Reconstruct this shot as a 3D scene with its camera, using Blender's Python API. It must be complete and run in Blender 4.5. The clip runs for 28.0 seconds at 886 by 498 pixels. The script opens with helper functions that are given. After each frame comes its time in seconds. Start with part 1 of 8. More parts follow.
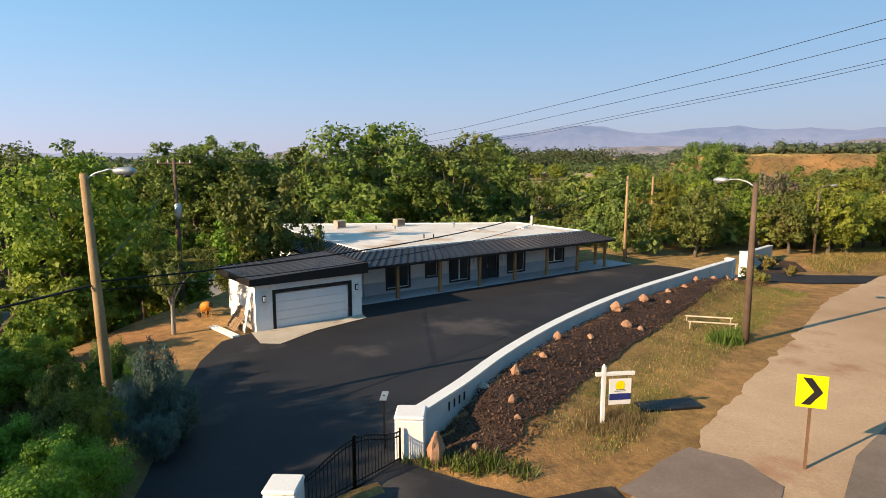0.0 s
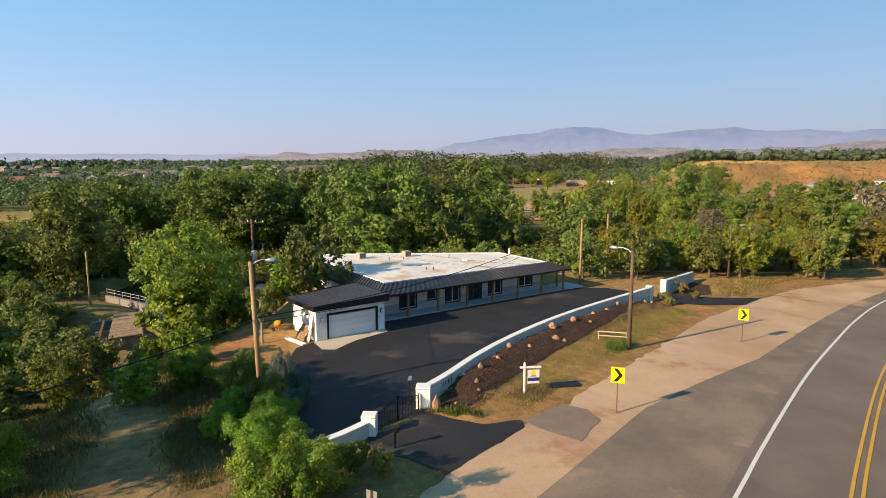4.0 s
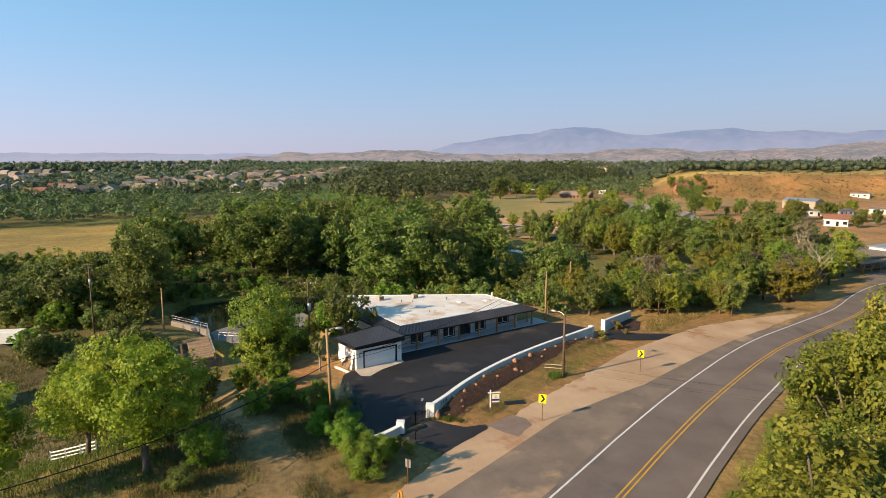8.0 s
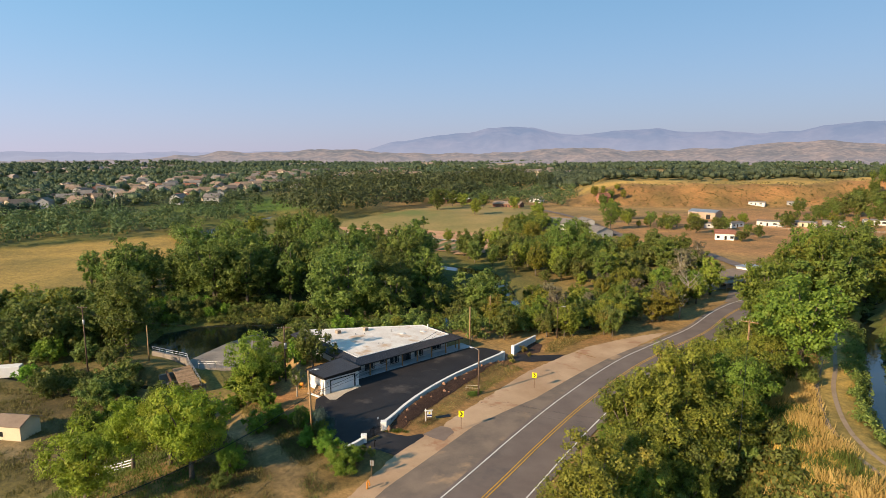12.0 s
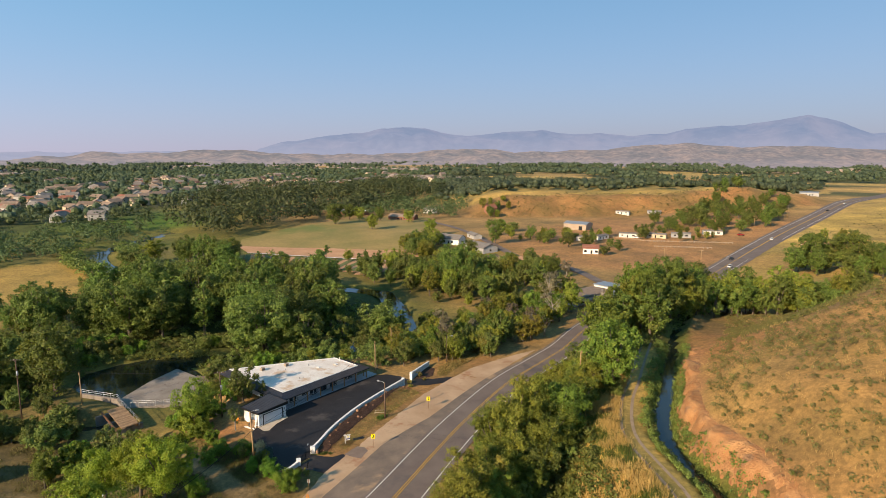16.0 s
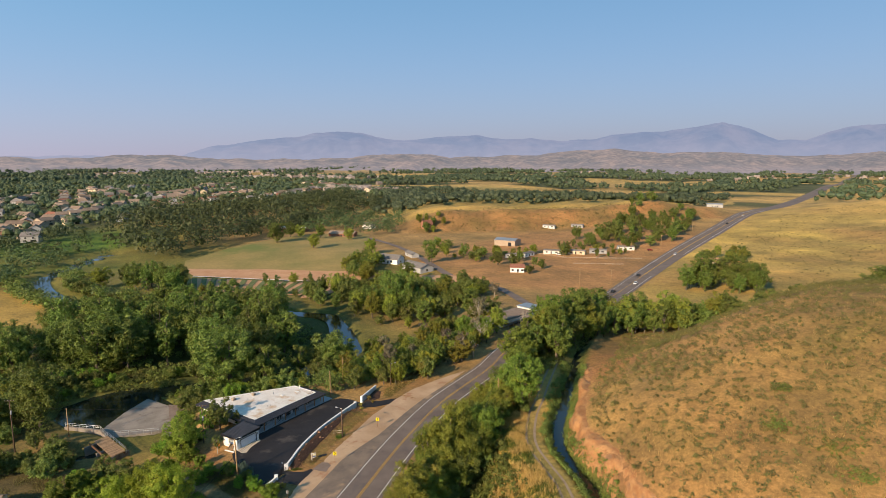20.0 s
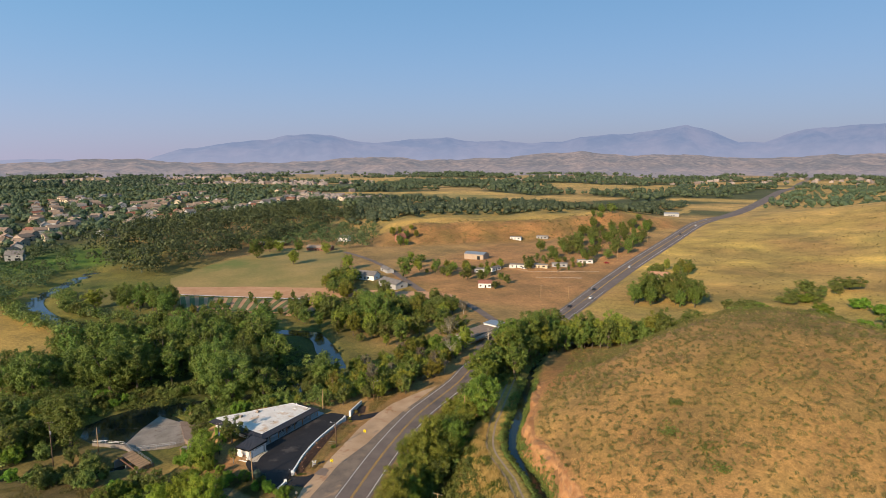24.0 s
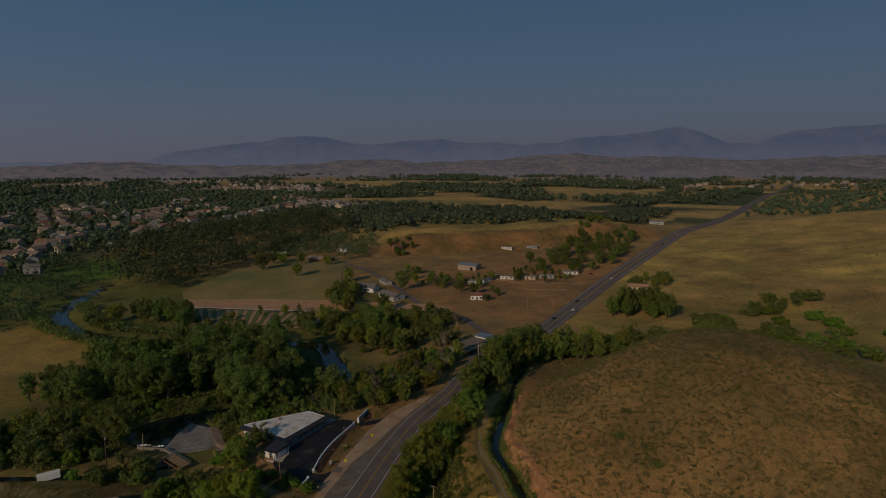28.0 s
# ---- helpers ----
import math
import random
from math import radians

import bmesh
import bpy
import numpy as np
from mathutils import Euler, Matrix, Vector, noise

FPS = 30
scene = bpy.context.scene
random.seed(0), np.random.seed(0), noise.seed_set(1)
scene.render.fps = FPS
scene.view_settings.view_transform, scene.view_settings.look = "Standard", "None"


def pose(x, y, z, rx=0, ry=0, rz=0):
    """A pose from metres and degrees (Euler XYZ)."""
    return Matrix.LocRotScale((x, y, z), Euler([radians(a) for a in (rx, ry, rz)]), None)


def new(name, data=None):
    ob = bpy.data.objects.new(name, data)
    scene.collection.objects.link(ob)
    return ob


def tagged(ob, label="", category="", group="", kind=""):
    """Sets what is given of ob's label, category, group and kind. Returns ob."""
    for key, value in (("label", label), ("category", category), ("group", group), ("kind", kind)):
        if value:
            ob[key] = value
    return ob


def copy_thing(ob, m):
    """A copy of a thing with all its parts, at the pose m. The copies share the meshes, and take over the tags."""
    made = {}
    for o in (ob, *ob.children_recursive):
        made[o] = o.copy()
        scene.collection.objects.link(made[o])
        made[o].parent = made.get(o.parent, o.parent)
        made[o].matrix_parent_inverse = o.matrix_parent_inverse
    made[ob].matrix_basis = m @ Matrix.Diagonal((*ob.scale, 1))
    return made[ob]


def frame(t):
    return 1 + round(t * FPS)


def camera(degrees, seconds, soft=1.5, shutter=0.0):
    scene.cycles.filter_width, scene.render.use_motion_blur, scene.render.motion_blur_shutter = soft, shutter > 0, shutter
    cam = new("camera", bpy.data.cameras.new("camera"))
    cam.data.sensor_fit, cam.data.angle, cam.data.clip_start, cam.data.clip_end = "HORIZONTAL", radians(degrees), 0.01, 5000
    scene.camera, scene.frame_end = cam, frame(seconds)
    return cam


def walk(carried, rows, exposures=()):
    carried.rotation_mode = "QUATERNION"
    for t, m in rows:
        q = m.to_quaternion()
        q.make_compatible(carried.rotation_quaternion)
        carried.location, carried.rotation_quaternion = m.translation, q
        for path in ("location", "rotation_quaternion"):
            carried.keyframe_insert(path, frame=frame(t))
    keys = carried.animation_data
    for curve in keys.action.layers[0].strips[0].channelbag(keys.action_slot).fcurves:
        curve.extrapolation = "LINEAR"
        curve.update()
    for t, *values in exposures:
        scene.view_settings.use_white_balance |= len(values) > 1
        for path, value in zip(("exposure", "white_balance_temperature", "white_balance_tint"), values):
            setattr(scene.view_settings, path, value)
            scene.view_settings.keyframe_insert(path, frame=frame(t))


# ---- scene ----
from mathutils.geometry import delaunay_2d_cdt

cam = camera(73.7, 28.0, 0.82)
METRES, EYE, TILT, LEAN, TURN = 205.0, 9.5, 1.7, -0.8, 54.7
ROWS = [
    (0.0, 0.0, 0.0, 0.0, -0.15, -9.97, 0.87),
    (0.5, 0.0001, -0.0063, 0.0017, -0.17, -9.97, 0.88),
    (1.0, 0.0001, -0.0142, 0.0037, -0.2, -9.94, 0.85),
    (1.5, 0.0002, -0.0234, 0.0061, -0.21, -9.91, 0.83),
    (2.0, 0.0002, -0.0335, 0.0093, -0.25, -9.9, 0.85),
    (2.5, 0.0003, -0.0444, 0.0138, -0.27, -9.93, 0.83),
    (3.0, 0.0005, -0.0559, 0.0191, -0.28, -9.94, 0.82),
    (3.5, 0.0005, -0.0679, 0.0244, -0.32, -9.94, 0.82),
    (5.5, 0.0013, -0.12, 0.0496, -0.33, -9.99, 0.83),
    (6.0, 0.0013, -0.1342, 0.0566, -0.35, -9.98, 0.81),
    (6.5, 0.0012, -0.1484, 0.0639, -0.36, -10.01, 0.78),
    (7.0, 0.0011, -0.1625, 0.0713, -0.36, -10.04, 0.75),
    (7.5, 0.0011, -0.177, 0.0794, -0.37, -10.07, 0.72),
    (8.0, 0.001, -0.1915, 0.0877, -0.37, -10.11, 0.7),
    (8.5, 0.0009, -0.2058, 0.0957, -0.39, -10.14, 0.7),
    (9.0, 0.0008, -0.2202, 0.1035, -0.59, -10.19, 0.69),
    (9.5, 0.0006, -0.2347, 0.1115, -1.1, -10.23, 0.69),
    (10.0, -0.0, -0.2491, 0.1196, -1.76, -10.26, 0.65),
    (10.5, -0.0007, -0.2635, 0.1282, -2.41, -10.31, 0.63),
    (11.0, -0.0015, -0.278, 0.137, -3.39, -10.36, 0.63),
    (11.5, -0.0028, -0.2924, 0.146, -4.74, -10.4, 0.54),
    (12.0, -0.0042, -0.3071, 0.1551, -6.3, -10.45, 0.53),
    (12.5, -0.0062, -0.3218, 0.1645, -7.98, -10.48, 0.48),
    (14.5, -0.0184, -0.3789, 0.2041, -13.79, -10.63, 0.29),
    (15.0, -0.0223, -0.3934, 0.2141, -15.13, -10.66, 0.25),
    (15.5, -0.0264, -0.4079, 0.2244, -15.77, -10.68, 0.22),
    (16.0, -0.0305, -0.4226, 0.2347, -16.48, -10.67, 0.19),
    (16.5, -0.0348, -0.4376, 0.2452, -17.36, -10.64, 0.18),
    (17.0, -0.0399, -0.4528, 0.2561, -18.5, -10.61, 0.12),
    (17.5, -0.0453, -0.4684, 0.267, -19.37, -10.58, 0.09),
    (18.0, -0.051, -0.4843, 0.2778, -20.08, -10.55, 0.05),
    (18.5, -0.0569, -0.5004, 0.2887, -20.83, -10.53, 0.05),
    (19.0, -0.0634, -0.5167, 0.2994, -21.53, -10.5, 0.02),
    (19.5, -0.0699, -0.533, 0.3101, -22.08, -10.48, -0.0),
    (20.0, -0.0766, -0.5495, 0.3205, -22.62, -10.46, -0.02),
    (20.5, -0.0836, -0.566, 0.331, -23.11, -10.45, -0.03),
    (21.0, -0.0908, -0.5825, 0.3419, -23.58, -10.45, -0.04),
    (21.5, -0.0982, -0.5995, 0.353, -24.04, -10.44, -0.03),
    (22.0, -0.1058, -0.6165, 0.3643, -24.46, -10.45, -0.02),
    (22.5, -0.1136, -0.6336, 0.3759, -24.82, -10.45, -0.03),
    (24.5, -0.1451, -0.7018, 0.423, -25.5, -10.45, 0.08),
    (25.0, -0.1532, -0.7191, 0.4344, -25.62, -10.44, 0.08),
    (25.5, -0.1612, -0.7363, 0.4457, -25.71, -10.45, 0.11),
    (26.0, -0.1693, -0.7537, 0.4571, -25.78, -10.46, 0.12),
    (26.5, -0.1773, -0.771, 0.4685, -25.85, -10.48, 0.13),
    (27.0, -0.1856, -0.7886, 0.4798, -25.91, -10.49, 0.15),
    (27.5, -0.1939, -0.8058, 0.4903, -25.93, -10.5, 0.17),
    (28.0, -0.2023, -0.8242, 0.5006, -25.91, -10.52, 0.18),
]
walk(cam, [(t, pose(0, 0, EYE, TILT, LEAN, TURN) @ pose(METRES * x, METRES * y, METRES * z, 90 + pitch, roll, yaw)) for t, x, y, z, yaw, pitch, roll in ROWS],
     [(0.0, 0.80, 7000, 24), (9.0, 0.72, 6950, 24), (18.0, 0.58, 6900, 25), (25.0, 0.47, 6560, 25), (26.4, 0.45, 6560, 25), (27.0, 0.03, 6560, 26), (27.5, -0.7, 6560, 26), (28.0, -1.72, 6560, 26)])

# ---- world and sun ----
SUN_TO = Vector((0.06, 0.92, -0.40))
world = bpy.data.worlds.new("sky")
scene.world = world
world.use_nodes = True
wn = world.node_tree.nodes
sky = wn.new("ShaderNodeTexSky")
sky.sky_type, sky.sun_disc = "NISHITA", False
sky.sun_elevation, sky.sun_rotation = radians(23.5), radians(183)
sky.altitude, sky.air_density, sky.dust_density, sky.ozone_density = 1500, 1.0, 1.1, 2.5
# thin smoke haze evens the clear sky out


def sky_mix(mode, fac, a, b):
    n = wn.new("ShaderNodeMix")
    n.data_type, n.blend_type = "RGBA", mode
    for value, slot in ((fac, 0), (a, 6), (b, 7)):
        if isinstance(value, (int, float)):
            n.inputs[slot].default_value = value
        elif isinstance(value, tuple):
            n.inputs[slot].default_value = (*value, 1)
        else:
            world.node_tree.links.new(value, n.inputs[slot])
    return n.outputs[2]


def sky_math(kind, a, b):
    n = wn.new("ShaderNodeMath")
    n.operation = kind
    for value, slot in ((a, 0), (b, 1)):
        if isinstance(value, (int, float)):
            n.inputs[slot].default_value = value
        else:
            world.node_tree.links.new(value, n.inputs[slot])
    return n.outputs[0]


split = wn.new("ShaderNodeSeparateXYZ")
world.node_tree.links.new(wn.new("ShaderNodeTexCoord").outputs["Generated"], split.inputs[0])
up = sky_math("MAXIMUM", split.outputs[2], 0.0)
thick = sky_math("POWER", sky_math("SUBTRACT", 1.0, up), 7.5)
# the smoke is brighter towards the sun, and thins upwards
sunward = sky_math("SUBTRACT", 1.0, sky_math("MULTIPLY", split.outputs[1], 0.34))
thin = sky_math("MULTIPLY", sunward, sky_math("SUBTRACT", 1.0, sky_math("MULTIPLY", up, 0.55)))
blue = sky_mix("ADD", 1.0, sky_mix("MULTIPLY", 1.0, sky.outputs[0], (0.32, 0.32, 0.32)), sky_mix("MULTIPLY", 1.0, (0.75, 3.0, 4.7), thin))
smoke = sky_mix("MULTIPLY", 1.0, (3.45, 3.7, 4.6), sunward)
world.node_tree.links.new(sky_mix("MIX", thick, blue, smoke), wn["Background"].inputs[0])
wn["Background"].inputs[1].default_value = 0.1
lamp = bpy.data.lights.new("sun", "SUN")
lamp.energy, lamp.angle, lamp.color = 5.0, radians(0.6), (1.0, 0.84, 0.53)
sun = new("sun", lamp)
sun.matrix_world = Matrix.Translation((0, -60, 140)) @ SUN_TO.to_track_quat("-Z", "Y").to_matrix().to_4x4()


# ---- materials ----
def shader(name, rough=0.8, metal=0.0):
    m = bpy.data.materials.new(name)
    m.use_nodes = True
    nt = m.node_tree
    b = nt.nodes["Principled BSDF"]
    b.inputs["Roughness"].default_value, b.inputs["Metallic"].default_value = rough, metal
    b.inputs["Specular IOR Level"].default_value = 0.3
    return m, nt, b


def node(nt, kind, **values):
    n = nt.nodes.new("ShaderNode" + kind)
    for k, v in values.items():
        n.inputs[k.replace("_", " ")].default_value = v
    return n


def mixed(nt, fac, a, b, mode="MIX"):
    n = nt.nodes.new("ShaderNodeMix")
    n.data_type, n.blend_type = "RGBA", mode
    for value, slot in ((fac, 0), (a, 6), (b, 7)):
        if isinstance(value, (int, float)):
            n.inputs[slot].default_value = value
        elif isinstance(value, tuple):
            n.inputs[slot].default_value = (*value, 1)
        else:
            nt.links.new(value, n.inputs[slot])
    return n.outputs[2]


def grain(nt, scale, detail=5.0, place=None, low=0.35, high=0.65):
    n = node(nt, "TexNoise", Scale=scale, Detail=detail, Roughness=0.6)
    if place:
        nt.links.new(place, n.inputs["Vector"])
    r = node(nt, "MapRange", From_Min=low, From_Max=high)
    nt.links.new(n.outputs[0], r.inputs["Value"])
    return r.outputs[0]


def surface(name, c1, c2, scale=1.0, fine=12.0, rough=0.8, metal=0.0, bump=0.15, depth=0.02, spots=None, spot_scale=0.4, each=0.0):
    """Two tones over a large and a fine grain, with optional stains and a change from piece to piece."""
    m, nt, b = shader(name, rough, metal)
    where = nt.nodes.new("ShaderNodeNewGeometry").outputs["Position"]
    col = mixed(nt, grain(nt, scale, 6, where), c1, c2)
    small = grain(nt, fine, 4, where, 0.25, 0.75)
    col = mixed(nt, 0.35, col, mixed(nt, small, (0.35, 0.35, 0.35), (1, 1, 1)), "MULTIPLY")
    if spots:
        col = mixed(nt, grain(nt, spot_scale, 5, where, 0.56, 0.66), col, spots)
    if each:
        info = nt.nodes.new("ShaderNodeObjectInfo")
        r = node(nt, "MapRange", To_Min=1 - each, To_Max=1 + each)
        nt.links.new(info.outputs["Random"], r.inputs["Value"])
        hsv = nt.nodes.new("ShaderNodeHueSaturation")
        nt.links.new(r.outputs[0], hsv.inputs["Value"])
        nt.links.new(col, hsv.inputs["Color"])
        col = hsv.outputs[0]
    nt.links.new(col, b.inputs["Base Color"])
    if bump:
        n = node(nt, "Bump", Strength=bump, Distance=depth)
        nt.links.new(small, n.inputs["Height"])
        nt.links.new(n.outputs[0], b.inputs["Normal"])
    return m


def leafy(name, dark, light, dry=None, passing=0.35):
    """Leaves: a tone for each leaf and each bough, and a shift from plant to plant."""
    m, nt, b = shader(name, 0.6)
    geo = nt.nodes.new("ShaderNodeNewGeometry")
    info = nt.nodes.new("ShaderNodeObjectInfo")
    own = node(nt, "MapRange", To_Min=0.1, To_Max=0.9)
    nt.links.new(geo.outputs["Random Per Island"], own.inputs["Value"])
    bough = mixed(nt, grain(nt, 0.55, 3, geo.outputs["Position"], 0.36, 0.64), tuple(0.78 * c for c in dark), tuple(0.8 * d + 0.2 * c for c, d in zip(dark, light)))
    col = mixed(nt, 0.5, mixed(nt, own.outputs[0], dark, light), bough)
    if dry:
        col = mixed(nt, grain(nt, 0.22, 3, geo.outputs["Position"], 0.58, 0.78), col, dry)
    hsv = nt.nodes.new("ShaderNodeHueSaturation")
    hue = node(nt, "MapRange", To_Min=0.475, To_Max=0.52)
    val = node(nt, "MapRange", To_Min=0.72, To_Max=1.25)
    nt.links.new(info.outputs["Random"], hue.inputs["Value"])
    nt.links.new(info.outputs["Random"], val.inputs["Value"])
    nt.links.new(hue.outputs[0], hsv.inputs["Hue"])
    nt.links.new(val.outputs[0], hsv.inputs["Value"])
    nt.links.new(col, hsv.inputs["Color"])
    nt.links.new(hsv.outputs[0], b.inputs["Base Color"])
    t = nt.nodes.new("ShaderNodeBsdfTranslucent")
    nt.links.new(hsv.outputs[0], t.inputs[0])
    mix = nt.nodes.new("ShaderNodeMixShader")
    mix.inputs[0].default_value = passing
    nt.links.new(b.outputs[0], mix.inputs[1])
    nt.links.new(t.outputs[0], mix.inputs[2])
    nt.links.new(mix.outputs[0], nt.nodes["Material Output"].inputs[0])
    return m


def ground_material():
    """Soil and grass: the zone's tone from the sheet, broken by grass clumps, soil and grit."""
    m, nt, b = shader("soil_and_grass", 0.95)
    where = nt.nodes.new("ShaderNodeNewGeometry").outputs["Position"]
    zone = nt.nodes.new("ShaderNodeAttribute")
    zone.attribute_name = "zone"
    col = zone.outputs["Color"]
    col = mixed(nt, 0.55, col, mixed(nt, grain(nt, 0.05, 6, where, 0.3, 0.7), (0.42, 0.45, 0.42), (1.42, 1.34, 1.12)), "MULTIPLY")
    col = mixed(nt, 0.6, col, mixed(nt, grain(nt, 0.016, 8, where, 0.42, 0.6), (0.78, 0.84, 0.76), (1.38, 1.3, 1.18)), "MULTIPLY")
    col = mixed(nt, 0.5, col, mixed(nt, grain(nt, 0.45, 7, where, 0.3, 0.7), (0.45, 0.5, 0.45), (1.4, 1.35, 1.2)), "MULTIPLY")
    col = mixed(nt, 0.55, col, mixed(nt, grain(nt, 1.5, 6, where, 0.4, 0.6), (0.62, 0.64, 0.58), (1.3, 1.26, 1.18)), "MULTIPLY")
    small = grain(nt, 7.5, 7, where, 0.25, 0.75)
    col = mixed(nt, 0.5, col, mixed(nt, small, (0.4, 0.4, 0.4), (1.45, 1.4, 1.35)), "MULTIPLY")
    col = mixed(nt, 0.55, col, mixed(nt, grain(nt, 28, 5, where, 0.3, 0.7), (0.45, 0.43, 0.4), (1.5, 1.45, 1.4)), "MULTIPLY")
    nt.links.new(col, b.inputs["Base Color"])
    n = node(nt, "Bump", Strength=0.45, Distance=0.04)
    nt.links.new(small, n.inputs["Height"])
    nt.links.new(n.outputs[0], b.inputs["Normal"])
    return m


def water_material():
    m, nt, b = shader("river_water", 0.06)
    b.inputs["Base Color"].default_value = (0.012, 0.018, 0.016, 1)
    b.inputs["Specular IOR Level"].default_value = 0.5
    where = nt.nodes.new("ShaderNodeNewGeometry").outputs["Position"]
    n = node(nt, "Bump", Strength=0.12, Distance=0.05)
    nt.links.new(grain(nt, 1.6, 3, where, 0.2, 0.8), n.inputs["Height"])
    nt.links.new(n.outputs[0], b.inputs["Normal"])
    return m


def glass_material():
    m, nt, b = shader("window_glass", 0.04)
    b.inputs["Base Color"].default_value = (0.02, 0.024, 0.028, 1)
    b.inputs["Specular IOR Level"].default_value = 0.7
    return m


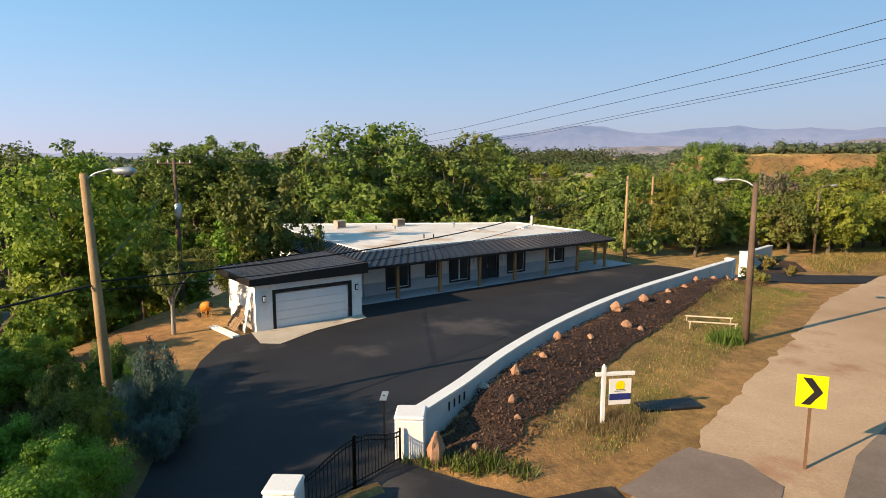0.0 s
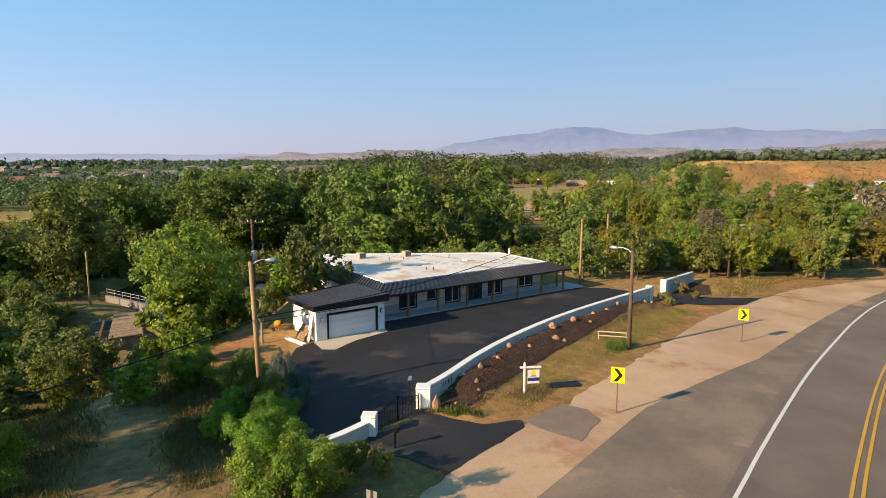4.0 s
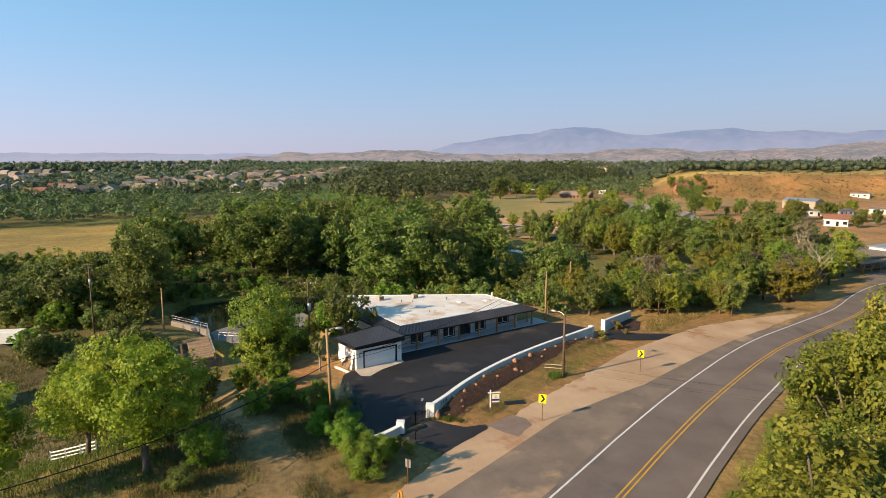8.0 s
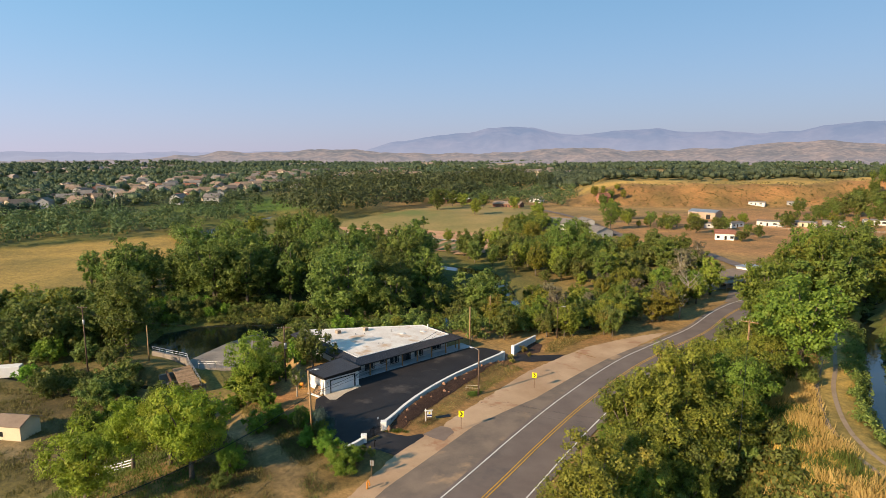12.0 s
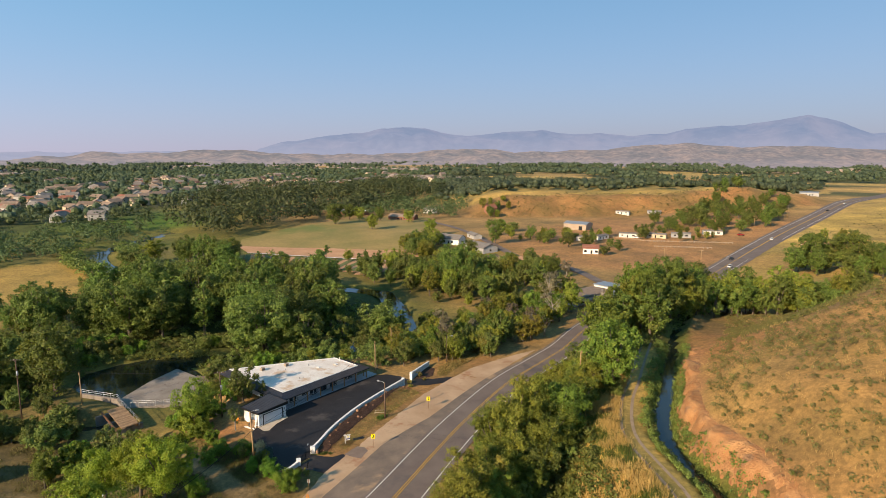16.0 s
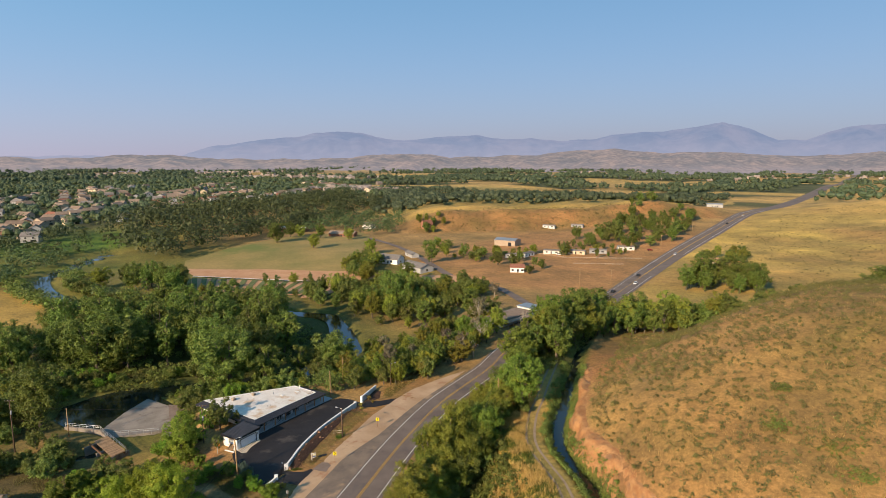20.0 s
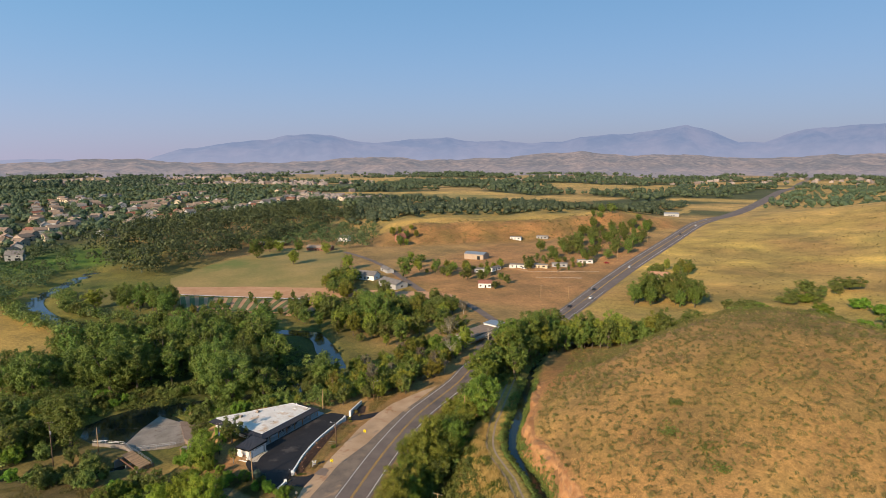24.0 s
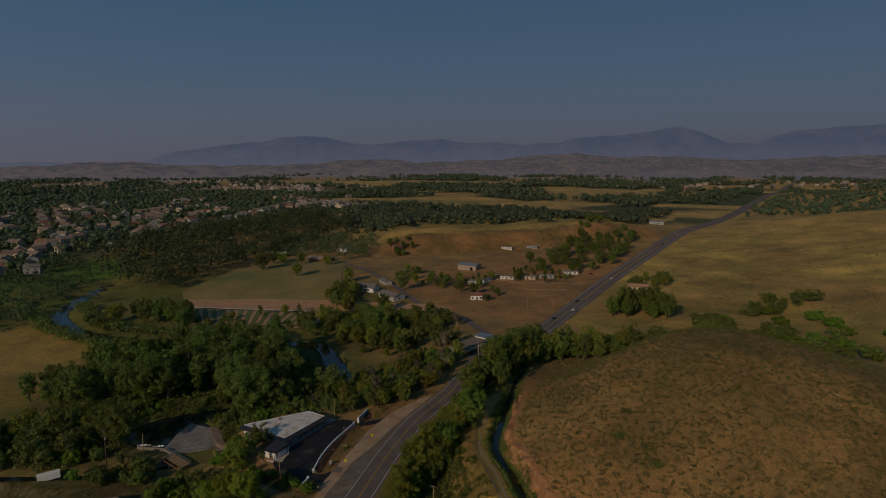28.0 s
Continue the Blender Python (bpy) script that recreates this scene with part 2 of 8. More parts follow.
M = {
    "ground": ground_material(), "water": water_material(), "glass": glass_material(),
    "new_asphalt": surface("fresh_asphalt", (0.015, 0.0145, 0.0175), (0.026, 0.0245, 0.028), 0.25, 22, 0.8, bump=0.3, spots=(0.06, 0.052, 0.05), spot_scale=0.16),
    "road": surface("worn_asphalt", (0.148, 0.113, 0.099), (0.198, 0.156, 0.135), 0.16, 16, 0.85, bump=0.2, spots=(0.10, 0.085, 0.08), spot_scale=0.09),
    "shoulder": surface("old_asphalt_shoulder", (0.155, 0.122, 0.100), (0.235, 0.178, 0.138), 0.3, 9, 0.9, bump=0.25, spots=(0.36, 0.24, 0.145), spot_scale=0.13),
    "sand": surface("sandy_gravel", (0.40, 0.255, 0.152), (0.545, 0.375, 0.24), 0.12, 10, 0.95, bump=0.3, spots=(0.33, 0.175, 0.10), spot_scale=0.22),
    "patch": surface("brown_tarmac_patch", (0.19, 0.138, 0.112), (0.25, 0.185, 0.15), 0.5, 12, 0.9),
    "concrete": surface("pale_concrete", (0.50, 0.42, 0.33), (0.58, 0.50, 0.41), 0.6, 14, 0.85, spots=(0.36, 0.27, 0.20), spot_scale=0.5),
    "old_concrete": surface("grey_river_concrete", (0.22, 0.19, 0.165), (0.30, 0.265, 0.235), 0.25, 6, 0.9, bump=0.3, spots=(0.15, 0.12, 0.10), spot_scale=0.3),
    "mulch": surface("brown_bark_mulch", (0.052, 0.027, 0.019), (0.085, 0.046, 0.031), 0.8, 18, 0.95, bump=0.9, depth=0.06),
    "bark_chip": leafy("bark_chips", (0.044, 0.019, 0.011), (0.125, 0.056, 0.032), None, 0.05),
    "white_line": surface("white_road_paint", (0.62, 0.60, 0.56), (0.72, 0.70, 0.66), 0.8, 20, 0.7, bump=0.05),
    "yellow_line": surface("yellow_road_paint", (0.55, 0.30, 0.035), (0.62, 0.36, 0.05), 0.8, 20, 0.7, bump=0.05),
    "stucco": surface("white_stucco", (0.79, 0.78, 0.77), (0.86, 0.85, 0.84), 0.5, 25, 0.85, bump=0.25, depth=0.01, spots=(0.62, 0.60, 0.57), spot_scale=0.7),
    "grey_wall": surface("grey_stucco", (0.36, 0.38, 0.42), (0.42, 0.44, 0.48), 0.5, 25, 0.85, bump=0.2, depth=0.01),
    "beige_wall": surface("pale_siding", (0.62, 0.60, 0.56), (0.70, 0.68, 0.64), 0.4, 20, 0.8, bump=0.1, depth=0.01),
    "white_roof": surface("white_roof_coating", (0.66, 0.60, 0.54), (0.78, 0.74, 0.69), 0.25, 6, 0.7, bump=0.1, spots=(0.50, 0.36, 0.25), spot_scale=0.22),
    "dark_metal": surface("dark_metal_roofing", (0.050, 0.050, 0.060), (0.065, 0.065, 0.078), 0.6, 20, 0.42, 0.3, bump=0.05, each=0.08),
    # the white stucco in a darker tone, for the yard wall bodies
    "wall_stucco": surface("darker_white_stucco", (0.62, 0.61, 0.61), (0.70, 0.69, 0.69), 0.5, 25, 0.88, bump=0.25, depth=0.01, spots=(0.50, 0.48, 0.46), spot_scale=0.7),
    "black": surface("black_paint", (0.012, 0.011, 0.012), (0.02, 0.019, 0.02), 1.0, 30, 0.5, bump=0.03),
    "iron": surface("black_iron", (0.010, 0.010, 0.011), (0.018, 0.017, 0.018), 1.0, 30, 0.4, 0.5, bump=0.03),
    "garage_door": surface("white_door_panels", (0.74, 0.74, 0.76), (0.79, 0.79, 0.81), 0.6, 30, 0.5, bump=0.03),
    "door": surface("dark_blue_door", (0.020, 0.026, 0.040), (0.028, 0.034, 0.05), 1.0, 30, 0.45, bump=0.03),
    "white_paint": surface("white_paint", (0.76, 0.75, 0.73), (0.82, 0.81, 0.79), 1.0, 30, 0.5, bump=0.03),
    "cedar": surface("stained_cedar", (0.30, 0.14, 0.055), (0.40, 0.20, 0.085), 1.5, 18, 0.7, bump=0.2, each=0.12),
    "pole_wood": surface("weathered_pole_wood", (0.32, 0.20, 0.10), (0.42, 0.28, 0.15), 1.2, 14, 0.9, bump=0.4),
    "dark_pole": surface("dark_pole_wood", (0.10, 0.065, 0.045), (0.16, 0.105, 0.075), 1.2, 14, 0.9, bump=0.4),
    "bark": surface("tree_bark", (0.10, 0.08, 0.06), (0.18, 0.145, 0.11), 1.2, 9, 0.95, bump=0.6, depth=0.05),
    "grey_bark": surface("bleached_branches", (0.30, 0.26, 0.21), (0.40, 0.36, 0.30), 1.2, 9, 0.95, bump=0.5),
    "steel": surface("galvanised_steel", (0.42, 0.43, 0.44), (0.5, 0.51, 0.52), 1.5, 25, 0.45, 0.7, bump=0.05),
    "rust": surface("rusty_steel", (0.16, 0.085, 0.05), (0.22, 0.12, 0.07), 2.0, 25, 0.8, 0.3, bump=0.1),
    "sign_yellow": surface("reflective_yellow", (0.85, 0.68, 0.0), (0.9, 0.74, 0.005), 1.0, 30, 0.5, bump=0.0),
    "sign_blue": surface("dark_blue_print", (0.02, 0.03, 0.16), (0.025, 0.035, 0.18), 1.0, 30, 0.5, bump=0.0),
    "rock": surface("red_sandstone", (0.34, 0.17, 0.10), (0.46, 0.26, 0.16), 1.5, 9, 0.9, bump=0.5, depth=0.04, each=0.2),
    "grey_rock": surface("grey_rock", (0.30, 0.27, 0.25), (0.40, 0.37, 0.34), 1.5, 9, 0.9, bump=0.5, depth=0.04),
    "timber": surface("old_timber", (0.26, 0.16, 0.09), (0.38, 0.25, 0.15), 2.0, 16, 0.9, bump=0.3, each=0.2),
    "orange": surface("orange_paint", (0.62, 0.22, 0.02), (0.70, 0.27, 0.03), 1.0, 20, 0.5, bump=0.05),
    "cable": surface("black_cable", (0.012, 0.012, 0.013), (0.02, 0.02, 0.02), 1.0, 30, 0.6, bump=0.0),
    "shingle_grey": surface("grey_shingles", (0.16, 0.145, 0.135), (0.22, 0.20, 0.185), 0.5, 5, 0.9, each=0.25),
    "shingle_tan": surface("tan_shingles", (0.20, 0.145, 0.11), (0.27, 0.20, 0.15), 0.5, 5, 0.9, each=0.25),
    "shingle_red": surface("red_brown_shingles", (0.22, 0.09, 0.06), (0.28, 0.12, 0.08), 0.5, 5, 0.9, each=0.2),
    "siding_tan": surface("tan_siding", (0.36, 0.28, 0.21), (0.43, 0.34, 0.26), 0.3, 8, 0.85, each=0.18),
    "siding_grey": surface("grey_siding", (0.34, 0.34, 0.34), (0.42, 0.42, 0.41), 0.3, 8, 0.85, each=0.18),
    "cream": surface("cream_boards", (0.58, 0.47, 0.33), (0.66, 0.55, 0.40), 0.4, 10, 0.85, each=0.1),
    "brick": surface("red_brick_wall", (0.28, 0.12, 0.08), (0.35, 0.17, 0.11), 0.5, 8, 0.9, each=0.12),
    "car_white": surface("white_car_paint", (0.72, 0.73, 0.74), (0.76, 0.77, 0.78), 0.5, 20, 0.25, bump=0.0),
    "car_dark": surface("dark_car_paint", (0.03, 0.032, 0.036), (0.04, 0.042, 0.046), 0.5, 20, 0.25, bump=0.0, each=0.3),
    "car_red": surface("red_car_paint", (0.35, 0.03, 0.025), (0.4, 0.04, 0.03), 0.5, 20, 0.25, bump=0.0),
    "rubber": surface("black_rubber", (0.015, 0.015, 0.015), (0.022, 0.022, 0.022), 2.0, 30, 0.9, bump=0.1),
    "cliff": surface("eroded_red_earth", (0.40, 0.175, 0.068), (0.52, 0.275, 0.115), 0.5, 3.5, 0.95, bump=0.9, depth=0.2, spots=(0.27, 0.15, 0.08), spot_scale=0.35),
    "crop": surface("green_crop_rows", (0.10, 0.13, 0.04), (0.16, 0.18, 0.07), 0.6, 5, 0.95, bump=0.5, depth=0.1),
    "red_soil": surface("tilled_red_soil", (0.44, 0.23, 0.12), (0.54, 0.31, 0.175), 0.1, 2, 0.95, bump=0.3, depth=0.05),
    "pasture": surface("mown_pasture", (0.20, 0.175, 0.055), (0.33, 0.235, 0.085), 0.022, 0.5, 0.95, bump=0.2, spots=(0.13, 0.15, 0.04), spot_scale=0.013),
    "dirt": surface("pale_dirt_track", (0.30, 0.22, 0.15), (0.38, 0.28, 0.20), 0.5, 7, 0.95, bump=0.3, spots=(0.22, 0.16, 0.10), spot_scale=0.5),
    "cotton": leafy("cottonwood_leaves", (0.040, 0.078, 0.012), (0.235, 0.305, 0.056), (0.25, 0.24, 0.062), 0.34),
    "bright": leafy("bright_ash_leaves", (0.055, 0.100, 0.012), (0.255, 0.33, 0.048), (0.35, 0.35, 0.048), 0.38),
    "olive": leafy("olive_elm_leaves", (0.090, 0.118, 0.013), (0.39, 0.425, 0.062), (0.45, 0.35, 0.075), 0.4),
    "golden": leafy("turning_yellow_leaves", (0.13, 0.135, 0.014), (0.37, 0.35, 0.052), (0.36, 0.29, 0.05), 0.36),
    "ashen": leafy("grey_dying_leaves", (0.10, 0.085, 0.05), (0.27, 0.235, 0.14), (0.30, 0.22, 0.13), 0.25),
    "willow": leafy("willow_leaves", (0.052, 0.084, 0.015), (0.25, 0.30, 0.066), (0.29, 0.25, 0.078), 0.34),
    "far_house": leafy("distant_walls_and_roofs", (0.12, 0.09, 0.075), (0.50, 0.42, 0.36), None, 0.0),
    "dead_weed": leafy("dead_brown_weeds", (0.10, 0.06, 0.03), (0.22, 0.14, 0.07), None, 0.2),
    "lime": leafy("sunny_ash_leaves", (0.13, 0.225, 0.015), (0.41, 0.53, 0.060), (0.50, 0.48, 0.056), 0.46),
    "fresh": leafy("fresh_ash_leaves", (0.085, 0.135, 0.012), (0.31, 0.385, 0.050), (0.40, 0.38, 0.050), 0.40),
    "lush": leafy("dense_shrub_leaves", (0.065, 0.140, 0.013), (0.28, 0.42, 0.048), None, 0.42),
    "juniper": leafy("blue_juniper_needles", (0.060, 0.105, 0.090), (0.125, 0.195, 0.160), None, 0.15),
    "scrub": leafy("sage_scrub", (0.098, 0.092, 0.026), (0.20, 0.175, 0.055), (0.24, 0.18, 0.068), 0.25),
    "dry_grass": leafy("dry_gold_grass", (0.50, 0.36, 0.10), (0.76, 0.57, 0.20), None, 0.35),
    "green_grass": leafy("green_weeds", (0.05, 0.09, 0.012), (0.17, 0.22, 0.04), None, 0.25),
    "yellow_bush": leafy("yellow_flowering_brush", (0.16, 0.16, 0.03), (0.36, 0.30, 0.06), None, 0.2),
    # haze over the far trees is mixed into this leaf colour, bluer than distant_leaves
    "haze_leaf": leafy("haze_tinted_leaves", (0.036, 0.058, 0.030), (0.112, 0.148, 0.076), (0.13, 0.14, 0.07), 0.22),
    "far_leaf": leafy("distant_leaves", (0.032, 0.056, 0.020), (0.145, 0.19, 0.066), (0.15, 0.165, 0.06), 0.26),
}


# ---- mesh helpers ----
class Build:
    """Vertices and faces of one mesh."""

    def __init__(self):
        self.v, self.f = [], []

    def add(self, verts, faces):
        n = len(self.v)
        self.v += [tuple(p) for p in verts]
        self.f += [tuple(i + n for i in f) for f in faces]
        return self

    def box(self, a, b, turn=0.0, bevel=0.0):
        (x0, y0, z0), (x1, y1, z1) = a, b
        if bevel:
            e = min(bevel, (x1 - x0) / 3, (y1 - y0) / 3, (z1 - z0) / 3)
            ring = lambda i, z: [(x0 + i, y0 + e, z), (x0 + e, y0 + i, z), (x1 - e, y0 + i, z), (x1 - i, y0 + e, z), (x1 - i, y1 - e, z), (x1 - e, y1 - i, z), (x0 + e, y1 - i, z), (x0 + i, y1 - e, z)]
            rings = [ring(e, z0), ring(0, z0 + e), ring(0, z1 - e), ring(e, z1)]
            pts = [p for r in rings for p in r]
            faces = [(i + 8 * k, (i + 1) % 8 + 8 * k, (i + 1) % 8 + 8 * k + 8, i + 8 * k + 8) for k in range(3) for i in range(8)]
            faces += [tuple(range(7, -1, -1)), tuple(range(24, 32))]
        else:
            pts = [(x0, y0, z0), (x1, y0, z0), (x1, y1, z0), (x0, y1, z0), (x0, y0, z1), (x1, y0, z1), (x1, y1, z1), (x0, y1, z1)]
            faces = [(3, 2, 1, 0), (4, 5, 6, 7), (0, 1, 5, 4), (1, 2, 6, 5), (2, 3, 7, 6), (3, 0, 4, 7)]
        if turn:
            cx, cy = (x0 + x1) / 2, (y0 + y1) / 2
            c, s = math.cos(radians(turn)), math.sin(radians(turn))
            pts = [(cx + (x - cx) * c - (y - cy) * s, cy + (x - cx) * s + (y - cy) * c, z) for x, y, z in pts]
        return self.add(pts, faces)

    def prism(self, outline, z0, z1):
        n = len(outline)
        at = lambda z, p: z(p) if callable(z) else z
        pts = [(x, y, at(z0, (x, y))) for x, y in outline] + [(x, y, at(z1, (x, y))) for x, y in outline]
        return self.add(pts, [tuple(range(n - 1, -1, -1)), tuple(range(n, 2 * n))] + [(i, (i + 1) % n, (i + 1) % n + n, i + n) for i in range(n)])

    def tube(self, path, radii, sides=8):
        path = [Vector(p) for p in path]
        n = len(path)
        pts = []
        for i, p in enumerate(path):
            d = (path[min(i + 1, n - 1)] - path[max(i - 1, 0)]).normalized()
            a = d.cross(Vector((0, 0, 1)) if abs(d.z) < 0.9 else Vector((1, 0, 0))).normalized()
            b = d.cross(a)
            r = radii[i] if isinstance(radii, (list, tuple)) else radii
            pts += [p + r * (math.cos(2 * math.pi * k / sides) * a + math.sin(2 * math.pi * k / sides) * b) for k in range(sides)]
        faces = [(i * sides + k, i * sides + (k + 1) % sides, (i + 1) * sides + (k + 1) % sides, (i + 1) * sides + k) for i in range(n - 1) for k in range(sides)]
        faces += [tuple(range(sides - 1, -1, -1)), tuple(range((n - 1) * sides, n * sides))]
        return self.add(pts, faces)

    def mesh(self, name, material, smooth=False):
        me = bpy.data.meshes.new(name)
        me.from_pydata(self.v, [], self.f)
        me.materials.append(material)
        bm = bmesh.new()
        bm.from_mesh(me)
        bmesh.ops.recalc_face_normals(bm, faces=bm.faces)
        bm.to_mesh(me)
        bm.free()
        if smooth:
            me.shade_smooth()
        return me


def thing(name, label, category, place=None, group="", kind="", build=None, material=None, smooth=False):
    ob = new(name, build.mesh(name, material, smooth) if build else None)
    if place is not None:
        ob.matrix_basis = place
    return tagged(ob, label, category, group, kind)


def part(name, build, material, parent, label="", smooth=False):
    ob = new(name, build if isinstance(build, bpy.types.Mesh) else build.mesh(name, material, smooth))
    ob.parent = parent
    return tagged(ob, label)


def quads_mesh(name, v, material, k=4):
    """A mesh of separate faces of k corners from an array of corners."""
    me = bpy.data.meshes.new(name)
    n = len(v) // k
    me.vertices.add(len(v))
    me.vertices.foreach_set("co", np.ascontiguousarray(v, dtype=np.float32).ravel())
    me.loops.add(n * k)
    me.loops.foreach_set("vertex_index", np.arange(n * k, dtype=np.int32))
    me.polygons.add(n)
    me.polygons.foreach_set("loop_start", np.arange(0, n * k, k, dtype=np.int32))
    me.update(calc_edges=True)
    me.materials.append(material)
    return me


# ---- lie of the land ----
def sm(a, b, v):
    t = np.clip((v - a) / (b - a), 0, 1)
    return t * t * (3 - 2 * t)


def along(x, y, line):
    """Distance to a line of points, signed: positive to its right as it runs."""
    best, side = np.full(np.shape(x), 1e9), np.ones(np.shape(x))
    for (ax, ay), (bx, by) in zip(line, line[1:]):
        dx, dy = bx - ax, by - ay
        t = np.clip(((x - ax) * dx + (y - ay) * dy) / (dx * dx + dy * dy), 0, 1)
        d = np.hypot(x - ax - t * dx, y - ay - t * dy)
        near = d < best
        side = np.where(near, np.sign((x - ax) * dy - (y - ay) * dx), side)
        best = np.minimum(best, d)
    return best * side


def curve(line, step=2.0):
    """A smooth run of points through a few."""
    p = [Vector(q) for q in line]
    p = [2 * p[0] - p[1], *p, 2 * p[-1] - p[-2]]
    out = []
    for a, b, c, d in zip(p, p[1:], p[2:], p[3:]):
        n = max(1, round((c - b).length / step))
        for i in range(n):
            t = i / n
            out.append(0.5 * (2 * b + (c - a) * t + (2 * a - 5 * b + 4 * c - d) * t * t + (3 * b - a - 3 * c + d) * t ** 3))
    return out + [p[-2]]


ROAD = [(39, -192), (15.8, -25), (12.1, -8), (8.85, 4.5), (5.85, 15), (3.8, 22), (0.55, 34), (-1.95, 45), (-4.0, 55), (-5.6, 66), (-6.6, 82), (-7.8, 98), (-11.4, 118), (-12.6, 135), (-11, 158), (-7.5, 185), (-5.2, 210), (-5, 306), (-4.6, 369), (-1.5, 440), (6, 560), (14, 690), (26, 770), (54, 920), (121, 1590), (240, 2900), (420, 4800)]
WALL = [(-14.2, 9.2), (-15.3, 11.7), (-16.8, 14.7), (-18.35, 18.4), (-19.75, 22.5), (-20.95, 26.8), (-21.95, 31.3), (-22.85, 36.5), (-23.65, 41.5), (-24.2, 45.0)]
DITCH = [(14, 150), (19, 118), (24.8, 92), (29.6, 73), (32.6, 62), (35.4, 51), (40.2, 39.2), (46.0, 32.4), (51.4, 26.8), (58, 18), (70, 4), (86, -18), (110, -50), (150, -100)]
RIVER = [(-420, 190), (-372, 130), (-345, 104), (-300, 88), (-262, 86), (-215, 100), (-165, 128), (-124, 140), (-97, 121), (-78, 104), (-73, 88), (-78, 68), (-92, 48), (-112, 26), (-113, 8)]
SPILL = [(-76, 3), (-80, -4), (-88, -12), (-98, -20), (-118, -32), (-150, -50)]
TRACK = [(-4, -11), (-13, -6.8), (-23, -5.6), (-32, -5.0), (-40, -3.2), (-55, -1.4), (-69, -0.6)]
LANE = [(-25, -5.6), (-36, -10), (-48, -22), (-62, -30), (-84, -34), (-120, -40)]
EDGE_Y = [-200, -60, -25, -8, 3, 12, 22, 40, 55, 75, 100, 140, 180, 230, 300, 5000]
EDGE_X = [-6, -14, -20, -24, -34, -44, -59, -57, -44, -36, -38, -36, -50, -62, -64, -64]
ROAD_Y = [-200, -60, -20, 17, 38, 67, 150, 250, 369, 707, 1500, 5000]
ROAD_Z = [4, 2.5, 2.0, 1.2, 0.7, 0.1, -1.5, -2.0, -1.0, 8.5, 12, 14]


WEIR = [(-118, 10), (-108, 2), (-98, 2.0), (-84, 4.4), (-75, 14), (-73, 18.5), (-88, 31), (-102, 32), (-112, 30), (-119, 20)]


def within(x, y, poly):
    inside = np.zeros(np.shape(x), bool)
    for (ax, ay), (bx, by) in zip(poly, poly[1:] + poly[:1]):
        if ay != by:
            inside ^= ((ay > y) != (by > y)) & (x < (bx - ax) * (y - ay) / (by - ay) + ax)
    return inside


def bell(x, y, cx, cy, rx, ry, turn=0.0):
    c, s = math.cos(radians(turn)), math.sin(radians(turn))
    u, v = (x - cx) * c + (y - cy) * s, -(x - cx) * s + (y - cy) * c
    return np.exp(-(u / rx) ** 2 - (v / ry) ** 2)


def ripple(x, y, size, seed=0.0):
    return np.sin(x / size + 1.7 * np.sin(y / size * 0.7 + seed)) * np.cos(y / size * 1.1 + 1.3 * np.sin(x / size * 0.6 + seed * 2))


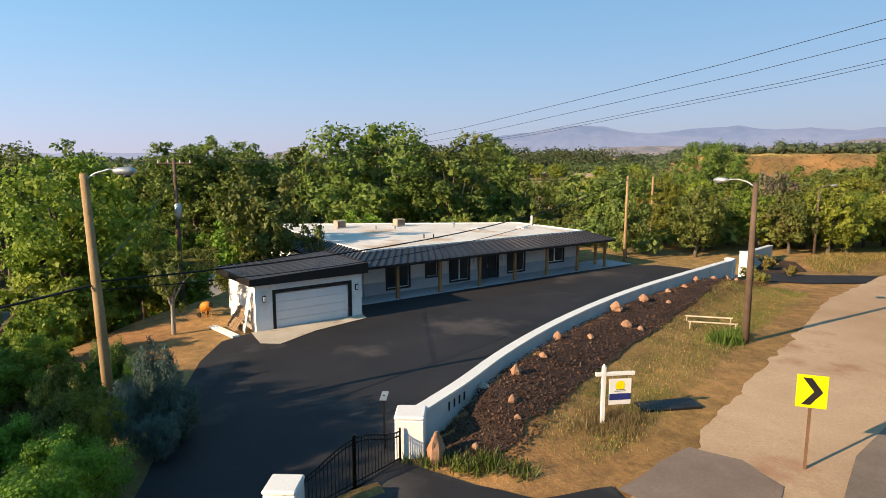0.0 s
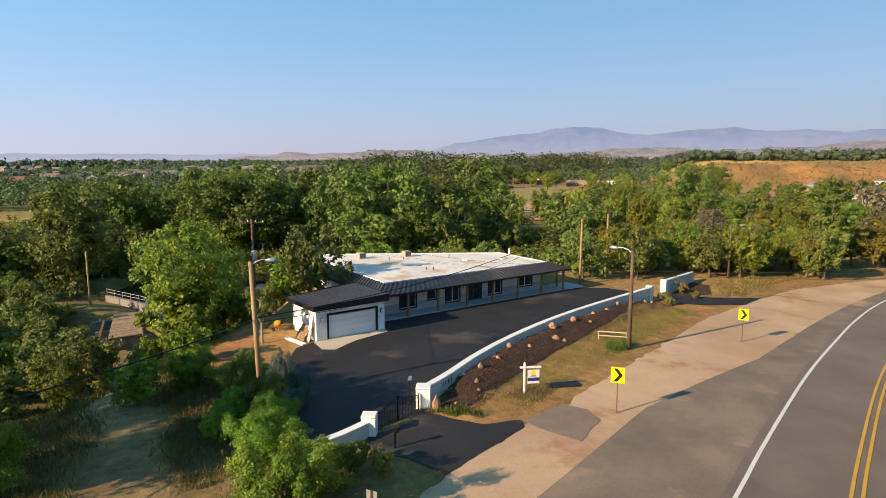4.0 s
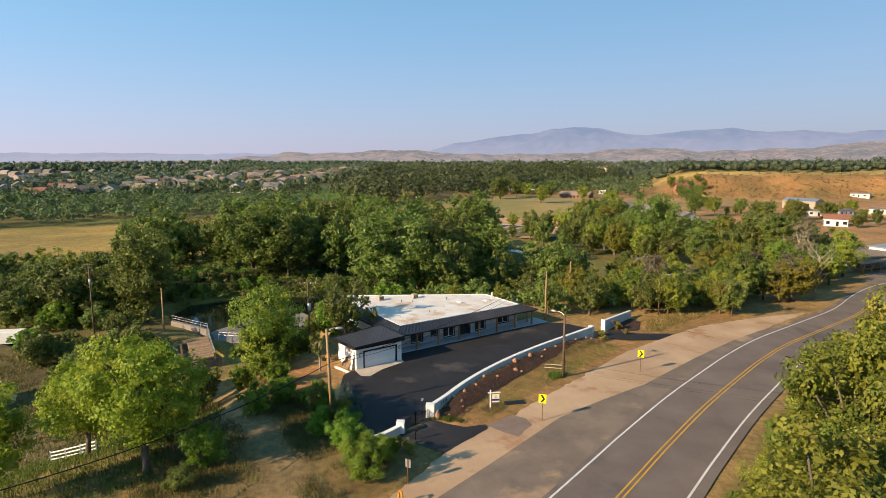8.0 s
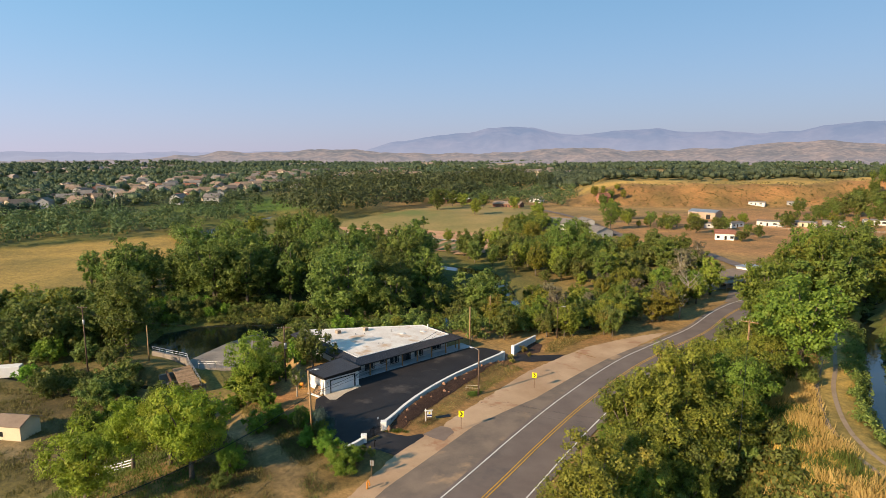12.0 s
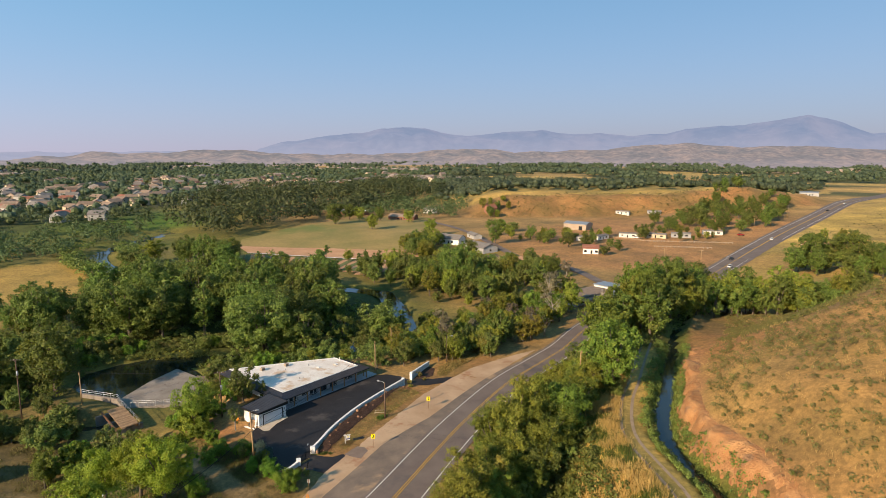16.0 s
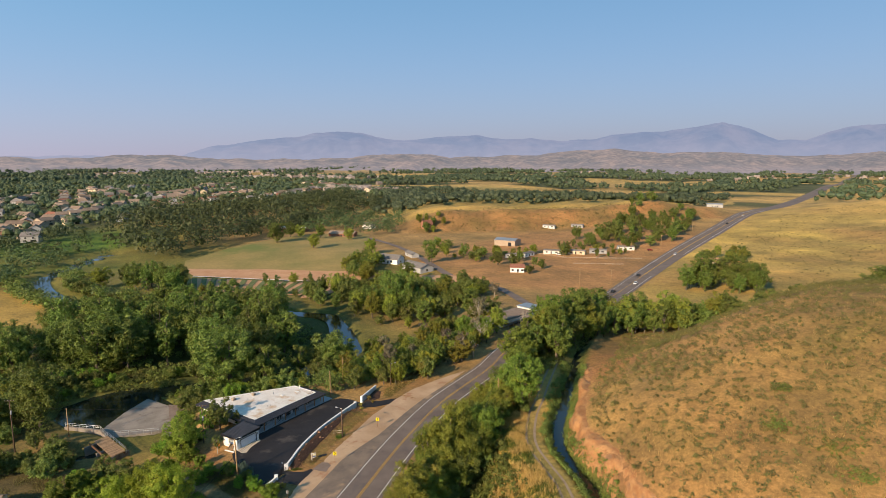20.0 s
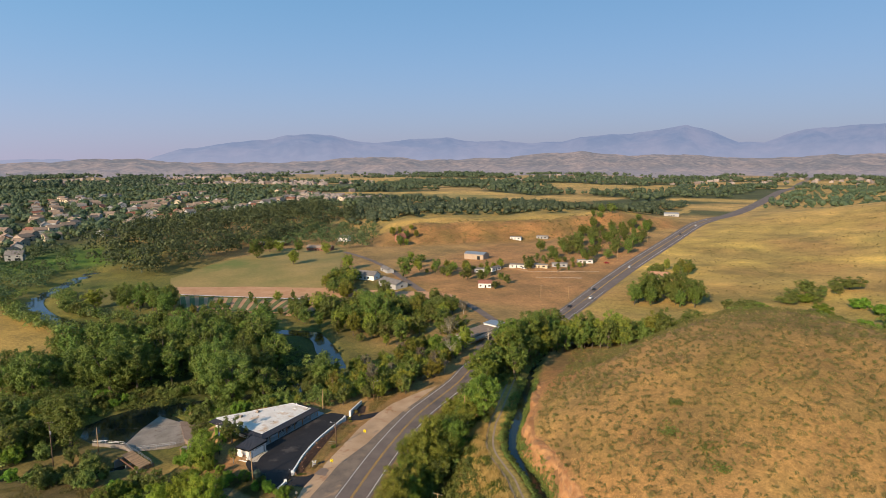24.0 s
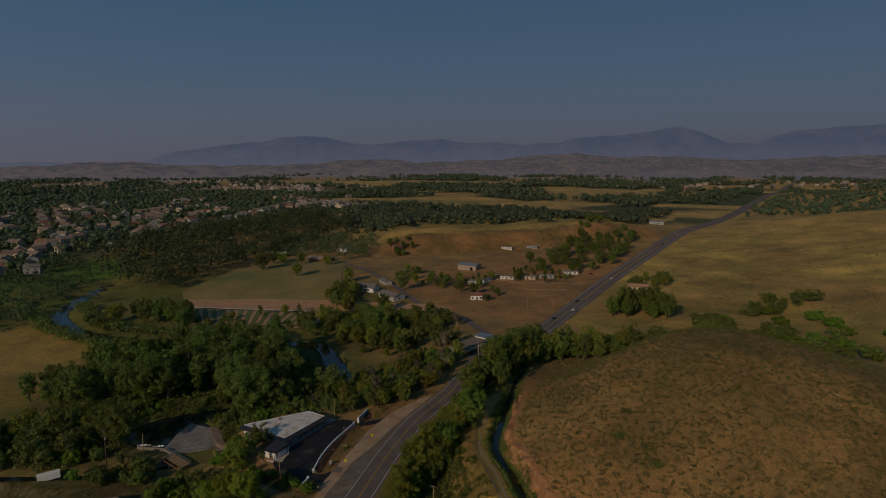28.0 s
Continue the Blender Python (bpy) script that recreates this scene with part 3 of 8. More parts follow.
def land(x, y):
    x, y = np.asarray(x, float), np.asarray(y, float)
    r = along(x, y, ROAD)
    zr = np.interp(y, ROAD_Y, ROAD_Z)
    # the yard lies a metre below the verge, behind its wall, and climbs to the gate
    yard = -0.12 + 0.95 * sm(-27, -14.5, x) * sm(26, 9, y)
    w = along(x, y, [(-12.5, -4), (-13.3, 6), *WALL, (-25.3, 49.5), (-29, 60), (-33, 72)])
    verge = np.where(y < 60, zr * 0.45 + 0.45 * sm(70, 20, y), zr)
    high = np.where(w > 0, zr + (verge - zr) * sm(4.5, 9, -r), yard)
    high = np.where(w > 0, yard + (high - yard) * sm(0.05, 0.5, w), high)
    high = high + np.where(w > 0, 0.72 * sm(4.5, 0.6, w) * sm(8.6, 13, y) * sm(45, 38, y), 0) * sm(0.05, 0.5, w)
    high = np.where(y > 55, zr + (high - zr) * sm(75, 55, y), high)
    # flood plain
    low = -8 + 4.3 * sm(185, 285, y) + 7 * sm(-380, -560, x) + 5 * sm(400, 900, y) + 0.5 * ripple(x, y, 37)
    e = np.interp(y, EDGE_Y, EDGE_X)
    z = high + (low - high) * sm(0, 30 - 12 * sm(5, 14, y) * sm(60, 46, y) + 60 * sm(170, 260, y), e - x)
    z = z + np.where(np.abs(r) > 14, 0.12 * ripple(x, y, 6.5, 1.0) * sm(14, 30, np.abs(r)), 0) * sm(0, 6, np.where(w < 0, e - x, 6))
    # wooded bank up to the ditch, then the red hill
    d = along(x, y, DITCH)
    fade = sm(190, 110, y)
    bank = 8.6 * sm(-24, -9, -d) * fade
    z = np.where((r > 5) & (d > 0), zr + (np.maximum(bank, 0)) * sm(5.5, 16, r), z)
    u = (x - 99.7) * 0.321 + (y - 95.9) * 0.947
    v = -(x - 99.7) * 0.947 + (y - 95.9) * 0.321
    hill = 40.8 * np.exp(-(u / 93.4) ** 2 - (v / np.where(v > 0, 54.8, 102.8)) ** 2)
    hill = hill + 1.0 * ripple(x, y, 15) * sm(4, 25, -d) + 0.35 * ripple(x, y, 5.2, 2) * sm(3, 12, -d)
    east = 8.6 * fade + (np.maximum(hill, 0.5) - 8.6 * fade) * (0.55 * sm(2.2, 4.8, -d + (0.9 * ripple(x, y, 3.4, 2) + 0.8 * ripple(x, y, 8, 1)) * sm(1.5, 3, -d)) + 0.45 * sm(3, 17, -d))
    low_east = zr + 0.6 * ripple(x, y, 60, 1) + 6 * bell(x, y, 230, 290, 90, 90)
    east = np.where(d < 0, np.maximum(east, low_east * sm(120, 200, y)), east)
    z = np.where((r > 5) & (d <= 0), zr + (east - zr) * sm(5.5, 14, r), z)
    z = z - 1.7 * fade * sm(3.0, 1.6, np.abs(d - 0.2)) * (r > 5)
    # golden rises to the right, the terrace beyond the farms
    z = z + np.where(r > 0, 44 * bell(x, y, 420, 560, 190, 260, -20) + 26 * bell(x, y, 260, 800, 150, 130), 0) * sm(6, 60, r)
    n = -(x + 256) * 0.656 + (y - 427) * 0.755
    s = (x + 256) * 0.755 + (y - 427) * 0.656
    top = 18.5 * sm(-5, 48, n) * sm(-40, 25, s) * sm(420, 250, s) * sm(420, 180, n)
    z = z + (top + (1.6 * ripple(x, y, 14) + 1.0 * ripple(x, y, 6, 2)) * sm(2, 10, top)) * sm(6, 40, -r)
    # raised path beside the sluice
    z = z + 1.7 * bell(x, y, -90, -3.5, 11, 5.5, 25)
    # river bed
    q = np.abs(along(x, y, RIVER))
    z = np.where(q < 16, np.minimum(z, -9.6 + 2.2 * sm(3.0, 9, q) + 3 * sm(8, 16, q)), z)
    # mill pool and weir
    q = np.abs(along(x, y, SPILL))
    z = np.where(q < 6, np.minimum(z, -9.6 + 3.2 * sm(1.4, 5.5, q)), z)
    edge = np.abs(along(x, y, WEIR + WEIR[:1]))
    wet = within(x, y, WEIR)
    z = np.where(wet, z + (np.minimum(z, -9.9) - z) * sm(0, 1.8, edge), z)
    far = np.hypot(x, y)
    z = z + 6 * sm(900, 2500, far) * ripple(x, y, 210, 3) + 4 * sm(700, 1600, far) * (1 + ripple(x, y, 330))
    return z


def ground_at(x, y):
    return float(land(np.array([x]), np.array([y]))[0])


def axis(spans, reach):
    """Steps that widen away from the yard."""
    out = []
    for a, b, step in spans:
        out += list(np.arange(a, b, step))
    out.append(spans[-1][1])
    lo, hi, step = out[0], out[-1], 4.0
    left, right, s = [], [], 4.0
    while hi < reach:
        hi += s
        right.append(hi)
        s *= 1.035
    s = 4.0
    while lo > -reach:
        lo -= s
        left.append(lo)
        s *= 1.035
    return np.array(left[::-1] + out + right)


GOLD, TAN, GREEN, RED, MOSS, BROWN, PALE = (0.52, 0.33, 0.10), (0.31, 0.20, 0.095), (0.115, 0.135, 0.028), (0.36, 0.165, 0.08), (0.06, 0.075, 0.018), (0.36, 0.195, 0.096), (0.34, 0.25, 0.165)


PLAIN_FIELDS = [[(-880, 935), (-830, 1010), (-640, 1110), (-500, 1210), (-300, 1180), (-330, 1060), (-430, 985), (-640, 895)], [(-330, 930), (-250, 1010), (-150, 1075), (-95, 1010), (-190, 935), (-270, 905)],
                [(-110, 1190), (70, 1195), (65, 1105), (-80, 1110)], [(-1900, 1500), (-1500, 1650), (-900, 1900), (-900, 2100), (-1700, 1900)], [(-800, 1500), (-300, 1650), (300, 1750), (300, 1900), (-500, 1850)], [(-100, 820), (-20, 905), (-10, 850), (-70, 800)]]


def on_field(x, y):
    hit = np.zeros(np.shape(x), bool)
    for f in PLAIN_FIELDS:
        hit |= within(x, y, f)
    return hit


def zones(x, y, z):
    """Base tone of the soil and grass at each place."""
    col = np.empty((len(x), 3))
    col[:] = TAN

    def lay(tone, amount):
        a = np.clip(amount, 0, 1)[:, None]
        col[:] = col * (1 - a) + np.array(tone) * a

    r, d, w = along(x, y, ROAD), along(x, y, DITCH), along(x, y, WALL)
    wob = ripple(x, y, 9) * 0.5 + ripple(x, y, 3.7, 2) * 0.5
    wob2 = ripple(x, y, 47, 1) * 0.6 + ripple(x, y, 21, 4) * 0.4
    e = np.interp(y, EDGE_Y, EDGE_X)
    low = sm(4, 22, e - x)
    lay(GREEN, low * (0.75 + 0.3 * wob2) * sm(330, 200, y))
    lay(MOSS, low * bell(x, y, -120, 70, 70, 70) * 1.2)
    lay(TAN, bell(x, y, -62, -2, 22, 10) * 0.6 + bell(x, y, -92, -7, 14, 6) * 0.7)
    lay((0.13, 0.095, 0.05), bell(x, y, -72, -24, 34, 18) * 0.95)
    lay((0.27, 0.19, 0.085), np.clip(bell(x, y, -74, 158, 34, 26) * (1.1 + 0.4 * wob), 0, 0.9))
    lay((0.34, 0.235, 0.075), sm(-178, -205, x) * sm(84, 68, y + 0.1 * (x + 200)) * sm(-345, -325, x) * sm(-75, -50, y) * (0.85 + 0.25 * wob2))
    lay(GREEN, sm(-430, -470, x) * sm(280, 150, y) * 0.9)
    lay(BROWN, sm(215, 245, y) * sm(-190, -150, x) * sm(-5, -10, r) * sm(620, 450, y) * (0.95 + 0.2 * wob2))
    lay(GREEN, bell(x, y, -150, 250, 30, 18) * 0.9)
    lay((0.32, 0.165, 0.085), bell(x, y, -36, 3, 8, 5) * 0.7 + bell(x, y, -44, 2, 9, 6) * 0.85)
    n = -(x + 256) * 0.656 + (y - 427) * 0.755
    s = (x + 256) * 0.755 + (y - 427) * 0.656
    face = sm(-12, 12, n) * sm(-45, 10, s) * sm(430, 300, s) * sm(380, 240, n) * (r < -8)
    lay((0.31, 0.160, 0.075), face * (0.85 + 0.25 * wob) * sm(64, 34, n))
    lay((0.20, 0.14, 0.06), face * np.clip(0.3 + 0.8 * ripple(x, y, 8, 3), 0, 0.8))
    lay((0.50, 0.335, 0.105), face * sm(46, 60, n + 9 * wob) * (0.75 + 0.3 * ripple(x, y, 11, 2)))
    lay((0.25, 0.20, 0.08), face * sm(70, 110, n) * 0.7)
    # verge in front of the wall
    verge = (r < -4) & (w > -1) & (y > 5) & (y < 75)
    lay(TAN, verge * 1.0)
    lay((0.35, 0.185, 0.088), verge * (0.85 + 0.2 * wob))
    lay(RED, verge * (0.35 + 0.5 * wob) * bell(x, y, -17, 40, 6, 9) + verge * (0.25 + 0.4 * wob) * bell(x, y, -11, 12, 3, 4))
    lay(GREEN, verge * np.clip(0.15 + 0.7 * wob, 0, 1) * 0.4)
    lay((0.150, 0.128, 0.046), ((x < -22) & (x > -62) & (y < 4) & (y > -14)) * (0.6 + 0.4 * wob))
    lay((0.125, 0.098, 0.042), sm(-27, -21, x) * ((x < -4) & (y < 9) & (y > -30)) * (0.7 + 0.3 * wob))
    t = along(x, y, TRACK)
    lay((0.25, 0.175, 0.10), sm(2.5, 0.9, np.abs(t) + 0.6 * wob) * 0.85)
    lay((0.17, 0.135, 0.06), sm(0.6, 0.1, np.abs(t)) * 0.6 * (x < -26))
    t = along(x, y, LANE)
    lay(PALE, sm(3.2, 1.8, np.abs(t) + 0.6 * wob) * 0.6)
    lay((0.31, 0.155, 0.075), bell(x, y, -33, 2.4, 7, 2.8) * (0.8 + 0.3 * wob))
    lay((0.09, 0.17, 0.026), sm(-425, -440, x) * sm(-640, -600, x) * bell(x, y, -500, 190, 90, 60, 35) * 1.5)
    # right of the road
    right = sm(5, 8, r)
    lay(GREEN, right * (d > 0) * (0.75 + 0.3 * wob) * sm(200, 160, y))
    lay((0.64, 0.43, 0.135), right * sm(2.8, 4.0, d) * sm(18, 13, d) * sm(95, 75, y) * (0.85 + 0.35 * wob))
    lay((0.20, 0.17, 0.075), right * sm(2.4, 1.2, np.abs(d - 6.2)) * sm(85, 70, y) * 0.7)
    hill = right * sm(-1.5, -4, d) * sm(190, 150, y + 0.3 * x)
    lay((0.300, 0.182, 0.082), hill * 1.0)
    lay((0.31, 0.155, 0.072), hill * np.clip(0.15 + 0.6 * wob2, 0, 0.8) * sm(-60, -10, d))
    lay((0.42, 0.185, 0.085), hill * np.clip(1.3 * bell(x, y, 36, 92, 9, 22, 15) * (0.75 + 0.5 * wob), 0, 0.9))
    lay((0.20, 0.15, 0.058), hill * np.clip(0.6 * ripple(x, y, 6, 3) * ripple(x, y, 17, 1) + 0.25, 0, 0.75))
    lay((0.42, 0.27, 0.10), hill * np.clip(0.0 + 0.35 * wob * wob2 + 0.25 * bell(x, y, 48, 44, 9, 14), 0, 1))
    lay((0.36, 0.175, 0.095), hill * sm(-2.5, -3.2, d) * sm(-7.5, -5, d + wob) * sm(100, 80, y) * (0.8 + 0.3 * wob))
    lay(GREEN, right * sm(3.4, 2.2, np.abs(d)) * sm(140, 100, y))
    east = right * sm(150, 190, y + 0.3 * x)
    lay((0.52, 0.36, 0.115), east * 0.95)
    lay(GREEN, east * np.clip(0.3 + 0.6 * wob2, 0, 0.8) * sm(420, 250, y))
    lay((0.58, 0.41, 0.125), east * sm(300, 470, y) * np.clip(0.7 + 0.5 * wob2, 0, 1))
    lay((0.23, 0.185, 0.065), east * np.clip(0.9 * ripple(x, y, 33, 2) * ripple(x, y, 71, 4) + 0.25 * wob, 0, 0.75))
    lay((0.38, 0.225, 0.092), east * np.clip(0.6 * ripple(x, y, 45, 2) + 0.5 * ripple(x, y, 23, 5) + 0.25, 0, 0.85))
    lay((0.20, 0.165, 0.06), east * np.clip(0.7 * ripple(x, y, 31, 6) * ripple(x, y, 12, 1) + 0.1, 0, 0.7))
    lay((0.25, 0.205, 0.075), east * sm(360, 210, y) * np.clip(0.55 + 0.6 * wob2, 0, 0.9))
    lay((0.36, 0.25, 0.10), east * np.clip(0.9 * np.sin((y - 0.35 * x) / 17 + 1.5 * ripple(x, y, 60, 2)) - 0.2, 0, 0.6))
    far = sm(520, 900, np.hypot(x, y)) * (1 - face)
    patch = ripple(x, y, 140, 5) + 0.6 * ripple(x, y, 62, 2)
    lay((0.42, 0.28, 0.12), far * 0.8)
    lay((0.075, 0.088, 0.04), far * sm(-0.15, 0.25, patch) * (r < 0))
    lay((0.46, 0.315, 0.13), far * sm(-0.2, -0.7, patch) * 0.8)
    lay((0.045, 0.058, 0.026), sm(-430, -520, x + 0.2 * y) * sm(1100, 900, y) * (1 - face) * 0.95)
    lay((0.46, 0.315, 0.125), on_field(x, y) * 0.95)
    lay((0.22, 0.205, 0.085), within(x, y, [(-760, 975), (-640, 1060), (-470, 1140), (-420, 1050), (-600, 950)]) * 0.7)
    # past 2200 m every tone goes over to a greyed tan
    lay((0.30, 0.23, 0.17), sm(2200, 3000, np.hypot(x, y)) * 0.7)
    return np.clip(col, 0.01, 0.9)


def build_ground():
    xs = axis([(-150, -42, 1.6), (-42, 14, 0.5), (14, 140, 1.5)], 4850)
    ys = axis([(-110, -8, 1.8), (-8, 62, 0.5), (62, 170, 1.6)], 4850)
    gx, gy = np.meshgrid(xs, ys)
    x, y = gx.ravel(), gy.ravel()
    z = land(x, y)
    nx, ny = len(xs), len(ys)
    i = (np.arange(ny - 1)[:, None] * nx + np.arange(nx - 1)).ravel()
    quads = np.stack([i, i + 1, i + nx + 1, i + nx], 1).astype(np.int32)
    me = bpy.data.meshes.new("ground")
    me.vertices.add(len(x))
    me.vertices.foreach_set("co", np.stack([x, y, z], 1).astype(np.float32).ravel())
    me.loops.add(quads.size)
    me.loops.foreach_set("vertex_index", quads.ravel())
    me.polygons.add(len(quads))
    me.polygons.foreach_set("loop_start", np.arange(0, quads.size, 4, dtype=np.int32))
    me.update(calc_edges=True)
    at = me.attributes.new("zone", "FLOAT_COLOR", "POINT")
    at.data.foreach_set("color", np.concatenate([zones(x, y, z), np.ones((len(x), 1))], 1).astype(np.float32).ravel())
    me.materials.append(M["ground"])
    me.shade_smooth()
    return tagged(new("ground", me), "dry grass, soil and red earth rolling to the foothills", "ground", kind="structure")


build_ground()


def sheet(name, outline, material, label, category, lift=0.04, step=1.2, kind="structure", ragged=0.0):
    """A thin layer that follows the land inside an outline."""
    edge = []
    for a, b in zip(outline, outline[1:] + outline[:1]):
        n = max(1, round(math.dist(a, b) / step))
        edge += [(a[0] + (b[0] - a[0]) * i / n, a[1] + (b[1] - a[1]) * i / n) for i in range(n)]
    if ragged:
        fine = []
        for a, b in zip(edge, edge[1:] + edge[:1]):
            n = max(1, round(math.dist(a, b) / 0.35))
            fine += [(a[0] + (b[0] - a[0]) * i / n, a[1] + (b[1] - a[1]) * i / n) for i in range(n)]
        edge = []
        for x, y in fine:
            push = noise.noise_vector(Vector((x * 0.8, y * 0.8, 1.0))) * ragged + noise.noise_vector(Vector((x * 2.6, y * 2.6, 4.0))) * ragged * 0.5
            edge.append((x + push.x, y + push.y))
    xs, ys = [p[0] for p in edge], [p[1] for p in edge]
    gx, gy = np.meshgrid(np.arange(min(xs), max(xs), step), np.arange(min(ys), max(ys), step))
    px, py = gx.ravel(), gy.ravel()
    inside = np.zeros(len(px), bool)
    for (ax, ay), (bx, by) in zip(edge, edge[1:] + edge[:1]):
        if ay != by:
            inside ^= ((ay > py) != (by > py)) & (px < (bx - ax) * (py - ay) / (by - ay) + ax)
    ea = np.array(edge)
    px, py = px[inside], py[inside]
    if len(px):
        gap = np.min(np.hypot(px[:, None] - ea[:, 0], py[:, None] - ea[:, 1]), axis=1)
        px, py = px[gap > 0.4 * step], py[gap > 0.4 * step]
    pts = [Vector(p) for p in edge] + [Vector(p) for p in zip(px, py)]
    n = len(edge)
    v, _, faces, _, _, _ = delaunay_2d_cdt(pts, [(i, (i + 1) % n) for i in range(n)], [], 1, 1e-4)
    z = land(np.array([p.x for p in v]), np.array([p.y for p in v])) + lift
    b = Build()
    b.add([(p.x, p.y, h) for p, h in zip(v, z)], faces)
    me = b.mesh(name, material)
    if me.polygons and sum(p.normal.z for p in me.polygons) < 0:
        me.flip_normals()
    me.shade_smooth()
    return tagged(new(name, me), label, category, kind=kind)


def ribbon(name, line, left, right, material, label, category, lift=0.06, step=2.0, kind="structure"):
    """A strip that follows a line over the land; left and right are offsets, or functions of y."""
    path = curve(line, step)
    pts = []
    for i, p in enumerate(path):
        d = (path[min(i + 1, len(path) - 1)] - path[max(i - 1, 0)]).normalized()
        nrm = Vector((d.y, -d.x))
        a = left(p.y) if callable(left) else left
        c = right(p.y) if callable(right) else right
        k = max(1, round((c - a) / 2.5))
        pts.append([p + nrm * (a + (c - a) * j / k) for j in range(k + 1)] if not (callable(left) or callable(right)) else [p + nrm * (a + (c - a) * j / 6) for j in range(7)])
    w = len(pts[0])
    flat = [q for row in pts for q in row]
    z = land(np.array([q.x for q in flat]), np.array([q.y for q in flat])) + lift
    b = Build()
    b.add([(q.x, q.y, h) for q, h in zip(flat, z)], [(i * w + j, i * w + j + 1, (i + 1) * w + j + 1, (i + 1) * w + j) for i in range(len(pts) - 1) for j in range(w - 1)])
    me = b.mesh(name, material)
    me.shade_smooth()
    return tagged(new(name, me), label, category, kind=kind)


# ---- roads, yard, water ----
def half(y):
    return float(np.interp(y, [0, 160, 210, 420, 700], [4.9, 4.9, 6.5, 8.5, 10.0]))


def edge_line(y):
    return float(np.interp(y, [0, 160, 210, 420, 700], [4.0, 4.0, 4.6, 5.6, 6.5]))


def left_edge(y):
    return -float(np.interp(y, [-48, -10, 3, 13, 22, 28, 36, 58, 80, 120, 210, 420], [6.2, 9.5, 10.9, 10.6, 10.4, 9.2, 7.4, 6.2, 5.2, 4.9, 6.5, 8.5]))


ribbon("road_shoulder", ROAD[:15], left_edge, lambda y: -4.2, M["shoulder"], "cracked grey asphalt shoulder beside the road", "road shoulder", 0.08)
ribbon("road", ROAD, lambda y: -half(y) + 0.4, half, M["road"], "worn grey two-lane asphalt road curving past the house", "road", 0.11)
for off in (5.1, 7.0):
    ribbon("track_rut", DITCH[2:11], off, off + 0.55, M["dirt"], "bare wheel rut of the ditch track", "track", 0.05)
ribbon("road_line", ROAD[:18], lambda y: -edge_line(y) - 0.09, lambda y: -edge_line(y) + 0.09, M["white_line"], "solid white edge line on asphalt", "road marking", 0.13)
ribbon("road_line", ROAD[:18], lambda y: edge_line(y) - 0.09, lambda y: edge_line(y) + 0.09, M["white_line"], "solid white edge line on asphalt", "road marking", 0.13)
for off in (-0.2, 0.2):
    ribbon("road_line", ROAD[:18], off - 0.075, off + 0.075, M["yellow_line"], "half of a solid double yellow centre line", "road marking", 0.13)
for off in (-6.0, 6.0):
    ribbon("road_line", [(x, y) for x, y in ROAD[17:23]], off - 0.16, off + 0.16, M["white_line"], "white edge line of the far highway", "road marking", 0.13, 6.0)
ribbon("road_line", [(x, y) for x, y in ROAD[17:23]], -0.3, 0.3, M["yellow_line"], "yellow centre line of the far highway", "road marking", 0.13, 6.0)

sheet("sandy_pullout", [(8, -22), (5.6, -8), (1.8, 2.6), (-2.2, 13.8), (-3.9, 22), (-5.2, 28), (-7.6, 39), (-10.4, 58), (-12.0, 74), (-13.2, 90), (-16.0, 80), (-18.3, 66), (-17.9, 56), (-16.4, 43), (-13.2, 31), (-10.9, 21.5), (-9.3, 16), (-8.6, 11.5), (-6.8, 5.3), (-2.6, -4), (1.2, -16)],
      M["sand"], "pale sandy gravel pull-out beside the road", "gravel verge", 0.045, ragged=0.28)
sheet("driveway", [(-13.2, 8.3), (-14.3, 9.3), (-15.4, 11.8), (-16.9, 14.8), (-18.45, 18.5), (-19.85, 22.6), (-21.05, 26.9), (-22.05, 31.4), (-22.95, 36.6), (-23.75, 41.6), (-24.2, 45.2), (-26.2, 49.2), (-29.4, 49.6), (-33.2, 48.4), (-35.0, 45.6), (-35.2, 40), (-35.2, 18.1), (-32.95, 17.2), (-32.95, 9.9), (-32.3, 8.2), (-29.5, 6.4), (-25.3, 4.6), (-17.6, 2.2), (-14.6, 1.0), (-13.4, 2.2), (-13.3, 4.2)],
      M["new_asphalt"], "fresh black asphalt driveway in the walled yard", "driveway", 0.05)
sheet("driveway_mouth", [(-13.25, 4.3), (-13.2, 8.2), (-11.6, 8.9), (-9.9, 9.9), (-9.2, 12.0), (-8.4, 11.6), (-7.3, 7.2), (-6.7, 5.2), (-9.0, 4.7), (-10.6, 3.6)], M["new_asphalt"], "dark asphalt driveway mouth outside the gate", "driveway", 0.06, ragged=0.12)
sheet("tarmac_patch", [(-9.0, 12.0), (-9.4, 15.7), (-8.0, 16.2), (-6.7, 15.7), (-5.5, 12.8), (-7.2, 12.2)], M["patch"], "brown worn tarmac patch at the driveway mouth", "pavement", 0.066, 0.8, ragged=0.14)
sheet("second_driveway", [(-24.2, 45.2), (-26.2, 49.2), (-24.6, 49.6), (-21.5, 52), (-18.2, 57), (-17.4, 52), (-19.5, 48), (-22.5, 45.6)], M["new_asphalt"], "dark asphalt driveway mouth at the second gate", "driveway", 0.06)
sheet("garage_apron", [(-32.9, 10.0), (-30.6, 9.75), (-29.9, 10.6), (-31.2, 13.2), (-32.0, 16.9), (-32.9, 17.1)], M["concrete"], "pale concrete apron before the garage door", "apron", 0.085, 0.6)
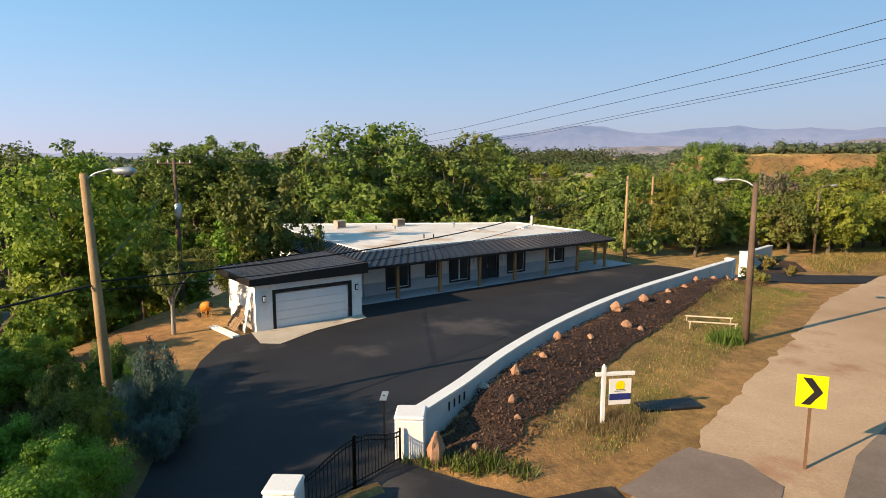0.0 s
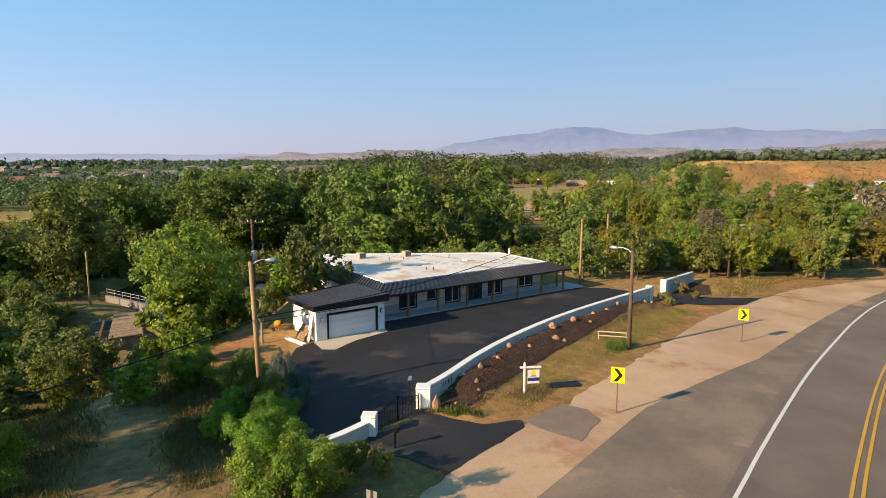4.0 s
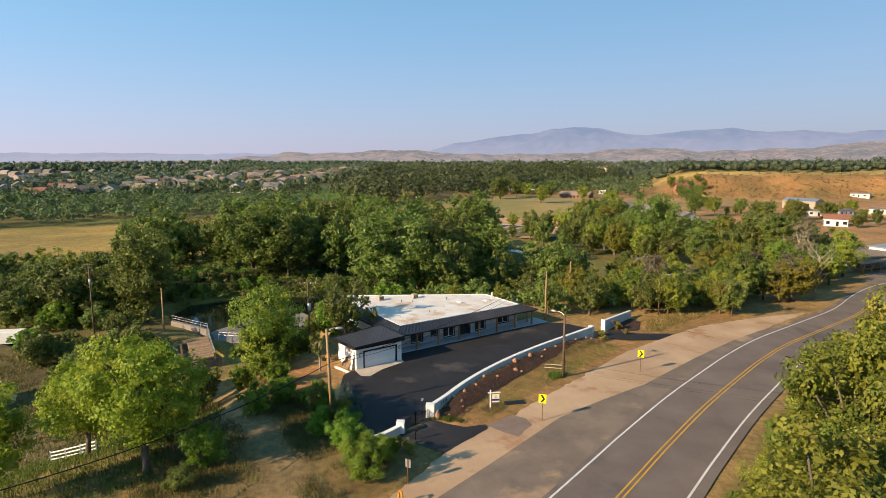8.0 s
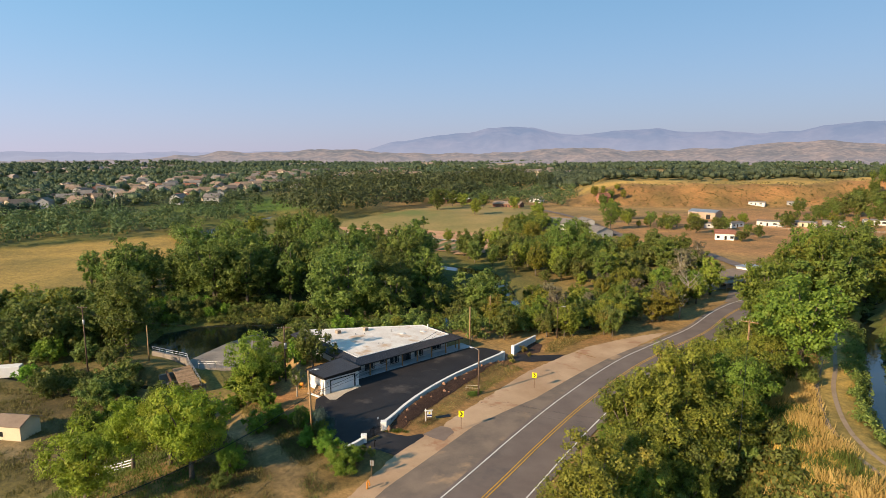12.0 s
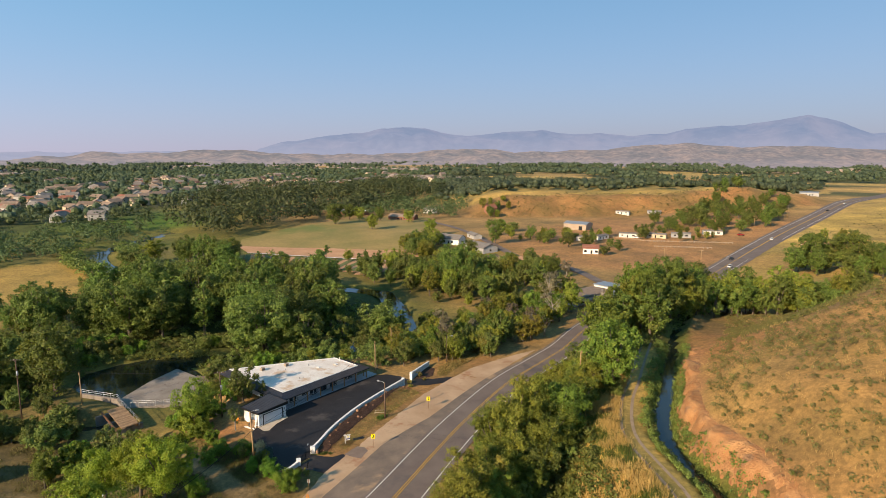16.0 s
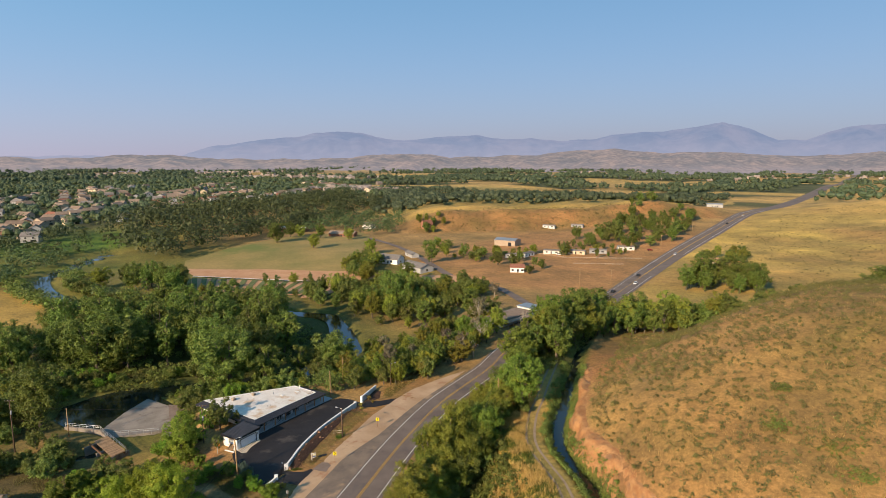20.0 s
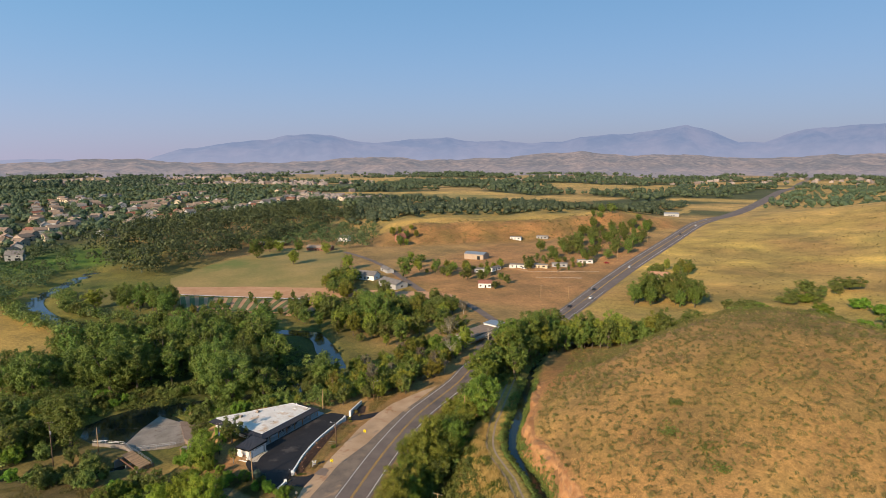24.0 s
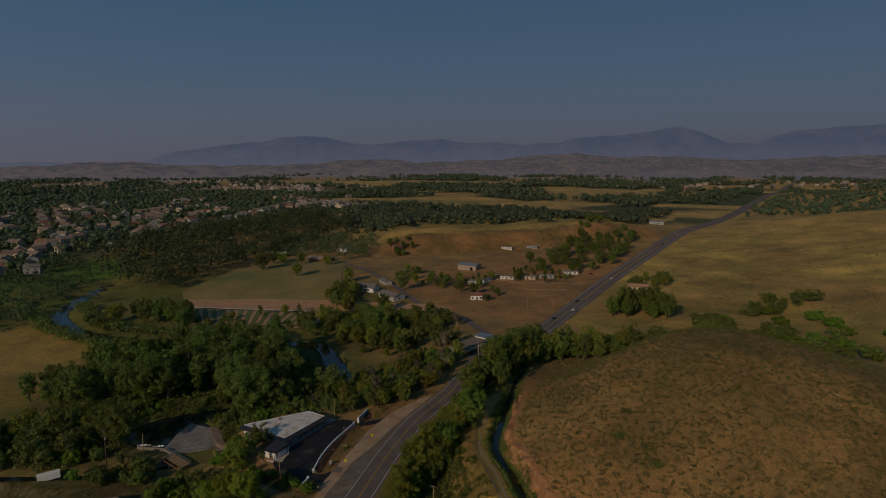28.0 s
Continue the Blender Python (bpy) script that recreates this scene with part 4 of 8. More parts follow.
sheet("mulch_bed", [(-13.85, 9.2), (-14.95, 11.6), (-16.4, 14.6), (-17.95, 18.3), (-19.35, 22.4), (-20.55, 26.7), (-21.55, 31.2), (-22.45, 36.4), (-23.3, 41.5), (-23.6, 43.6), (-22.3, 40.5), (-19.3, 31.5), (-16.2, 22), (-14.0, 15.6), (-12.7, 12.2), (-11.8, 9.8), (-12.6, 8.7)],
      M["mulch"], "dark brown bark mulch bed along the wall", "mulch bed", 0.06, 0.5, ragged=0.22)
sheet("mulch_bed", [(-25.0, 49.7), (-28.0, 58.8), (-25.4, 58.6), (-22.4, 54), (-23.2, 50.4)], M["mulch"], "dark brown mulch bed along the second wall", "mulch bed", 0.06, 0.7)

water_z = -8.75
b = Build()
path = curve(RIVER, 4.0)
rows = []
for i, p in enumerate(path):
    d = (path[min(i + 1, len(path) - 1)] - path[max(i - 1, 0)]).normalized()
    n = Vector((d.y, -d.x)) * 5.5
    rows += [(*(p - n), water_z), (*(p + n), water_z)]
b.add(rows, [(2 * i, 2 * i + 1, 2 * i + 3, 2 * i + 2) for i in range(len(path) - 1)])
thing("river_water", "dark slow river water between wooded banks", "river", kind="structure", build=b, material=M["water"])
ribbon("spillway_water", SPILL, -1.6, 1.6, M["water"], "narrow dark spillway below the footbridge", "stream", 0.25)
b = Build()
path = curve(DITCH, 3.0)
rows = []
for i, p in enumerate(path):
    d = (path[min(i + 1, len(path) - 1)] - path[max(i - 1, 0)]).normalized()
    n = Vector((d.y, -d.x))
    z = 7.6 - 0.02 * max(0, p.y - 60)
    rows += [(*(p - n * 1.5), z), (*(p + n * 1.7), z)]
b.add(rows, [(2 * i, 2 * i + 1, 2 * i + 3, 2 * i + 2) for i in range(len(path) - 1)])
thing("ditch_water", "dark water in a narrow irrigation ditch", "ditch", kind="structure", build=b, material=M["water"])

# farm fields and lanes beyond the river
sheet("farm_field", [(-304, 181), (-190, 230), (-204, 263), (-236, 303), (-290, 380), (-325, 400), (-352, 330), (-345, 260), (-330, 200)], M["pasture"], "mown green-brown farm field", "field", 0.25, 8)
sheet("tilled_strip", [(-276, 169), (-176, 203), (-192, 230), (-250, 209), (-306, 181)], M["red_soil"], "strip of tilled red soil in the field", "field", 0.4, 6)
sheet("crop_ground", [(-272, 165), (-182, 196), (-168, 166), (-232, 136)], M["red_soil"], "bare soil below the crop rows", "field", 0.3, 6)
sheet("farm_lane", [(-176, 203), (-192, 230), (-204, 263), (-198, 266), (-178, 232), (-140, 240), (-112, 246), (-86, 242), (-84, 226), (-112, 230), (-140, 216), (-158, 192), (-156, 168), (-164, 160), (-172, 172), (-182, 196)], M["red_soil"], "red dirt farm lane round the field", "track", 0.45, 5)
for k in range(13):
    f = k / 12
    sheet("crop_row", [(-271 + 86 * f, 164.5 + 30 * f), (-267.5 + 86 * f, 166 + 30 * f), (-229 + 58 * f, 138.5 + 28 * f), (-232 + 58 * f, 137 + 28 * f)], M["crop"], "low green crop row", "crop row", 0.5, 8)
ribbon("irrigation_pipe", [(-274, 167.5), (-225, 185), (-176, 201)], -0.7, 0.7, M["white_paint"], "long white irrigation strip across the field", "irrigation pipe", 0.6)
ribbon("side_road", [(-11, 176), (-37, 195), (-59, 215), (-78, 228), (-108, 241), (-157, 282), (-200, 318), (-241, 344), (-280, 364)], -2.6, 2.6, M["road"], "narrow grey lane between the farms", "road", 0.3, 4)
sheet("cafe_lot", [(-13, 136), (-18.5, 132), (-24, 148), (-27, 168), (-24, 186), (-14, 184), (-10, 172)], M["shoulder"], "worn tarmac car park beside the road", "car park", 0.12, 3)


# ---- the house ----
FLOOR = -0.06
house = thing("house", "long low white stucco house with a flat white roof", "house")
b = Build()


def wall_with_holes(parent, name, material, label, y0, y1, z0, z1, x0, x1, holes):
    """A wall along y with openings (y0, y1, z0, z1) through it, in sections."""
    put = lambda a, c: part(name, Build().box(a, c), material, parent, label) if c[2] - a[2] > 0.01 else None
    y = y0
    for a, c, lo, hi in holes:
        put((x0, y, z0), (x1, a, z1))
        put((x0, a, z0), (x1, c, lo))
        put((x0, a, hi), (x1, c, z1))
        y = c
    put((x0, y, z0), (x1, y1, z1))


OPEN = [(21.5, 23.4, 0.28, 2.02), (25.0, 26.05, 0.80, 2.05), (27.3, 29.15, 0.18, 2.05), (30.2, 32.2, FLOOR + 0.01, 2.1), (33.4, 35.25, 0.25, 2.0), (38.0, 40.1, 0.62, 1.9)]
lower = [(a, c, max(lo, FLOOR + 0.005), 0.86) for a, c, lo, hi in OPEN if lo < 0.8]
wall_with_holes(house, "lower_wall", M["grey_wall"], "grey painted lower front wall", 19.6, 41.9, FLOOR, 0.86, -37.65, -37.37, lower)
wall_with_holes(house, "upper_wall", M["beige_wall"], "pale upper front wall", 19.6, 41.9, 0.86, 2.9, -37.65, -37.4, [(a, c, max(lo, 0.86), hi) for a, c, lo, hi in OPEN])
b = Build()
for p, q in (((-37.65, 19.6), (-59.4, 20.2)), ((-37.4, 41.9), (-45.6, 42.1)), ((-45.6, 42.1), (-59.4, 20.2))):
    d = Vector((q[0] - p[0], q[1] - p[1])).normalized()
    n = Vector((d.y, -d.x)) * 0.12
    b.prism([(p[0] + n.x, p[1] + n.y), (q[0] + n.x, q[1] + n.y), (q[0] - n.x, q[1] - n.y), (p[0] - n.x, p[1] - n.y)], -1.6, 2.9)
part("side_wall", b, M["stucco"], house, "white stucco side and back walls")
TOP = [(-37.15, 19.6), (-36.75, 41.9), (-45.7, 42.15), (-59.5, 20.35)]
part("roof", Build().prism(TOP, 2.9, 3.27), M["white_roof"], house, "flat white coated roof with rusty stains")
b = Build()
for p, q in zip(TOP, TOP[1:] + TOP[:1]):
    d = Vector((q[0] - p[0], q[1] - p[1])).normalized()
    n = Vector((d.y, -d.x)) * 0.1
    b.prism([(p[0] + n.x, p[1] + n.y), (q[0] + n.x, q[1] + n.y), (q[0] - n.x, q[1] - n.y), (p[0] - n.x, p[1] - n.y)], 3.2, 3.36)
part("roof_rim", b, M["white_paint"], house, "raised white roof rim")

# sloping metal skirt round three sides, panel by panel
EAVE_X, EAVE_L, EAVE_R, EAVE_Z = -34.95, 17.4, 44.3, 2.52


def skirt(p, q, r, s, count):
    """Panels with raised seams between the roof edge p-q and the eave r-s."""
    for k in range(count):
        f, g = k / count, (k + 1) / count
        mixp = lambda a, c, t: Vector(a).lerp(Vector(c), t)
        a, c, d, e = mixp(p, q, f), mixp(p, q, g), mixp(r, s, g), mixp(r, s, f)
        up = Vector((0, 0, 0.05))
        seam = (c - a).normalized() * 0.05
        bb = Build()
        bb.add([a, c, d, e, a + up * 0.5, c + up * 0.5, d + up * 0.5, e + up * 0.5], [(3, 2, 1, 0), (4, 5, 6, 7), (0, 1, 5, 4), (1, 2, 6, 5), (2, 3, 7, 6), (3, 0, 4, 7)])
        bb.add([a, a + seam, e + seam, e, a + 2 * up, a + seam + 2 * up, e + seam + 2 * up, e + 2 * up], [(4, 5, 6, 7), (0, 1, 5, 4), (1, 2, 6, 5), (2, 3, 7, 6), (3, 0, 4, 7)])
        part("roof_panel", bb, M["dark_metal"], house)


skirt((-37.1, 19.5, 3.24), (-36.7, 42.0, 3.24), (EAVE_X, EAVE_L, EAVE_Z), (EAVE_X + 0.1, EAVE_R, EAVE_Z), 44)
skirt((-59.4, 20.3, 3.24), (-37.1, 19.5, 3.24), (-60.6, 18.3, EAVE_Z), (EAVE_X, EAVE_L, EAVE_Z), 40)
skirt((-36.7, 42.0, 3.24), (-45.8, 42.2, 3.24), (EAVE_X + 0.1, EAVE_R, EAVE_Z), (-46.0, 44.3, EAVE_Z), 18)
b = Build()
for p, q in (((EAVE_X, EAVE_L), (EAVE_X + 0.1, EAVE_R)), ((-60.6, 18.3), (EAVE_X, EAVE_L)), ((EAVE_X + 0.1, EAVE_R), (-46, 44.3))):
    d = Vector((q[0] - p[0], q[1] - p[1])).normalized()
    n = Vector((d.y, -d.x)) * 0.03
    b.prism([(p[0] + n.x, p[1] + n.y), (q[0] + n.x, q[1] + n.y), (q[0] - n.x, q[1] - n.y), (p[0] - n.x, p[1] - n.y)], EAVE_Z - 0.16, EAVE_Z + 0.02)
part("fascia", b, M["black"], house, "black fascia board")
part("soffit", Build().prism([(-37.4, 19.6), (EAVE_X - 0.05, EAVE_L + 0.05), (EAVE_X + 0.03, EAVE_R - 0.05), (-37.4, 42.0)], EAVE_Z - 0.12, EAVE_Z - 0.08), M["beige_wall"], house, "pale porch soffit")


def window(y0, y1, z0, z1, panes, door=False):
    ob = new("front_door" if door else "window")
    ob.parent = house
    b = Build()
    t = 0.12
    for lo, hi in (((-37.45, y0 - t, z0 - t), (-37.32, y0, z1 + t)), ((-37.45, y1, z0 - t), (-37.32, y1 + t, z1 + t)), ((-37.45, y0, z1), (-37.32, y1, z1 + t)), ((-37.45, y0, z0 - t), (-37.32, y1, z0))):
        if not (door and lo[2] < z0 - 0.05 and hi[2] <= z0 + 0.01):
            b.box((lo[0], lo[1], max(lo[2], FLOOR + 0.01)), hi)
    part("trim", b, M["black"], ob, "black surround")
    if door:
        b = Build().box((-37.55, y0 + 0.02, z0 + 0.02), (-37.47, y0 + 1.05, z1 - 0.02), 0, 0.01)
        for zz in (0.25, 0.95, 1.5):
            b.box((-37.475, y0 + 0.2, zz), (-37.455, y0 + 0.87, zz + 0.42), 0, 0.008)
        part("door_leaf", b, M["door"], ob, "dark blue panelled door leaf")
        part("sidelight", Build().box((-37.54, y0 + 1.1, z0 + 0.05), (-37.5, y1 - 0.05, z1 - 0.05)), M["glass"], ob, "tall dark sidelight glass")
        part("handle", Build().tube([(-37.42, y0 + 0.95, 0.85), (-37.40, y0 + 0.95, 1.15)], 0.02), M["steel"], ob)
        return
    b = Build()
    w = (y1 - y0) / panes
    for k in range(panes):
        a, c = y0 + k * w, y0 + (k + 1) * w
        for lo, hi in (((a, z0), (a + 0.06, z1)), ((c - 0.06, z0), (c, z1)), ((a, z0), (c, z0 + 0.06)), ((a, z1 - 0.06), (c, z1))):
            b.box((-37.5, lo[0], lo[1]), (-37.43 - 0.005 * (k % 2), hi[0], hi[1]))
    part("sash", b, M["white_paint"], ob, "white sash")
    for k in range(panes):
        part("pane", Build().box((-37.49, y0 + k * w + 0.06, z0 + 0.06), (-37.465, y0 + (k + 1) * w - 0.06, z1 - 0.06)), M["glass"], ob)


for (a, c, lo, hi), panes in zip(OPEN, (2, 1, 2, 0, 2, 2)):
    window(a, c, lo, hi, panes, panes == 0)
for y in (29.75, 32.75):
    lampbox = Build().box((-37.37, y - 0.09, 1.38), (-37.24, y + 0.09, 1.72), 0, 0.02)
    part("wall_lamp", lampbox, M["white_paint"], house, "white wall lamp")
part("interior", Build().box((-38.9, 20.0, FLOOR), (-38.8, 41.5, 2.6)), M["beige_wall"], house, "plain room wall behind the windows")
POSTS = [21.3, 25.0, 28.8, 32.5, 36.2, 40.0, 43.7]
post = Build().box((-0.11, -0.11, 0), (0.11, 0.11, EAVE_Z - 0.1), 0, 0.015).mesh("porch_post", M["cedar"])
for y in POSTS + [44.0]:
    ob = part("porch_post", post, None, house)
    ob.location = (-35.55 if y < 44 else -36.9, y, FLOOR)
b = Build().box((-37.38, 17.9, -0.35), (-35.2, 44.2, FLOOR), 0, 0.02).box((-38.5, 41.95, -0.35), (-35.2, 47.2, FLOOR - 0.01), 0, 0.02)
part("porch_slab", b, M["grey_wall"], house, "grey painted concrete porch floor")


def roof_unit(x, y, kind):
    if kind == "flue":
        part("flue", Build().tube([(x, y, 3.2), (x, y, 4.25)], 0.11, 12).tube([(x, y, 4.25), (x, y, 4.33)], [0.17, 0.02], 12), M["white_paint"], house, "tall white flue pipe", True)
    elif kind == "cooler":
        ob = new("roof_cooler")
        ob.parent = house
        part("case", Build().box((x - 0.45, y - 0.45, 3.36), (x + 0.45, y + 0.45, 4.0), 0, 0.03), M["siding_tan"], ob)
        part("stand", Build().box((x - 0.5, y - 0.5, 3.25), (x + 0.5, y + 0.5, 3.36)), M["steel"], ob)
        for k in range(5):
            part("louvre", Build().box((x + 0.45, y - 0.38, 3.44 + k * 0.1), (x + 0.47, y + 0.38, 3.49 + k * 0.1)), M["bark"], ob)
    elif kind == "vent":
        part("roof_vent", Build().tube([(x, y, 3.2), (x, y, 3.62)], 0.09, 10).tube([(x, y, 3.62), (x, y, 3.8)], [0.17, 0.12], 10), M["steel"], house, "short steel roof vent", True)
    elif kind == "pipe":
        part("vent_pipe", Build().tube([(x, y, 3.2), (x, y, 3.6)], 0.05, 8), M["iron"], house, "small dark vent pipe", True)
    else:
        part("roof_hatch", Build().box((x - 0.5, y - 0.4, 3.25), (x + 0.5, y + 0.4, 3.42), 0, 0.03), M["white_paint"], house, "low white roof hatch")


# ---- garage ----
garage = thing("garage", "white stucco garage with a dark low metal roof", "garage")
wall_with_holes(garage, "front_wall", M["stucco"], "white stucco front wall", 10.3, 17.05, -0.15, 2.7, -33.15, -32.9, [(11.45, 16.2, -0.15, 2.1)])
b = Build()
b.box((-38.0, 10.3, -0.3), (-33.15, 10.55, 2.7)).box((-38.0, 16.8, -0.3), (-33.15, 17.05, 2.7)).box((-38.2, 10.3, -0.3), (-38.0, 17.05, 2.7))
part("wall", b, M["stucco"], garage, "white stucco walls")
door = new("garage_door")
door.parent = garage
for k in range(4):
    z = -0.1 + k * 0.53
    bb = Build().box((-33.1, 11.5, z), (-33.02, 16.15, z + 0.52), 0, 0.012)
    part("door_panel", bb, M["garage_door"], door)
b = Build().box((-33.0, 11.3, -0.12), (-32.86, 11.48, 2.1)).box((-33.0, 16.17, -0.12), (-32.86, 16.35, 2.1)).box((-33.0, 11.3, 2.1), (-32.86, 16.35, 2.27))
part("door_frame", b, M["black"], garage, "black door surround")
for y in (10.8, 16.68):
    ob = part("wall_lamp", Build().box((-32.9, y - 0.1, 1.62), (-32.76, y + 0.1, 2.0), 0, 0.02), M["black"], garage, "black wall lamp")
    part("shade", Build().box((-32.86, y - 0.07, 1.67), (-32.745, y + 0.07, 1.95), 0, 0.01), M["white_paint"], ob)
R = [(-32.55, 9.95), (-32.55, 17.35), (-39.2, 17.35), (-38.2, 9.6)]
slope = lambda p: 3.02 + 0.035 * (p[1] - 10)
b = Build()
for p, q in zip(R, R[1:] + R[:1]):
    d = Vector((q[0] - p[0], q[1] - p[1])).normalized()
    n = Vector((d.y, -d.x)) * 0.03
    b.prism([(p[0] + n.x, p[1] + n.y), (q[0] + n.x, q[1] + n.y), (q[0] - n.x, q[1] - n.y), (p[0] - n.x, p[1] - n.y)], 2.68, lambda s: slope(s) + 0.06)
part("fascia", b, M["black"], garage, "deep black fascia")
part("roof_deck", Build().prism(R, 2.7, slope), M["dark_metal"], garage, "dark metal roof deck")
for k in range(15):
    y = 10.2 + k * 0.49
    part("roof_rib", Build().prism([(-32.6, y), (-38.3, y), (-38.3, y + 0.06), (-32.6, y + 0.06)], slope, lambda s: slope(s) + 0.06), M["dark_metal"], garage)


# ---- yard walls and gate ----
def yard_wall(name, line, top, label, thick=0.36):
    path = curve(line, 1.0)
    ob = thing(name, label, "wall", kind="structure")
    for material, lift0, lift1, wide, pname in ((M["wall_stucco"], None, -0.08, thick, "wall_body"), (M["white_paint"], -0.08, 0.0, thick + 0.08, "wall_cap")):
        rows = []
        for i, p in enumerate(path):
            d = (path[min(i + 1, len(path) - 1)] - path[max(i - 1, 0)]).normalized()
            n = Vector((d.y, -d.x)) * wide / 2
            t = top[0] + (top[1] - top[0]) * i / (len(path) - 1)
            lo = min(ground_at(p.x - n.x * 4, p.y - n.y * 4), ground_at(p.x + n.x * 4, p.y + n.y * 4)) - 0.3 if lift0 is None else t + lift0
            rows += [(p.x - n.x, p.y - n.y, lo), (p.x + n.x, p.y + n.y, lo), (p.x + n.x, p.y + n.y, t + lift1), (p.x - n.x, p.y - n.y, t + lift1)]
        b = Build()
        k = len(path)
        b.add(rows, [(4 * i + j, 4 * i + (j + 1) % 4, 4 * i + 4 + (j + 1) % 4, 4 * i + 4 + j) for i in range(k - 1) for j in range(4)] + [(3, 2, 1, 0), (4 * k - 4, 4 * k - 3, 4 * k - 2, 4 * k - 1)])
        part(pname, b, material, ob)
    return ob


def pillar(x, y, z0, z1, turn, size=(0.85, 0.85)):
    ob = thing("gate_pillar", "square white stucco gate pillar", "gate pillar", pose(x, y, z0, 0, 0, turn), "gate pillars")
    a, c = size[0] / 2, size[1] / 2
    part("shaft", Build().box((-a, -c, -0.4), (a, c, z1 - z0 - 0.12), 0, 0.03), M["stucco"], ob)
    part("cap", Build().box((-a - 0.02, -c - 0.02, z1 - z0 - 0.12), (a + 0.02, c + 0.02, z1 - z0), 0, 0.04), M["white_paint"], ob)
    return ob


front_wall = yard_wall("wall_front", WALL, (2.2, 1.98), "curving white stucco yard wall")
pillar(-13.95, 8.75, 0.75, 2.33, 52)
pillar(-12.45, 4.35, 0.75, 2.25, 52, (0.75, 0.75))
pillar(-24.3, 45.0, 0.5, 2.1, 8, (0.7, 0.5))
yard_wall("wall_left", [(-12.35, 4.2), (-11.9, 2.4), (-11.8, 0.9)], (1.95, 1.9), "short white stucco wall beside the gate")
yard_wall("wall_second", [(-25.5, 49.6), (-26.7, 54), (-28.2, 59.5)], (2.0, 1.5), "white stucco wall beyond the second gate")
pillar(-25.35, 49.2, 0.3, 2.12, 8, (0.7, 0.5))

# house number as plain bars on the wall face
for k in range(4):
    f = 0.9 + k * 0.42
    p, q = Vector(WALL[0]), Vector(WALL[1])
    d = (q - p).normalized()
    c = p + d * (0.75 + 0.8 * f) + Vector((d.y, -d.x)) * 0.2
    ob = part("number_bar", Build().box((-0.045, -0.012, 0), (0.045, 0.012, 0.30), 0, 0.008), M["black"], front_wall, "dark metal bar on the wall")
    ob.matrix_basis = Matrix.Translation((c.x, c.y, 1.62)) @ pose(0, 0, 0, 0, 0, math.degrees(math.atan2(d.y, d.x)))

gate = thing("driveway_gate", "closed black wrought-iron double gate with an arched top", "gate")
ga, gb = Vector((-12.85, 4.85, 0.92)), Vector((-13.7, 8.25, 0.92))
arch = lambda f: 1.02 + 0.42 * math.sin(math.pi * f) ** 2
for leaf in (0, 1):
    leaf_ob = new("gate_leaf")
    leaf_ob.parent = gate
    lo, hi = leaf * 0.5 + 0.01, leaf * 0.5 + 0.49
    at = lambda f, h: ga.lerp(gb, f) + Vector((0, 0, h))
    part("stile", Build().tube([at(lo, 0), at(lo, arch(lo) + 0.1)], 0.035, 6), M["iron"], leaf_ob)
    part("stile", Build().tube([at(hi, 0), at(hi, arch(hi) + 0.1)], 0.035, 6), M["iron"], leaf_ob)
    for off in (0.0, -0.13):
        part("top_rail", Build().tube([at(lo + (hi - lo) * k / 8, arch(lo + (hi - lo) * k / 8) + off) for k in range(9)], 0.022, 6), M["iron"], leaf_ob)
    for h in (0.08, 0.2):
        part("bottom_rail", Build().tube([at(lo, h), at(hi, h)], 0.022, 6), M["iron"], leaf_ob)
    for k in range(1, 14):
        f = lo + (hi - lo) * k / 14
        part("bar", Build().tube([at(f, 0.08), at(f, arch(f))], 0.012, 5), M["iron"], leaf_ob)


# ---- eroded bank above the ditch ----
def eroded_bank():
    path = [p for p in curve([p for p in DITCH if -20 < p[1] < 95], 0.6) if -14 < p.y < 90]
    rows_n = 15
    v = []
    for i, p in enumerate(path):
        d = (path[min(i + 1, len(path) - 1)] - path[max(i - 1, 0)]).normalized()
        out = Vector((-d.y, d.x))
        ends = min(1.0, i / 8, (len(path) - 1 - i) / 8)
        for j in range(rows_n):
            f = j / (rows_n - 1)
            q = p + out * (2.3 + 5.2 * f)
            n1 = noise.fractal(Vector((q.x * 0.35, q.y * 0.35, f * 2.0)), 0.9, 2.1, 5)
            n2 = noise.noise(Vector((q.x * 0.11, q.y * 0.11, 3.0)))
            rise = (0.30 + 0.75 * n1 + 0.8 * n2) * math.sin(math.pi * min(1.0, f * 1.25)) * ends - 0.12 * (f > 0.85)
            v.append((q.x - out.x * max(rise, 0) * 0.8, q.y - out.y * max(rise, 0) * 0.8, ground_at(q.x, q.y) + rise - 0.05))
    b = Build()
    b.add(v, [(i * rows_n + j, i * rows_n + j + 1, (i + 1) * rows_n + j + 1, (i + 1) * rows_n + j) for i in range(len(path) - 1) for j in range(rows_n - 1)])
    me = b.mesh("eroded_bank", M["cliff"], True)
    if sum(p.normal.z for p in me.polygons) < 0:
        me.flip_normals()
    tagged(new("eroded_bank", me), "rough red earth bank eroded above the ditch", "bank", kind="structure")


eroded_bank()


# ---- trees ----
rng = np.random.default_rng(7)


